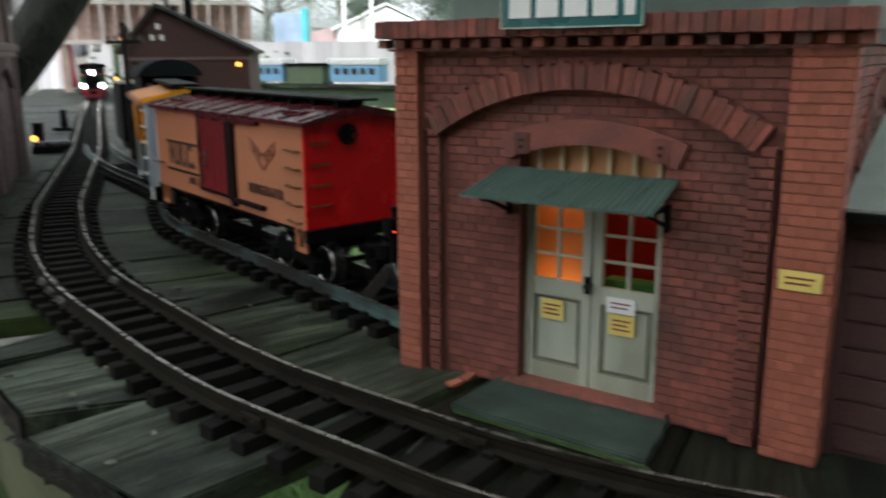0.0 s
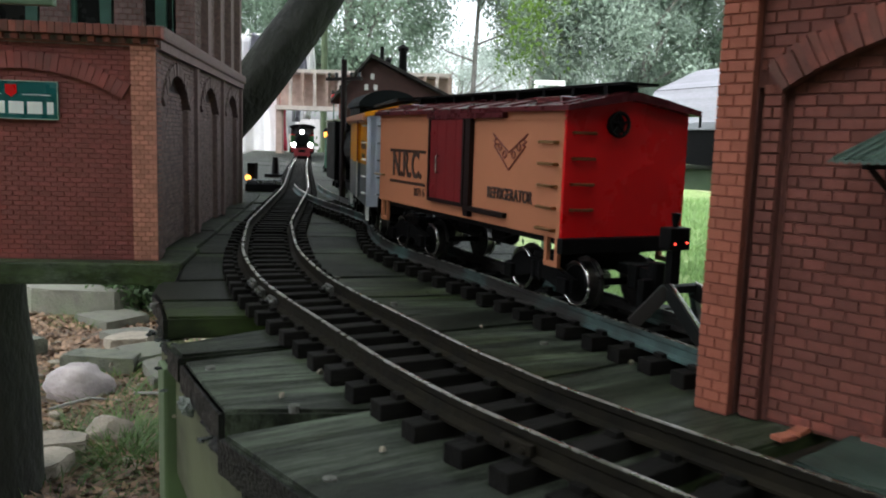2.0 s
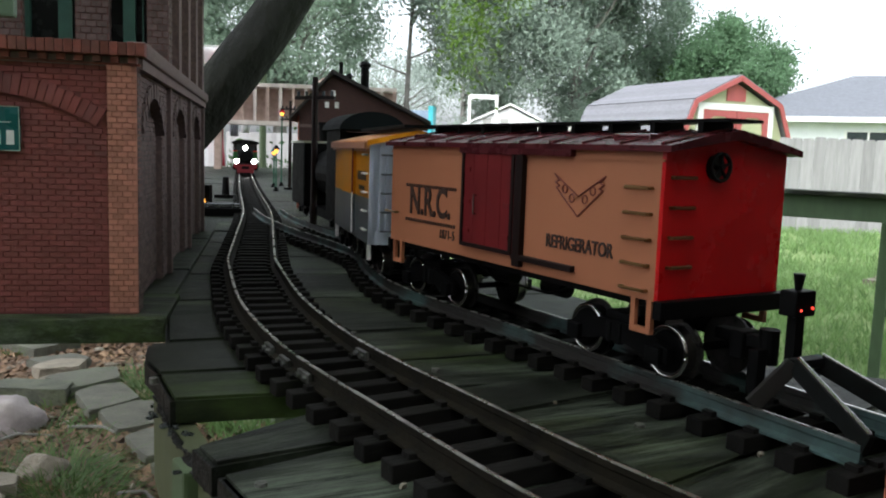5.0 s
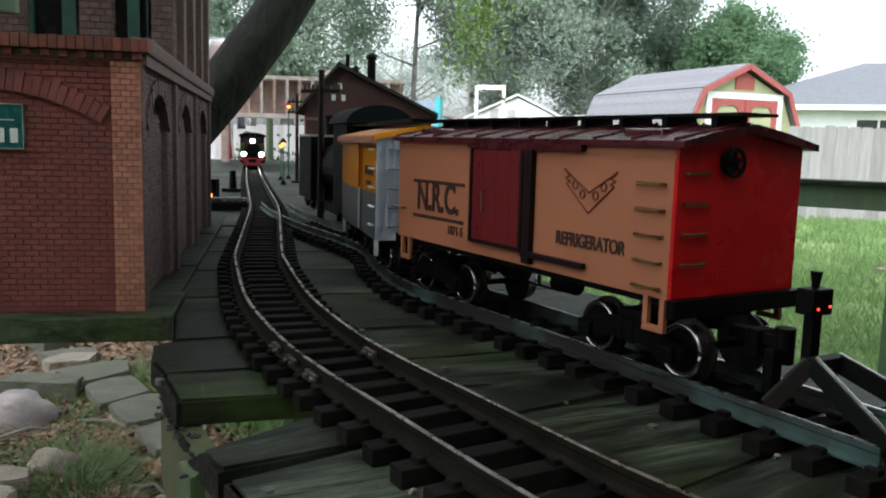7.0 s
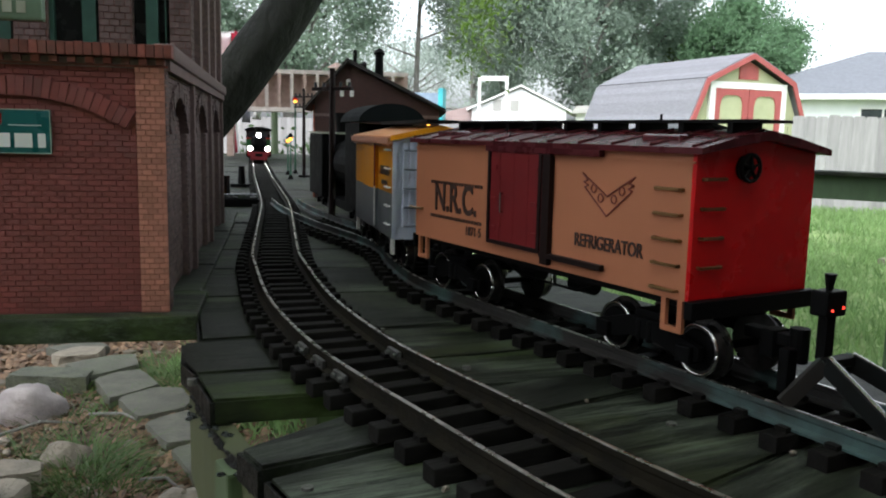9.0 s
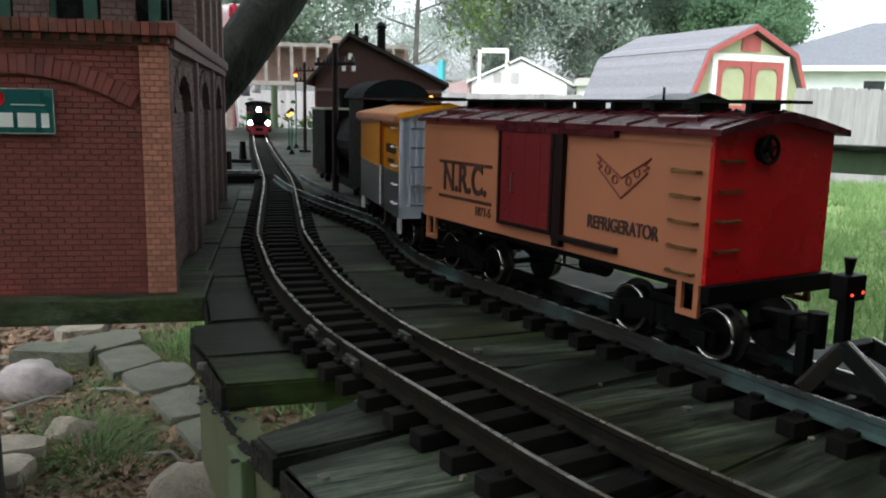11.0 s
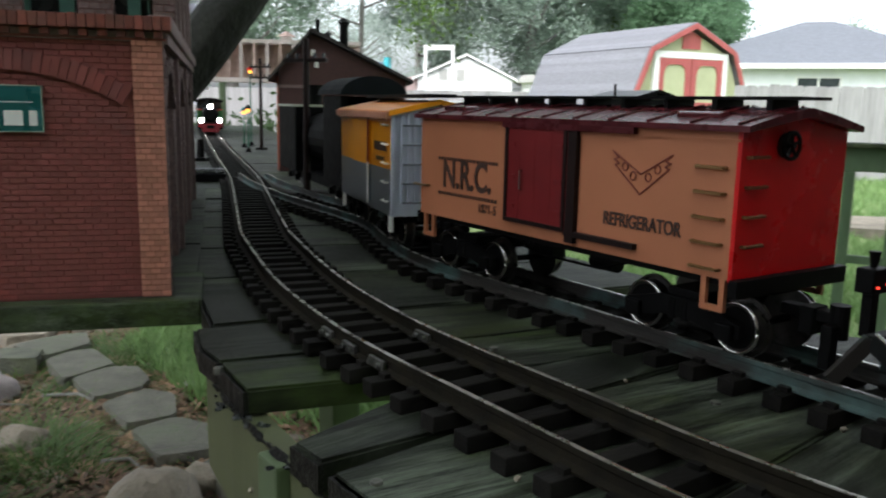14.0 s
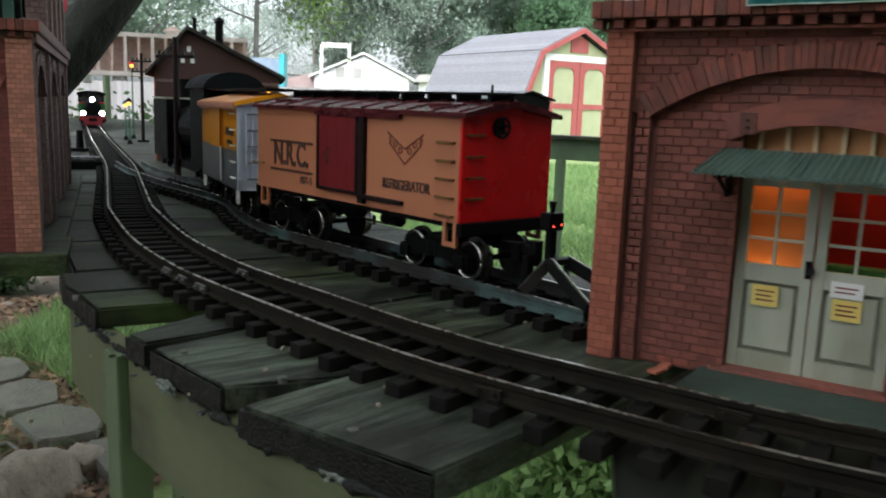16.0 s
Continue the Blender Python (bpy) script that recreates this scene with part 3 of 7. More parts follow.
def build_track(name, line, label, rail_mat, skip=None):
    t = thing(name, None, label, "railway track")
    ev = even(line, 0.012)
    for side in (-GAUGE, GAUGE):
        bm = bmesh.new()
        sweep(bm, offset_line(ev, side), RAIL_P)
        r = part("rail", bm, rail_mat, t)
        bm = bmesh.new()
        sweep(bm, offset_line(ev, side), HEAD_P)
        part("rail_head", bm, STEEL if rail_mat is VERDIGRIS and side < 0 else RAIL_TOP, r, "polished rail head")
    rng = random.Random(5)
    for p, d in even(line, 0.025):
        if skip and skip(p):
            continue
        a = math.degrees(math.atan2(d.y, d.x)) + rng.uniform(-1.5, 1.5)
        share("sleeper", SLEEPER, t, pose(p.x, p.y, rng.uniform(-.0006, .0004), 0, 0, a))
    return t


main_track = build_track("main_track", MAIN, "curved model railway track, brown rails on black plastic sleepers", RAIL)
build_track("siding_track", SIDE, "short siding with verdigris rails on black sleepers", VERDIGRIS, skip=lambda p: p.y > 1.33)

# rail joiners and clamps


def near_on(line, x, y):
    return min(range(len(line)), key=lambda i: (line[i][0] - Vector((x, y, 0))).length)


EV = even(MAIN, 0.006)
for x, y, side in ((-.279, .577, GAUGE), (-.300, .604, GAUGE), (-.262, .555, GAUGE), (-.250, .602, -GAUGE), (-.10, .345, GAUGE), (.02, .34, -GAUGE)):
    i = near_on(EV, x, y)
    p, d = offset_line(EV, side)[i]
    a = math.degrees(math.atan2(d.y, d.x))
    bm = box(-.0075, .0075, -.0042, -.0016, .0073, .0128, 0.0006)
    add_box(bm, -.0075, .0075, .0016, .0042, .0073, .0128, 0.0006)
    for k in (-.0042, .0042):
        add_rod(bm, (k, -.0062, .0103), (k, .0062, .0103), .0014, seg=8)
    ob = part("rail_joiner", bm, mat("steel_clamp", (0.22, 0.22, 0.21), (0.08, 0.08, 0.075), rough=0.35, metal=0.8, scale=200) if x < -.2 else RAIL, main_track, "bolted metal rail clamp", m=pose(p.x, p.y, 0, 0, 0, a))

# ---------------------------------------------------------------- deck
deck = thing("deck", None, "raised deck of dark, damp, mossy boards", "deck", kind="structure")
OUTER = 0.087


def build_deck():
    rng = random.Random(11)
    ev = even(MAIN, 0.006)
    total = len(ev)
    # the far boards end square to the track
    a1 = near_on(ev, -.327, .6865)
    d1 = near_on(ev, .075, .272)
    far = [a1]
    while far[0] > 23:
        far.insert(0, far[0] - 23)
    near = [d1]
    while near[-1] + 21 < total - 1:
        near.append(near[-1] + 21)

    def at(i, off, along):
        p, d = ev[i]
        q = p + Vector((d.y, -d.x, 0)) * off + d * along
        return (q.x, q.y)

    def board(outer, inner, top, thick, material):
        """One board: its end on the outer side, then its inner corners, from the end of the line back to its start."""
        o = [Vector((x, y, 0)) for x, y in outer + inner]
        k = len(outer)
        lx = (o[0] + o[k - 1] - o[-1] - o[k]).normalized()
        mid = (o[0] + o[k - 1]) / 2
        m = Matrix.Translation(mid) @ Matrix.Rotation(math.atan2(lx.y, lx.x), 4, "Z")
        inv = m.inverted()
        q = [inv @ v for v in o]
        bm = bmesh.new()
        add_prism(bm, [(v.x, v.y) for v in q], "z", top - thick, top)
        bmesh.ops.bevel(bm, geom=list(bm.edges), offset=.0016, segments=2, affect="EDGES")
        part("plank", bm, material, deck, m=m)
        if mid.y < .8:
            for e0, e1 in zip(q[:k], q[1:k]):
                n = Vector((e1.y - e0.y, e0.x - e1.x, 0)).normalized()
                n = n if n.x > 0 else -n
                bm = bmesh.new()
                add_prism(bm, [(v.x + n.x * w, v.y + n.y * w) for v, w in ((e0, -.002), (e1, -.002), (e1, .0012), (e0, .0012))], "z", top - thick + .0002, top - .0016)
                part("tarred_end", bm, TAR, deck, "black tarred board end", m=m)

    g = .0011
    for p, q in zip(far, far[1:]):
        mid = (ev[p][0] + ev[q][0]) / 2
        back = mid.y > .74
        out = .30 if mid.y > 1.36 else .074 if q == a1 else .10 if back else OUTER + rng.uniform(.003, .008)
        o = [at(p, out, g), at(q, out, -g), at(q, -.30, -g * .4), at(p, -.30, g * .4)]
        if mid.y < 1.36:
            for i, j in ((2, 1), (3, 0)):
                vi, vj = Vector((*o[i], 0)), Vector((*o[j], 0))
                over, base = (vi - CAR_C).dot(CAR_N) - .155, (vj - CAR_C).dot(CAR_N) - .155
                if over > 0 > base:
                    vi = vi.lerp(vj, over / (over - base))
                    o[i] = (vi.x, vi.y)
        board(o[:2], o[2:], -.002 if back and mid.y < 1.36 else -rng.uniform(.0003, .0011), .016, DECK)
    # the boards round the curve, cut askew, with wedge-shaped openings between some of them
    edge = (-.13, .79)
    board([(-.398, .638), (-.379, .598), (-.361, .577)], [(-.208, .655), (-.085, .735), edge], -.0016, .014, DECK)
    board([(-.360, .575), (-.332, .535)], [(-.279, .561), (-.178, .600), (-.056, .690), (-.084, .733), (-.209, .652)], -.0020, .014, MOSSY)
    board([(-.291, .472), (-.275, .455)], [(-.205, .516), (-.008, .690), (-.054, .688), (-.176, .598), (-.259, .524)], -.0004, .014, WORN_SHEEN)
    board([(-.269, .447), (-.217, .388)], [(-.160, .407), (.085, .668), (-.006, .688), (-.204, .513)], -.0011, .014, WORN_SHEEN)
    board([(-.203, .361), (-.117, .295)], [(-.073, .340), (.180, .600), (.087, .666), (-.159, .404)], -.0003, .015, WORN_SHEEN)
    board([(-.052, .272), at(d1, OUTER + .005, -g)], [at(d1, -.42, -g), (.182, .598), (-.030, .372)], -.0008, .015, DARKEST)
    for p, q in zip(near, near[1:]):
        board([at(p, OUTER + .005, g), at(q, OUTER + .005, -g)], [at(q, -.42, -g * .4), at(p, -.42, g * .4)], -rng.uniform(.0003, .0011), .016, DARKEST)


build_deck()

# bent fascia board under the front edge, its ledge lumped with tar, and its posts
fl = [q for q in even(MAIN, 0.02) if q[0].y < .665]
fas = thing("fascia_board", None, "bent olive-green board along the deck edge", "fascia", kind="structure")


def fascia_off(p):
    return OUTER - .002 + .006 * max(0.0, min(1.0, (.62 - p.y) / .16))


fl = [(p + Vector((d.y, -d.x, 0)) * fascia_off(p), d) for p, d in fl]
bm = bmesh.new()
sweep(bm, fl, [(-.012, -.078), (0, -.078), (0, -.0172), (-.012, -.0172)])
part("board", bm, FASCIA, fas)
line = [p + Vector((.0012 * noise.noise(p * 140), 0, -.0172 + .001 * noise.noise(p * 90))) for p, d in offset_line(even([q[0] for q in fl], 0.0022), .0006)]
part("tar_seal", tube(line, [max(.0005, .0012 + .0034 * noise.noise(p * 55) + .0022 * noise.noise(p * 190)) for p in line], 9, .9, 4), TAR, fas, "lumpy black sealant along the top edge", smooth=True)
FOIL = mat("crumpled_foil", (0.15, 0.165, 0.17), (0.015, 0.017, 0.017), rough=0.28, metal=0.7, scale=260, bump=1.0, depth=0.002, rough_var=0.2)
PUTTY = mat("pale_grey_putty", (0.15, 0.17, 0.15), (0.08, 0.09, 0.08), rough=0.7, scale=120, bump=0.5)


def lump(name, x, y, z, sx, sy, sz, turn, material, parent, label, seed):
    bm = bmesh.new()
    bmesh.ops.create_icosphere(bm, subdivisions=3, radius=1.0)
    for v in bm.verts:
        d = v.co.normalized()
        k = 1 + .5 * noise.noise(d * 2.6 + Vector((seed, 0, 1))) + .3 * noise.noise(d * 7 + Vector((0, seed, 4)))
        v.co = Vector((d.x * sx, d.y * sy, d.z * sz)) * k
    return part(name, bm, material, parent, label, m=pose(x, y, z, 0, 0, turn))


rng = random.Random(61)
for k, (x, y, n) in enumerate(((-.356, .567, 3), (-.334, .535, 5), (-.324, .527, 6), (-.348, .549, 3), (-.226, .395, 3), (-.300, .482, 3), (-.275, .449, 2))):
    for q in range(n):
        r = rng.uniform(.0007, .0017)
        lump("foil_scrap", x + rng.uniform(-.005, .005), y + rng.uniform(-.005, .005), -.0168, r * 1.6, r * .9, r * .7, rng.uniform(0, 180), FOIL, fas, "crumpled silvery scrap of tape", 11 + 7 * k + q)
for k, (x, y) in enumerate(((-.256, .428), (-.156, .327))):
    lump("putty_blob", x, y, -.0165, .009, .0034, .0036, -47 + 4 * k, PUTTY, fas, "pale putty blob under the boards", 5 + k)
for x, y in ((-.300, .497), (.05, .26), (-.315, .680)):
    bm = box(-.0105, .0105, -.0105, .0105, GROUND - .02, -.0175, .002)
    ob = part("post", bm, POST, None, m=pose(x, y, 0, 0, 0, 40))
    tagged(ob, "green painted wooden post under the deck", "post", "posts under the deck")

for k, pts in enumerate((((-.268, .548, -.016), (-.270, .540, -.040), (-.262, .530, -.046), (-.255, .545, -.016)),)):
    ob = part("wire", tube(smooth_line(pts, 6), [.0009] * 19, 6), BLACK)
    tagged(ob, "thin black wire hanging under the deck", "wire", "wires under the deck")

# platform boards under the left building
LB_M = pose(-.441, .706, 0, 0, 0, 19.9)
plat = thing("platform", LB_M, "dark mossy boards under the brick works", "deck", kind="structure")
inv = LB_M.inverted()
line_loc = [inv @ p for p, d in EV]
y = -.016
i = 0
while y < .66:
    w = .14 if i else .10
    lim = min(q.x for q in line_loc if y - .05 < q.y < y + w + .05) if any(y - .05 < q.y < y + w + .05 for q in line_loc) else .12
    x1 = min(.3, lim - .056 / .93)
    bm = box(-1.5, x1, y + .001, y + w - .001, -.0165, .0022 - .0006 * (i % 2), .002)
    part("plank", bm, DECK if i else MOSSY, plat, m=Matrix.Identity(4))
    y += w
    i += 1
bm = box(-1.5, -.1, .42, .46, -.075, -.021, .002)
part("joist", bm, DECK, plat)

# ---------------------------------------------------------------- brick buildings


def arc(uc, zc, r, a0, a1, n):
    return [(uc + r * math.cos(a0 + (a1 - a0) * k / n), zc + r * math.sin(a0 + (a1 - a0) * k / n)) for k in range(n + 1)]


def cornice(parent, x0, x1, y0, z, material, depth=.007, pitch=.0058):
    """A ledge of upright bricks on a row of dentils, along x at the face y0."""
    n = int((x1 - x0) / pitch)
    rng = random.Random(n)
    for k in range(n):
        a = x0 + (x1 - x0) * k / n
        b = x0 + (x1 - x0) * (k + 1) / n
        bm = box(a + .0002, b - .0002, y0 - depth - rng.uniform(0, .0005), y0 + .004, z + .0006, z + .0095 + rng.uniform(-.0003, .0003), .0006)
        part("coping_brick", bm, material, parent)
        if k % 2 == 0:
            part("dentil", box(a + .0003, b - .0001, y0 - depth * .62, y0 + .002, z - .0042, z + .0002, .0003), material, parent)
    part("ledge_shadow_course", box(x0 + .004, x1 - .004, y0 - .0012, y0 + .002, z - .0058, z - .0044), material, parent)


def notice(parent, x0, x1, y, z0, z1, material, bars):
    n = part("notice", box(x0, x1, y - .0008, y, z0, z1), material, parent, "small printed card notice")
    h = (z1 - z0) / (bars + 1.5)
    for k in range(bars):
        zc = z1 - h * (k + 1.2)
        part("print_bar", box(x0 + (x1 - x0) * .15, x1 - (x1 - x0) * (.15 + .1 * (k % 2)), y - .0011, y - .0008, zc - h * .2, zc + h * .13), PRINT_R, n)


def brand_sign(parent, x0, x1, y, z0, z1, material=SIGN_G):
    """Teal enamel sign with a pale rim and plain white shapes."""
    s = part("sign", box(x0, x1, y - .003, y, z0, z1, .0006), material, parent, "teal enamel sign with white shapes")
    w, h = x1 - x0, z1 - z0
    bm = bmesh.new()
    for a, b, c, d in ((x0, x1, z0, z0 + .0006), (x0, x1, z1 - .0006, z1), (x0, x0 + .0006, z0, z1), (x1 - .0006, x1, z0, z1)):
        add_box(bm, a, b, y - .0034, y - .003, c, d)
    part("rim", bm, mat("pale_rim", (0.45, 0.55, 0.45), rough=0.4), s)
    for k, (a, b) in enumerate(((.07, .23), (.27, .43), (.47, .63), (.67, .83), (.88, .95))):
        part("white_shape", box(x0 + w * a, x0 + w * b, y - .0036, y - .003, z0 + h * .14, z0 + h * (.46 if k else .52), .0002), WHITE, s)
    part("thin_bar", box(x0 + w * .1, x0 + w * .4, y - .0034, y - .003, z0 + h * .63, z0 + h * .65), WHITE, s)
    part("thin_bar", box(x0 + w * .62, x0 + w * .92, y - .0034, y - .003, z0 + h * .63, z0 + h * .65), WHITE, s)
    part("crest", prism([(x0 + w * .44, z0 + h * .9), (x0 + w * .44, z0 + h * .68), (x0 + w * .5, z0 + h * .56), (x0 + w * .56, z0 + h * .68), (x0 + w * .56, z0 + h * .9)], "y", y - .0036, y - .003), RED, s)
    return s


def right_building():
    M = pose(-.026, .451, 0, 0, 0, math.degrees(math.atan2(-.562, .827)))
    b = thing("brick_workshop", M, "red brick model workshop with sage double doors and awning", "building")
    W, H, D = .226, .1845, .26
    yw, yp, yd = .006, .010, .017
    uc, half, rise = .108, .0795, .0235
    R = (half * half + rise * rise) / (2 * rise)
    zc = .137 + rise - R
    ang = math.asin(half / R)
    door0, door1 = .0735, .1495
    r_lint = .115
    z_lint = .134 - r_lint

    def in_panel(u, z):
        return uc - half < u < uc + half and z < .137 or ((u - uc) ** 2 + (z - zc) ** 2 < R * R and z >= .137 and abs(u - uc) < half)

    def in_open(u, z):
        return door0 < u < door1 and (z < .127 or ((u - .1115) ** 2 + (z - z_lint) ** 2 < r_lint ** 2 and z < .136))

    # mortar cores: field around the panel, panel round the opening
    for u0, u1, y0, z0, z1 in ((.002, .0155, yw, 0, H), (.0185, .0262, yw, 0, H), (.0155, .0185, yw + .0035, 0, .137), (.0262, uc - half, yw + .0035, 0, .137), (.0155, .0185, yw, .137, H), (.0262, uc - half, yw, .137, H),
                               (uc + half, .1985, yw, 0, H), (.2020, W - .002, yw, 0, H), (.1985, .2020, yw + .0035, 0, .137), (.1985, .2020, yw, .137, H)):
        part("wall_core", box(u0, u1, y0, yw + .02, z0, z1), MORTAR, b)
    top = [(uc - half, H), (uc + half, H)] + arc(uc, zc, R, math.pi / 2 - ang, math.pi / 2 + ang, 16)
    part("wall_core", prism(top, "y", yw, yw + .02), MORTAR, b)
    for u0, u1, z0 in ((uc - half - .002, door0, 0), (door1, uc + half + .002, 0), (door0 - .001, door1 + .001, .136)):
        part("panel_core", box(u0, u1, yp, yp + .018, z0, .165), MORTAR, b)
    # side and back walls, roof
    part("side_wall", box(-.0, .006, .022, D, 0, H), BRICK_D, b)
    part("side_wall", box(W - .013, W - .0062, .030, D, 0, H), BRICK_D, b)
    part("back_wall", box(0, W, D, D + .006, 0, H), BRICK_D, b)
    part("flat_roof", box(.003, W - .003, .012, D, H - .004, H + .002), mat("dark_roof_felt", (0.05, 0.05, 0.05), rough=0.9, scale=60), b)
    bw, bh, j = .0092, .0046, .0005
    field = courses(.016, W - .024, 0.001, H, lambda u, z: not (z < .137 and (.0155 < u < .0285 or .1875 < u < .2025)) and not in_panel(u, z) and (u - uc) ** 2 + (z - zc) ** 2 > (R + .013) ** 2 or (z < .137 and not in_panel(u, z) and not (.0155 < u < .0285 or .1875 < u < .2025)), bw, bh, j, random)
    inner = courses(uc - half, uc + half, 0.001, .165, lambda u, z: in_panel(u, z) and not in_open(u, z) and not (.066 < u < .158 and (u - .1115) ** 2 + (z - z_lint) ** 2 < (r_lint + .0125) ** 2 and z > .1255), bw, bh, j, random)
    fm = Matrix.Translation((0, yw, 0))
    lay(b, field, fm, .0007, BRICK, BRICK_J, limit=140, near=(.02, .1), seed=2)
    lay(b, inner, Matrix.Translation((0, yp, 0)), .0007, BRICK, BRICK_J, limit=160, near=(.04, .08), seed=3)
    # pilasters with orange bricks
    for x0, x1 in ((0, .0155), (W - .024, W)):
        part("pilaster_core", box(x0 + .0006, x1 - .0006, .0010, .017 if x0 else .03, 0, H), BRICK_OM, b)
        col = courses(x0, x1, .0005, H, lambda u, z: True, .0078, bh, j, random)
        lay(b, col, Matrix.Translation((0, .0010, 0)), .0006, BRICK_O, BRICK_O, limit=300, seed=4)
    # left flank of the left pilaster and right flank of the right one
    lay(b, courses(-.03, -.001, .0005, H, lambda u, z: True, .0078, bh, j, random), Matrix.Translation((.0006, 0, 0)) @ Matrix.Rotation(-math.pi / 2, 4, "Z"), .0005, BRICK_O, BRICK_O, limit=0, seed=5)
    lay(b, courses(.001, .016, .0005, H, lambda u, z: True, .0078, bh, j, random), Matrix.Translation((W - .0006, 0, 0)) @ Matrix.Rotation(math.pi / 2, 4, "Z"), .0005, BRICK_O, BRICK_O, limit=0, seed=6)
    lay(b, courses(.018, D, .0005, H, lambda u, z: True, bw, bh, j, random), Matrix.Translation((W - .0060, 0, 0)) @ Matrix.Rotation(math.pi / 2, 4, "Z"), .001, BRICK, BRICK_J, limit=0, seed=7)
    # inner pilaster strips beside the panel
    for x0, x1 in ((.0185, .0262), (uc + half, .1985)):
        st = courses(x0, x1, .0005, .137, lambda u, z: True, .0078, bh, j, random)
        lay(b, st, Matrix.Translation((0, yw, 0)), .0018, BRICK, BRICK_J, limit=60, seed=8)
    arch_ring(b, uc, zc, R, R + .0120, ang * 1.03, 52, Matrix.Translation((0, yw, 0)), .004, BRICK)
    # lintel
    a2 = math.asin(.044 / r_lint)
    bm = bmesh.new()
    pts = arc(.1115, z_lint, r_lint, math.pi / 2 - a2, math.pi / 2 + a2, 12) + arc(.1115, z_lint, r_lint + .0125, math.pi / 2 + a2, math.pi / 2 - a2, 12)
    add_prism(bm, pts, "y", yp - .0035, yp + .002)
    part("lintel", bm, mat("brown_painted_lintel", (0.225, 0.066, 0.046), (0.145, 0.043, 0.033), rough=0.75, scale=70, bump=0.7, depth=0.001), b, "curved brown lintel stone")
    for s in (-1, 1):
        x = .1115 + s * .036
        part("lintel_boss", box(x - .0042, x + .0042, yp - .0042, yp - .003, .1278, .1388, .0006), BRICK, b)
        for zz in (.1315, .1350):
            part("boss_stud", rod((x, yp - .0050, zz), (x, yp - .0041, zz), .0009, seg=8), FRAME_D, b)
    # cornice
    cornice(b, -.0065, W + .0065, 0, .1845, BRICK, depth=.008)
    part("parapet", box(-.004, W + .004, .002, .012, .1845, .1935), BRICK_D, b)
    # doors
    part("threshold", box(door0 - .006, door1 + .008, .004, .02, 0, .0055, .0008), BRICK, b)
    part("transom", box(door0, door1, yd + .002, yd + .004, .104, .136), TRANSOM, b, "tan boards above the doors")
    for k in range(6):
        x = door0 + .006 + k * .0128
        part("transom_bar", box(x, x + .0020, yd - .001, yd + .002, .104, .1335), PALE_BAR, b)
    mid = (door0 + door1) / 2
    for i, (x0, x1) in enumerate(((door0, mid - .0004), (mid + .0004, door1))):
        door_leaf(b, x0, x1, .0055, .108, yd)
    part("door_knob", rod((mid - .0005, yd - .005, .0615), (mid - .0005, yd + .001, .0615), .0022, .0014), BLACKMETAL, b)
    part("lock_plate", box(mid - .0035, mid - .0005, yd - .0012, yd, .057, .066), BLACK, b)
    notice(b, .0835, .0965, yd - .0002, .040, .051, PAPER_Y, 3)
    notice(b, .1205, .1355, yd - .0002, .0495, .0575, WHITE, 2)
    notice(b, .122, .1355, yd - .0002, .038, .0487, PAPER_Y, 3)
    notice(b, .2045, .2215, .0002, .079, .0875, PAPER_Y, 2)
    # awning of corrugated sheet on two brackets
    n = 66
    bm = bmesh.new()
    x0, x1 = .063, .156
    rows = []
    for k in range(n + 1):
        x = x0 + (x1 - x0) * k / n
        dz = .0005 * (1 if k % 2 else -1)
        rows.append([bm.verts.new((x, yp - .001, .1205 + dz)), bm.verts.new((x - .006 * (1 - k / n), -.024, .1098 + dz)), bm.verts.new((x - .006 * (1 - k / n), -.024, .1088 + dz)), bm.verts.new((x, yp - .001, .1195 + dz))])
    for p, q in zip(rows, rows[1:]):
        for s in range(4):
            bm.faces.new((p[s], q[s], q[(s + 1) % 4], p[(s + 1) % 4]))
    aw = part("awning", bm, AWNING, b, "green corrugated awning")
    # paler copy of the sheet green; the crests' highlight is in the colour
    ridge = mat("pale_green_ridge", (0.115, 0.175, 0.15), (0.08, 0.125, 0.105), rough=0.4, scale=120)
    for k in range(28):
        q = (k + .5) / 28
        x = x0 + (x1 - x0) * q
        part("ridge", rod((x, yp - .001, .1209), (x - .006 * (1 - q), -.0244, .1102), .0005, seg=6), ridge, aw)
    for x in (x0 + .004, x1 - .005):
        bm = box(x, x + .002, -.02, yp, .1068, .1086)
        add_box(bm, x, x + .002, yp - .004, yp, .096, .1086)
        add_rod(bm, (x + .001, -.015, .1072), (x + .001, yp - .002, .098), .0011, seg=6)
        part("bracket", bm, BLACK, aw)
    # lit room inside
    lo = .003
    part("room_floor", box(door0 - .02, door1 + .03, yd + .006, .12, .001, lo), ROOM_G, b)
    part("green_counter", box(mid + .004, door1 + .02, .024, .034, lo, .0640), ROOM_G, b, "green counter behind the panes")
    part("room_wall", box(door0 - .02, door1 + .03, .12, .124, lo, .14), ROOM_R, b, "red room wall")
    part("room_wall", box(door1 + .026, door1 + .03, yd + .006, .12, lo, .14), ROOM_R, b, "red room wall")
    part("room_wall", box(door0 - .024, door0 - .02, yd + .006, .12, lo, .14), ROOM_O, b, "orange room wall")
    part("partition", box(door0 - .02, mid - .005, .036, .039, lo, .14), ROOM_O, b, "orange partition close behind the panes")
    part("room_ceiling", box(door0 - .024, door1 + .03, yd + .006, .124, .14, .143), WHITE, b)
    up = part("upper_block", box(.014, W - .01, .034, .20, H + .003, .27, .004), mat("grey_green_stucco", (0.15, 0.185, 0.16), (0.11, 0.135, 0.115), rough=0.85, scale=50, bump=0.3), b, "grey-green upper storey behind the parapet")
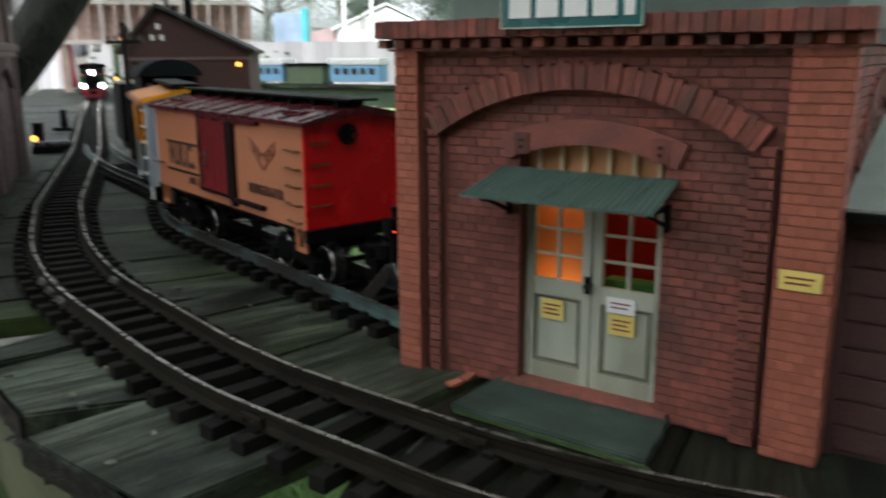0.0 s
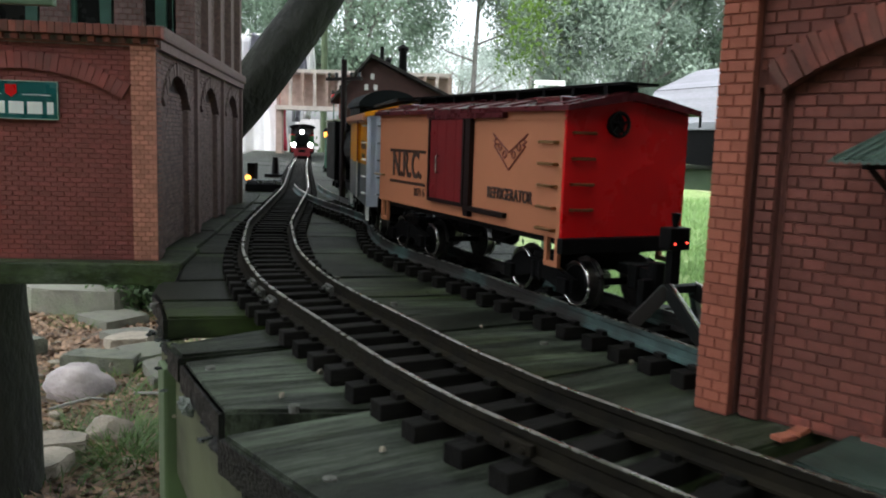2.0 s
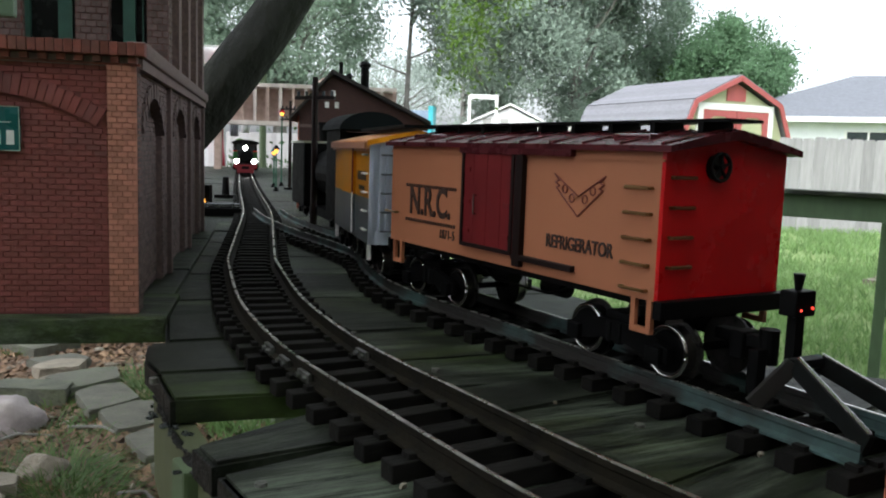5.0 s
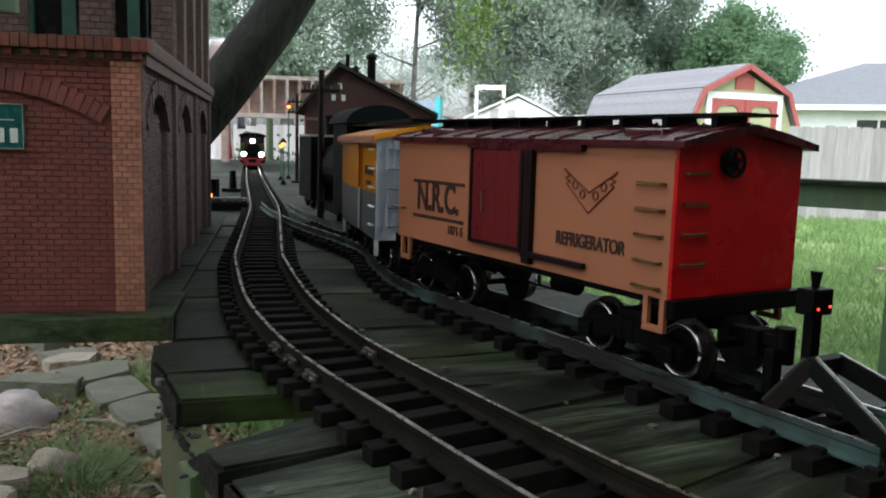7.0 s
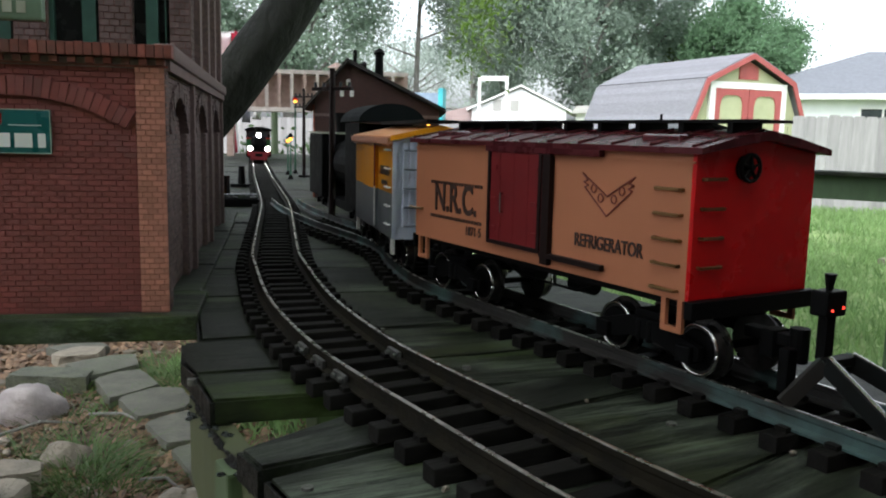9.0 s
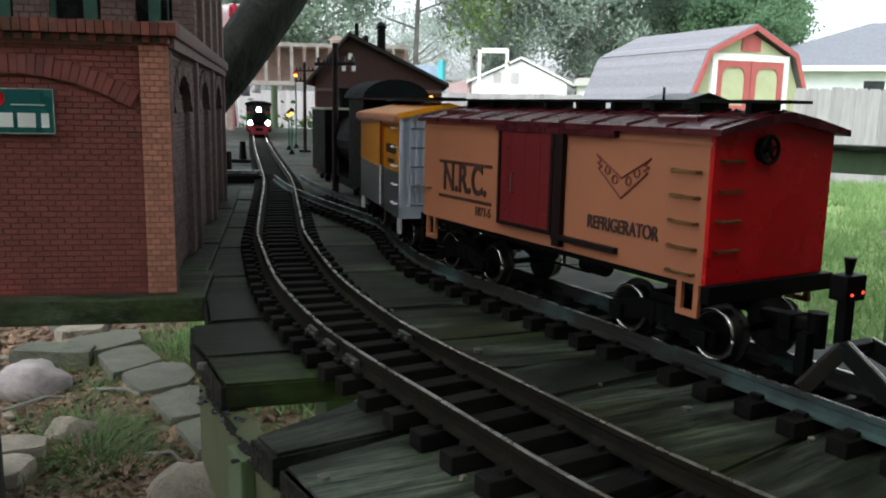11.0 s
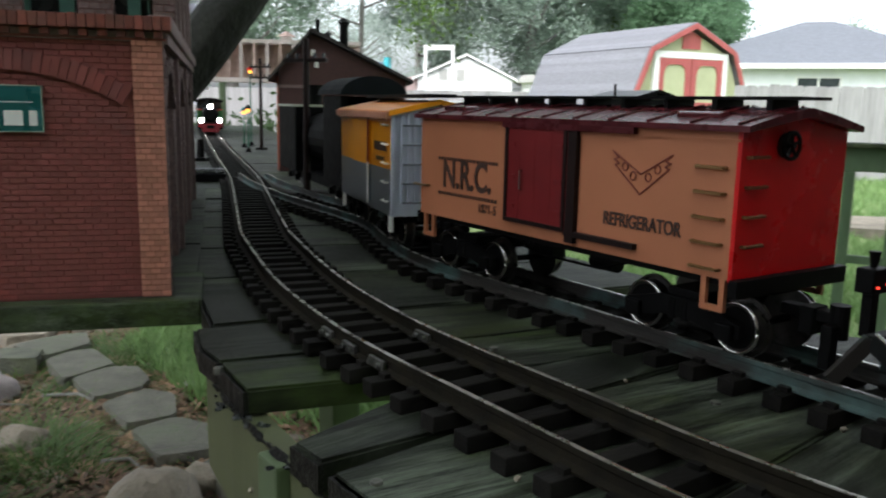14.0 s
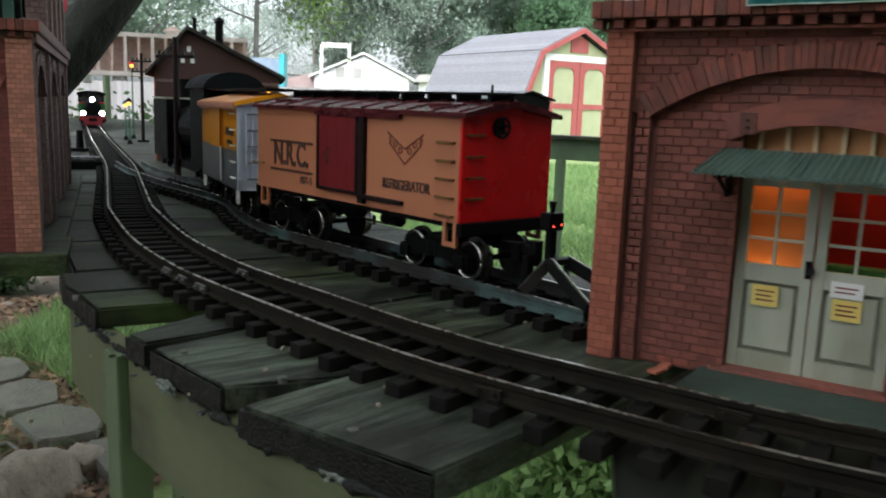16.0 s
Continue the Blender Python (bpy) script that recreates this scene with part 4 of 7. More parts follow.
    brand_sign(b, .073, .143, -.0085, .1885, .222)
    # blind arch on the flank
    F = Matrix.Translation((W - .0062, 0, 0)) @ Matrix.Rotation(math.pi / 2, 4, "Z")
    arch_ring(b, .125, .10, .055, .068, 1.2, 20, F, .003, BRICK)
    return b, M


def door_leaf(b, x0, x1, z0, z1, yd):
    """A panelled, glazed leaf with its stiles, rails, bars and panes."""
    st = .0052
    m = Matrix.Translation((0, yd, 0))
    # the recess floor round the raised panel is a darker sage
    d = part("door", box(x0 + st, x1 - st, .0024, .0037, z0 + .009, .0525), SAGE_D, b, "sage green panelled door leaf with six panes", m=m)
    for xa in (x0, x1 - st):
        part("stile", box(xa, xa + st, 0, .004, z0, z1, .0004), SAGE, d)
    for za, zb in ((z0, z0 + .009), (.0525, .0615), (.102, z1)):
        part("rail", box(x0 + st, x1 - st, .0002, .0038, za, zb), SAGE, d)
    part("raised_panel", box(x0 + st + .0022, x1 - st - .0022, .0010, .0024, z0 + .0112, .0503, .0007), SAGE, d)
    xm = (x0 + x1) / 2
    part("glazing_bar", box(xm - .0008, xm + .0008, .0006, .003, .0615, .102), SAGE, d)
    for k in (1, 2):
        z = .0615 + (.102 - .0615) * k / 3
        part("glazing_bar", box(x0 + st, x1 - st, .0008, .0028, z - .0007, z + .0007), SAGE, d)
    wx0, wx1 = x0 + st, x1 - st
    for a in range(2):
        for c in range(3):
            xa = wx0 + (wx1 - wx0) * a / 2
            za = .0615 + (.102 - .0615) * c / 3
            p = part("pane", box(xa + .0004, xa + (wx1 - wx0) / 2 - .0004, .0018, .0022, za + .0004, za + .0131), glass, d)
            p.visible_shadow = False
    return d


RB_M = right_building()[1]
lamp = new("room_lamp", bpy.data.lights.new("room_lamp", "POINT"))
lamp.data.energy, lamp.data.color, lamp.data.shadow_soft_size = 0.013, (1.0, 0.50, 0.22), 0.004
lamp.matrix_world = RB_M @ Matrix.Translation((.088, .028, .118))
lamp3 = new("room_lamp", bpy.data.lights.new("room_lamp", "POINT"))
lamp3.data.energy, lamp3.data.color, lamp3.data.shadow_soft_size = 0.021, (1.0, 0.50, 0.22), 0.004
lamp3.matrix_world = RB_M @ Matrix.Translation((.086, .030, .044))
lamp2 = new("room_lamp", bpy.data.lights.new("room_lamp", "POINT"))
lamp2.data.energy, lamp2.data.color, lamp2.data.shadow_soft_size = 0.02, (1.0, 0.55, 0.25), 0.006
lamp2.matrix_world = RB_M @ Matrix.Translation((.150, .070, .118))
step = thing("doorstep", pose(.003, .387, 0), "low dark green mossy slab before the doors", "step")
bm = prism([(0.0, 0.0), (.027, .036), (.113, -.008), (.085, -.062)], "z", 0, .0042)
bmesh.ops.bevel(bm, geom=list(bm.edges), offset=.0009, segments=2, affect="EDGES")
bmesh.ops.subdivide_edges(bm, edges=[e for e in bm.edges if e.calc_length() > .02], cuts=12, use_grid_fill=True)
for v in bm.verts:
    v.co += Vector((noise.noise(v.co * 120), noise.noise(v.co * 120 + Vector((5, 0, 0))), .35 * noise.noise(v.co * 90 + Vector((0, 7, 0))))) * .0011
part("slab", bm, STEP, step)
bm = prism([(.0015, -.002), (.086, -.0645), (.084, -.060), (.003, .002)], "z", 0, .0018)
part("moss_edge", bm, mat("moss", (0.06, 0.10, 0.025), (0.03, 0.05, 0.015), rough=0.95, scale=150, bump=1.0), step, "strip of moss along the slab")
for k, (x, y, a, w) in enumerate(((.014, .431, 55, .012), (.006, .421, 40, .009), (.026, .433, -34, .009), (.108, .374, -34, .010))):
    bm = box(-w / 2, w / 2, -.0028, .0028, 0, .0020, .0006)
    ob = part("brick_scrap", bm, BRICK_O, None, m=pose(x, y, 0, 0, 0, a))
    tagged(ob, "loose bit of red brick beside the step", "brick", "brick scraps")

annex = thing("brown_lean_to", RB_M @ Matrix.Translation((-.004, -.034, 0)), "dark brown boarded lean-to with a grey-green roof", "building")
part("front_wall", box(.2285, .52, .056, .062, 0, .112), BROWN_B, annex)
for k in range(9):
    part("wall_board", box(.2285, .52, .0545, .056, .003 + k * .0122, .0138 + k * .0122), BROWN_B, annex)
part("side_wall", box(.51, .52, .062, .2, 0, .112), BROWN_B, annex)
part("corner_post", box(.2285, .233, .053, .0545, 0, .112), BROWN_B, annex)
part("roof", prism([(.046, .110), (.046, .114), (.2, .158), (.2, .154)], "x", .2285, .53), mat("grey_green_roof", (0.19, 0.22, 0.2), (0.14, 0.165, 0.15), rough=0.6, scale=60), annex, "plain grey-green sloping roof")
part("gutter", box(.2285, .53, .043, .047, .109, .1125), BLACK, annex)


def left_building():
    b = thing("brick_works", LB_M, "two-storey red brick model works with blind arches", "building")
    L, H, D = .46, .180, .60
    bw, bh, j = .0100, .0040, .0005
    part("front_core", box(-L, -.001, .0012, .02, .002, H), MORTAR_L, b)
    part("side_core", box(-.026, -.0097, .02, D, .002, H), FRAME_D, b)
    part("back_wall", box(-L, 0, D, D + .006, .002, H), BRICK_D, b)
    part("end_wall", box(-L - .006, -L, 0, D, .002, H), BRICK_D, b)
    uc, half, rise = -.104, .074, .020
    R = (half * half + rise * rise) / (2 * rise)
    zc = .1375 + rise - R
    ang = math.asin(half / R)
    arches = [uc, uc - .19]

    def clear(u, z):
        return all(abs(u - c) > half * 1.12 or not (R - .0003 < math.hypot(u - c, z - zc) < R + .0138) for c in arches)

    field = courses(-L, -.0205, .003, H, clear, bw, bh, j, random)
    lay(b, field, Matrix.Translation((0, .0012, 0)), .0007, BRICK_L, BRICK_LJ, limit=290, near=(-.06, .06), seed=12)
    for c in arches:
        arch_ring(b, c, zc, R, R + .0125, ang * 1.04, 30, Matrix.Translation((0, .0012, 0)), .0035, BRICK_L)
    part("pilaster_core", box(-.0200, -.0008, -.0012, .016, .002, H), mat("pale_washed_mortar", (0.34, 0.14, 0.10), (0.24, 0.095, 0.07), rough=0.95, scale=160), b)
    lay(b, courses(-.0205, -.0003, .003, H, lambda u, z: True, .0068, bh, j, random), Matrix.Translation((0, -.0012, 0)), .0008, BRICK_P, BRICK_P, limit=300, seed=13)
    # long side wall: three bays of blind arches between piers, its shade put into BRICK_D
    bay = D / 3
    for k in range(3):
        y0, y1 = k * bay, (k + 1) * bay
        c, hf = (y0 + y1) / 2, .060
        rs = .030
        r2 = (hf * hf + rs * rs) / (2 * rs)
        z2 = .132 + rs - r2
        a2 = math.asin(hf / r2)
        F = Matrix.Rotation(math.pi / 2, 4, "Z")
        hole = lambda u, z: abs(u - c) < hf and (z < .132 or math.hypot(u - c, z - z2) < r2)
        bm = bmesh.new()
        add_box(bm, y0, c - hf, 0.004, .010, .002, H)
        add_box(bm, c + hf, y1, 0.004, .010, .002, H)
        add_prism(bm, [(c - hf, H), (c + hf, H)] + arc(c, z2, r2, math.pi / 2 - a2, math.pi / 2 + a2, 12), "y", .004, .010)
        bmesh.ops.transform(bm, matrix=F, verts=bm.verts)
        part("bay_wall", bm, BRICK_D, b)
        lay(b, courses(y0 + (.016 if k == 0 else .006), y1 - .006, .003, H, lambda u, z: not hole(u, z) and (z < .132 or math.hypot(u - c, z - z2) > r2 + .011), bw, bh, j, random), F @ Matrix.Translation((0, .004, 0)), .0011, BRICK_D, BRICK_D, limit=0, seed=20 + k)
        # infill stops short, so the near-black core draws the shade under the arch
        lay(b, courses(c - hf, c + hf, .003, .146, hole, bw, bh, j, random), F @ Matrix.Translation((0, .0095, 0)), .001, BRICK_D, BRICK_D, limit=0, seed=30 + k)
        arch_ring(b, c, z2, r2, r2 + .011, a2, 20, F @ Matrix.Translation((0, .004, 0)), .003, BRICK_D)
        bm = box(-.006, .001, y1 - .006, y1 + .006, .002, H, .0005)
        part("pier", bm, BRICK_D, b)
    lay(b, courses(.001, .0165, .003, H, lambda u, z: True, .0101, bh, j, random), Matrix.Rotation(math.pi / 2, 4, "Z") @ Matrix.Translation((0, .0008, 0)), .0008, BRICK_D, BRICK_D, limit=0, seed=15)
    cornice(b, -L, .006, -.001, H + .0045, BRICK, depth=.008)
    part("cornice_band", box(-L, 0, -.002, .01, H - .002, H + .0045), BRICK_D, b)
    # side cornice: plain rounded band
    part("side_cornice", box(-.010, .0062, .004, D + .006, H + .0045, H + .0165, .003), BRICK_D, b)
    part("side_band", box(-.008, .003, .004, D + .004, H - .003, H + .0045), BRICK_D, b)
    # floor of the upper storey and the storey itself, set back
    part("terrace", box(-L, -.004, .004, D, H + .006, H + .012), MORTAR, b)
    z0, z1 = H + .012, .43
    sb = .180
    part("upper_core", box(-L + .02, -.008, sb + .012, D - .02, z0, z1), MORTAR, b)
    GF = mat("dark_green_frame", (0.035, 0.105, 0.08), (0.025, 0.075, 0.058), rough=0.45, scale=60)
    for x0, x1 in ((-.018, 0), (-.0785, -.0509), (-.150, -.122), (-.225, -.197)):
        part("upper_pier", box(x0, x1, sb, sb + .024, z0, z1), MORTAR, b)
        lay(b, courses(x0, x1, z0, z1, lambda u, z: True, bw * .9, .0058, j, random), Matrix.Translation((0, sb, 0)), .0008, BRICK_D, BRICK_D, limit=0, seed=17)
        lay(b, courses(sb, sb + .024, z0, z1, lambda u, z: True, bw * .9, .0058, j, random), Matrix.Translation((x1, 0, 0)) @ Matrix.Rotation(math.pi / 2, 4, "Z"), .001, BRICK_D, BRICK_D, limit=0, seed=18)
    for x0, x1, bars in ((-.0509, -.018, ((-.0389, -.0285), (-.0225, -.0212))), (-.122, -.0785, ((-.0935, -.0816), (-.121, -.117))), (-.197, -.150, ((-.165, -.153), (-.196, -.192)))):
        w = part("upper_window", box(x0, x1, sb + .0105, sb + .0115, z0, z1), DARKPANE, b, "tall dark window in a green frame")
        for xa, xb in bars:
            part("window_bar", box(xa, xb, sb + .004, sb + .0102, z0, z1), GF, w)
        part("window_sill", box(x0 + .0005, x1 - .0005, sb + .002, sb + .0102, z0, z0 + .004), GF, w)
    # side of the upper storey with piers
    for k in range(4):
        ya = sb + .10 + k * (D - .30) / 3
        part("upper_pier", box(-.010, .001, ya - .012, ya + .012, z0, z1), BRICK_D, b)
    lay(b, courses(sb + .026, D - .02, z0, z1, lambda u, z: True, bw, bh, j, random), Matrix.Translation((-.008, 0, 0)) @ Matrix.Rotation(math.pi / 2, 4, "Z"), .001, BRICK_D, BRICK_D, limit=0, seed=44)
    # shaded green box sign on the terrace
    s = part("box_sign", box(-.20, -.0815, .008, .018, .2085, .25, .002), mat("pale_green_box", (0.13, 0.2, 0.13), (0.1, 0.16, 0.1), rough=0.5), b, "pale green box sign")
    for k in range(4):
        part("sign_shape", box(-.125 + k * .009, -.119 + k * .009, .0072, .008, .2135, .2215), SAGE, s)
    brand_sign(b, -.148, -.0765, -.0002, .117, .1475)
    return b


left_building()

# ---------------------------------------------------------------- rolling stock
RT = 0.0165
DARK_STEEL = mat("dark_wheel_steel", (0.13, 0.125, 0.12), (0.06, 0.058, 0.055), rough=0.3, metal=0.9, scale=100)


def wheelset(parent, x, material=STEEL, r=.0135):
    w = part("axle", rod((x, -.026, r), (x, .026, r), .0022, seg=8), BLACK, parent)
    for s in (-1, 1):
        y = s * GAUGE
        bm = bmesh.new()
        add_rod(bm, (x, y - s * .0035, r), (x, y + s * .0035, r), r, r * .985, seg=28)
        add_rod(bm, (x, y - s * .0050, r), (x, y - s * .0033, r), r + .0028, r + .0026, seg=28)
        part("wheel", bm, DARK_STEEL, w, "dark steel wheel", smooth=False)
        ring = [(x + r * .955 * math.cos(2 * math.pi * k / 32), y + s * .0034, r + r * .955 * math.sin(2 * math.pi * k / 32)) for k in range(33)]
        part("rim", tube(ring, [.0011] * 33, 8), material, w, "bright turned rim", smooth=True)
        bm = bmesh.new()
        add_rod(bm, (x, y + s * .0034, r), (x, y + s * .0046, r), r * .84, r * .78, seg=20)
        part("wheel_disc", bm, BLACK, w)


def truck(parent, x, spread=.024):
    t = part("bogie", box(x - .012, x + .012, -.03, .03, .018, .028, .001), BLACK, parent, "black four-wheeled bogie")
    for s in (-1, 1):
        bm = bmesh.new()
        y0 = s * .0305
        pts = [(x - spread - .008, .010), (x - spread - .008, .017), (x - .012, .024), (x + .012, .024), (x + spread + .008, .017), (x + spread + .008, .010), (x + spread, .008), (x + .010, .013), (x - .010, .013), (x - spread, .008)]
        add_prism(bm, pts, "y", min(y0, y0 + s * .004), max(y0, y0 + s * .004))
        for k in (-spread, spread):
            add_box(bm, x + k - .005, x + k + .005, min(y0, y0 + s * .007), max(y0, y0 + s * .007), .008, .017, .001)
        for k in (-.004, .004):
            add_rod(bm, (x + k, y0 + s * .003, .012), (x + k, y0 + s * .003, .023), .0022, seg=8)
        part("side_frame", bm, BLACK, t)
    wheelset(t, x - spread)
    wheelset(t, x + spread)


def grab(parent, a, b, out, material=BRASS, r=.0009):
    """A bent grab iron from a to b standing off a face."""
    a, b, out = Vector(a), Vector(b), Vector(out)
    bm = bmesh.new()
    add_rod(bm, a + out, b + out, r, seg=6)
    add_rod(bm, a, a + out, r, seg=6)
    add_rod(bm, b, b + out, r, seg=6)
    part("grab_iron", bm, material, parent)


def coupler(parent, x, s, z=.024):
    bm = box(min(x, x + s * .028), max(x, x + s * .028), -.004, .004, z - .003, z + .003, .0008)
    add_rod(bm, (x + s * .03, 0, z - .010), (x + s * .03, 0, z + .007), .0048, seg=14)
    add_box(bm, min(x + s * .012, x + s * .02), max(x + s * .012, x + s * .02), -.0065, .0065, z - .010, z + .004, .001)
    add_box(bm, x + s * .03 - .003, x + s * .03 + .003, -.011, -.004, z - .024, z - .002, .001)
    part("coupler", bm, BLACK, parent, "black knuckle coupler")


HATCH = mat("glossy_hatch_paint", (0.10, 0.02, 0.024), (0.07, 0.014, 0.018), rough=0.09, scale=60, bump=0.05, coat=0.6, rough_var=0.04)


def reefer():
    m = Matrix.Translation((CAR_C.x + CAR_N.x * .002, CAR_C.y + CAR_N.y * .002, RT)) @ Matrix.Rotation(math.atan2(CAR_D.y, CAR_D.x), 4, "Z")
    c = thing("refrigerator_car", m, "tan and red model refrigerator car with maroon door", "railway car")
    L, W = .289, .087
    z0, z1, za = .0410, .1140, .1205
    hl, hw = L / 2, W / 2
    # body with a peaked end; a tan side skin, a red end
    part("body", prism([(-hw, z0), (hw, z0), (hw, z1), (0, za), (-hw, z1)], "x", -hl, hl - .002), TAN, c, "tan painted body")
    bm = bmesh.new()
    pts = [(-hw, z0 - .001), (hw, z0 - .001), (hw, z1), (hw * .5, z1 + .0052), (0, za), (-hw * .5, z1 + .0052), (-hw, z1)]
    add_prism(bm, pts, "x", hl - .002, hl + .0005)
    part("end_wall", bm, RED, c, "bright red end wall")
    for s in (-1, 1):
        part("sill_band", box(-hl, hl, s * (hw + .0003) - .0006, s * (hw + .0003) + .0006, z1 - .0052, z1 - .004), TAN, c)
    # roof: two slopes with seams, running boards
    roof = part("roof", prism([(-hw - .004, z1 - .0005), (-hw - .004, z1 + .0026), (-hw * .5, z1 + .0082), (0, za + .0052), (hw * .5, z1 + .0082), (hw + .004, z1 + .0026), (hw + .004, z1 - .0005), (0, za + .0005)], "x", -hl - .005, hl + .007), ROOF_M, c, "maroon sheet roof")
    for k in range(11):
        x = -hl + L * k / 10
        for s in (-1, 1):
            bm = bmesh.new()
            add_rod(bm, (x, s * (hw + .003), z1 + .0032), (x, s * .002, za + .0054), .0009, seg=6)
            part("roof_seam", bm, ROOF_M, roof)
    zr = za + .0088
    for y in (-.0085, 0, .0085):
        part("running_board", box(-hl - .004, hl + .009, y - .0038, y + .0038, zr, zr + .0016), BLACK, roof)
    for k in range(9):
        x = -hl + .01 + (L - .02) * k / 8
        part("board_support", box(x - .0018, x + .0018, -.011, .011, za + .003, zr), BLACK, roof)
    for x, s in ((hl - .035, -1), (hl - .035, 1), (-hl + .03, -1), (-hl + .03, 1)):
        part("roof_hatch", box(x - .014, x + .014, min(s * .014, s * .034), max(s * .014, s * .034), z1 + .003, z1 + .0088, .001), HATCH, roof)
    # lateral grip at the end of the roof
    # door with its tracks
    dx0, dx1 = -.0365, .0265
    yd = -hw - .003
    d = part("door", box(dx0, dx1, yd, -hw, z0 + .0075, z1 - .001, .0006), MAROON, c, "maroon sliding door")
    for k in range(1, 4):
        x = dx0 + (dx1 - dx0) * k / 4
        part("door_plank_seam", box(x - .0002, x + .0002, yd - .0002, yd + .001, z0 + .010, z1 - .003), MAROON, d)
    for x in (dx0 + .003, dx1 - .003):
        part("door_edge", box(x - .0014, x + .0014, yd - .0009, yd, z0 + .0080, z1 - .002), FRAME_D, d)
    part("door_edge", box(dx0 + .0032, dx1 - .0032, yd - .0009, yd, z0 + .0080, z0 + .0105), FRAME_D, d)
    for z in (z0 + .017, z0 + .036, z1 - .016):
        part("door_band", box(dx0 + .0052, dx0 + .012, yd - .0007, yd, z, z + .0028), MAROON, d)
        part("door_band", box(dx1 - .012, dx1 - .0052, yd - .0007, yd, z, z + .0028), MAROON, d)
    grab(d, (-.017, yd, z0 + .030), (-.017, yd, z0 + .042), (0, -.002, 0), STEEL, .0007)
    part("door_post", box(dx1 - .0005, dx1 + .0068, -hw - .0036, -hw, z0 + .002, z1), FRAME_D, c, "dark door post")
    part("door_track", box(dx1 - .002, .082, yd - .0006, -hw, z0 + .0058, z0 + .0092, .0005), FRAME_D, c, "dark lower door track")
    part("door_track", box(dx0 - .002, .078, yd - .0010, -hw, z1 - .0042, z1 - .0003, .0005), ROOF_M, c, "maroon upper door track")
    # lettering
    ys = -hw - .0004
    lettering("letters", "N.R.C.", .0290, facing(-.0835, ys, z0 + .0320), PRINT, c, bold=.022, wide=.76, label="dark stencilled letters")
    lettering("letters", "1871-5", .0092, facing(-.0575, ys, z0 + .0115), PRINT, c, wide=.82, label="small dark stencilled number")
    lettering("letters", "REFRIGERATOR", .0106, facing(.0835, ys, z0 + .0205), PRINT, c, bold=.016, wide=.77, label="dark stencilled word")
    for z in (z0 + .0425, z0 + .0170):
        for k in range(20):
            x = -.1195 + k * .0037
            part("stencil_dash", box(x, x + .0022, ys - .0002, ys + .0004, z, z + .0024), PRINT, c)
    # winged emblem, drawn as plain outlines and bars
    ex, ez = .082, z0 + .050
    bm = bmesh.new()
    ez -= .002
    out = [(0, -.0115), (.0195, .0035), (.0165, .0045), (.0205, .0065), (.017, .0075), (.0215, .0112), (.0, -.0005)]
    out += [(-x, z) for x, z in out[-2:0:-1]]
    for (a, b2), (cc, d2) in zip(out, out[1:] + out[:1]):
        add_rod(bm, (ex + a, ys, ez + b2), (ex + cc, ys, ez + d2), .0005, seg=5)
    for s in (-1, 1):
        for k in range(2):
            x, z = s * (.0055 + k * .0062), -.0018 + k * .0048
            ring = [(ex + x + .0021 * math.cos(a), ys, ez + z + .0023 * math.sin(a)) for a in [2 * math.pi * q / 10 for q in range(11)]]
            for p, q in zip(ring, ring[1:]):
                add_rod(bm, p, q, .00045, seg=5)
    part("emblem", bm, PRINT_R, c, "oxide red winged emblem")
    # grab irons on the side and the end
    for k in range(5):
        z = z0 + .0045 + k * .0126
        grab(c, (.1205, -hw, z), (.1375, -hw, z), (0, -.0028, 0))
    for k in range(4):
        z = z0 + .017 + k * .0145
        grab(c, (hl, -hw + .0045, z), (hl, -hw + .0185, z), (.003, 0, 0))
    grab(c, (-hl - .006, -hw, z0 + .022), (-hl + .012, -hw, z0 + .022), (0, -.0028, 0))
    # round brake wheel high on the end
    cy, cz = -.0105, z1 - .007
    ring = [(hl + .0045, cy + .0066 * math.cos(2 * math.pi * k / 24), cz + .0066 * math.sin(2 * math.pi * k / 24)) for k in range(25)]
    bw = part("brake_wheel", tube(ring, [.0011] * 25, 6), BLACK, c, "black brake wheel")
    for k in range(5):
        a = 2 * math.pi * k / 5 + .3
        part("spoke", rod((hl + .0045, cy, cz), (hl + .0045, cy + .0066 * math.cos(a), cz + .0066 * math.sin(a)), .0009, seg=6), BLACK, bw)
    part("hub", rod((hl, cy, cz), (hl + .0062, cy, cz), .0016, seg=8), BLACK, bw)
    part("backing_disc", rod((hl + .0004, cy, cz), (hl + .0015, cy, cz), .0062, seg=20), FRAME_D, bw, "dark round plate")
    # steps under the corners
    for x in (hl - .011, -hl + .011):
        for s in (-1, 1):
            bm = bmesh.new()
            y0, y1 = sorted((s * hw - s * .0005, s * (hw - .003)))
            add_box(bm, x - .0072, x - .0040, y0, y1, z0 - .017, z0)
            add_box(bm, x + .0040, x + .0072, y0, y1, z0 - .017, z0)
            add_box(bm, x - .0040, x + .0040, y0, y1, z0 - .017, z0 - .0140)
            part("corner_step", bm, TAN, c)
    # underframe, bogies, couplers
    part("underframe", box(-hl + .004, hl + .002, -.012, .012, z0 - .010, z0 - .001), BLACK, c)
    part("floor_slab", box(-hl + .002, hl, -hw + .003, hw - .003, z0 - .004, z0 - .0002), BLACK, c)
    part("end_beam", box(hl + .0006, hl + .006, -hw - .003, hw + .003, z0 - .008, z0 + .001, .0006), BLACK, c, "black end beam")
    part("end_beam", box(-hl - .005, -hl - .0005, -hw, hw, z0 - .008, z0 + .001, .0006), BLACK, c, "black end beam")
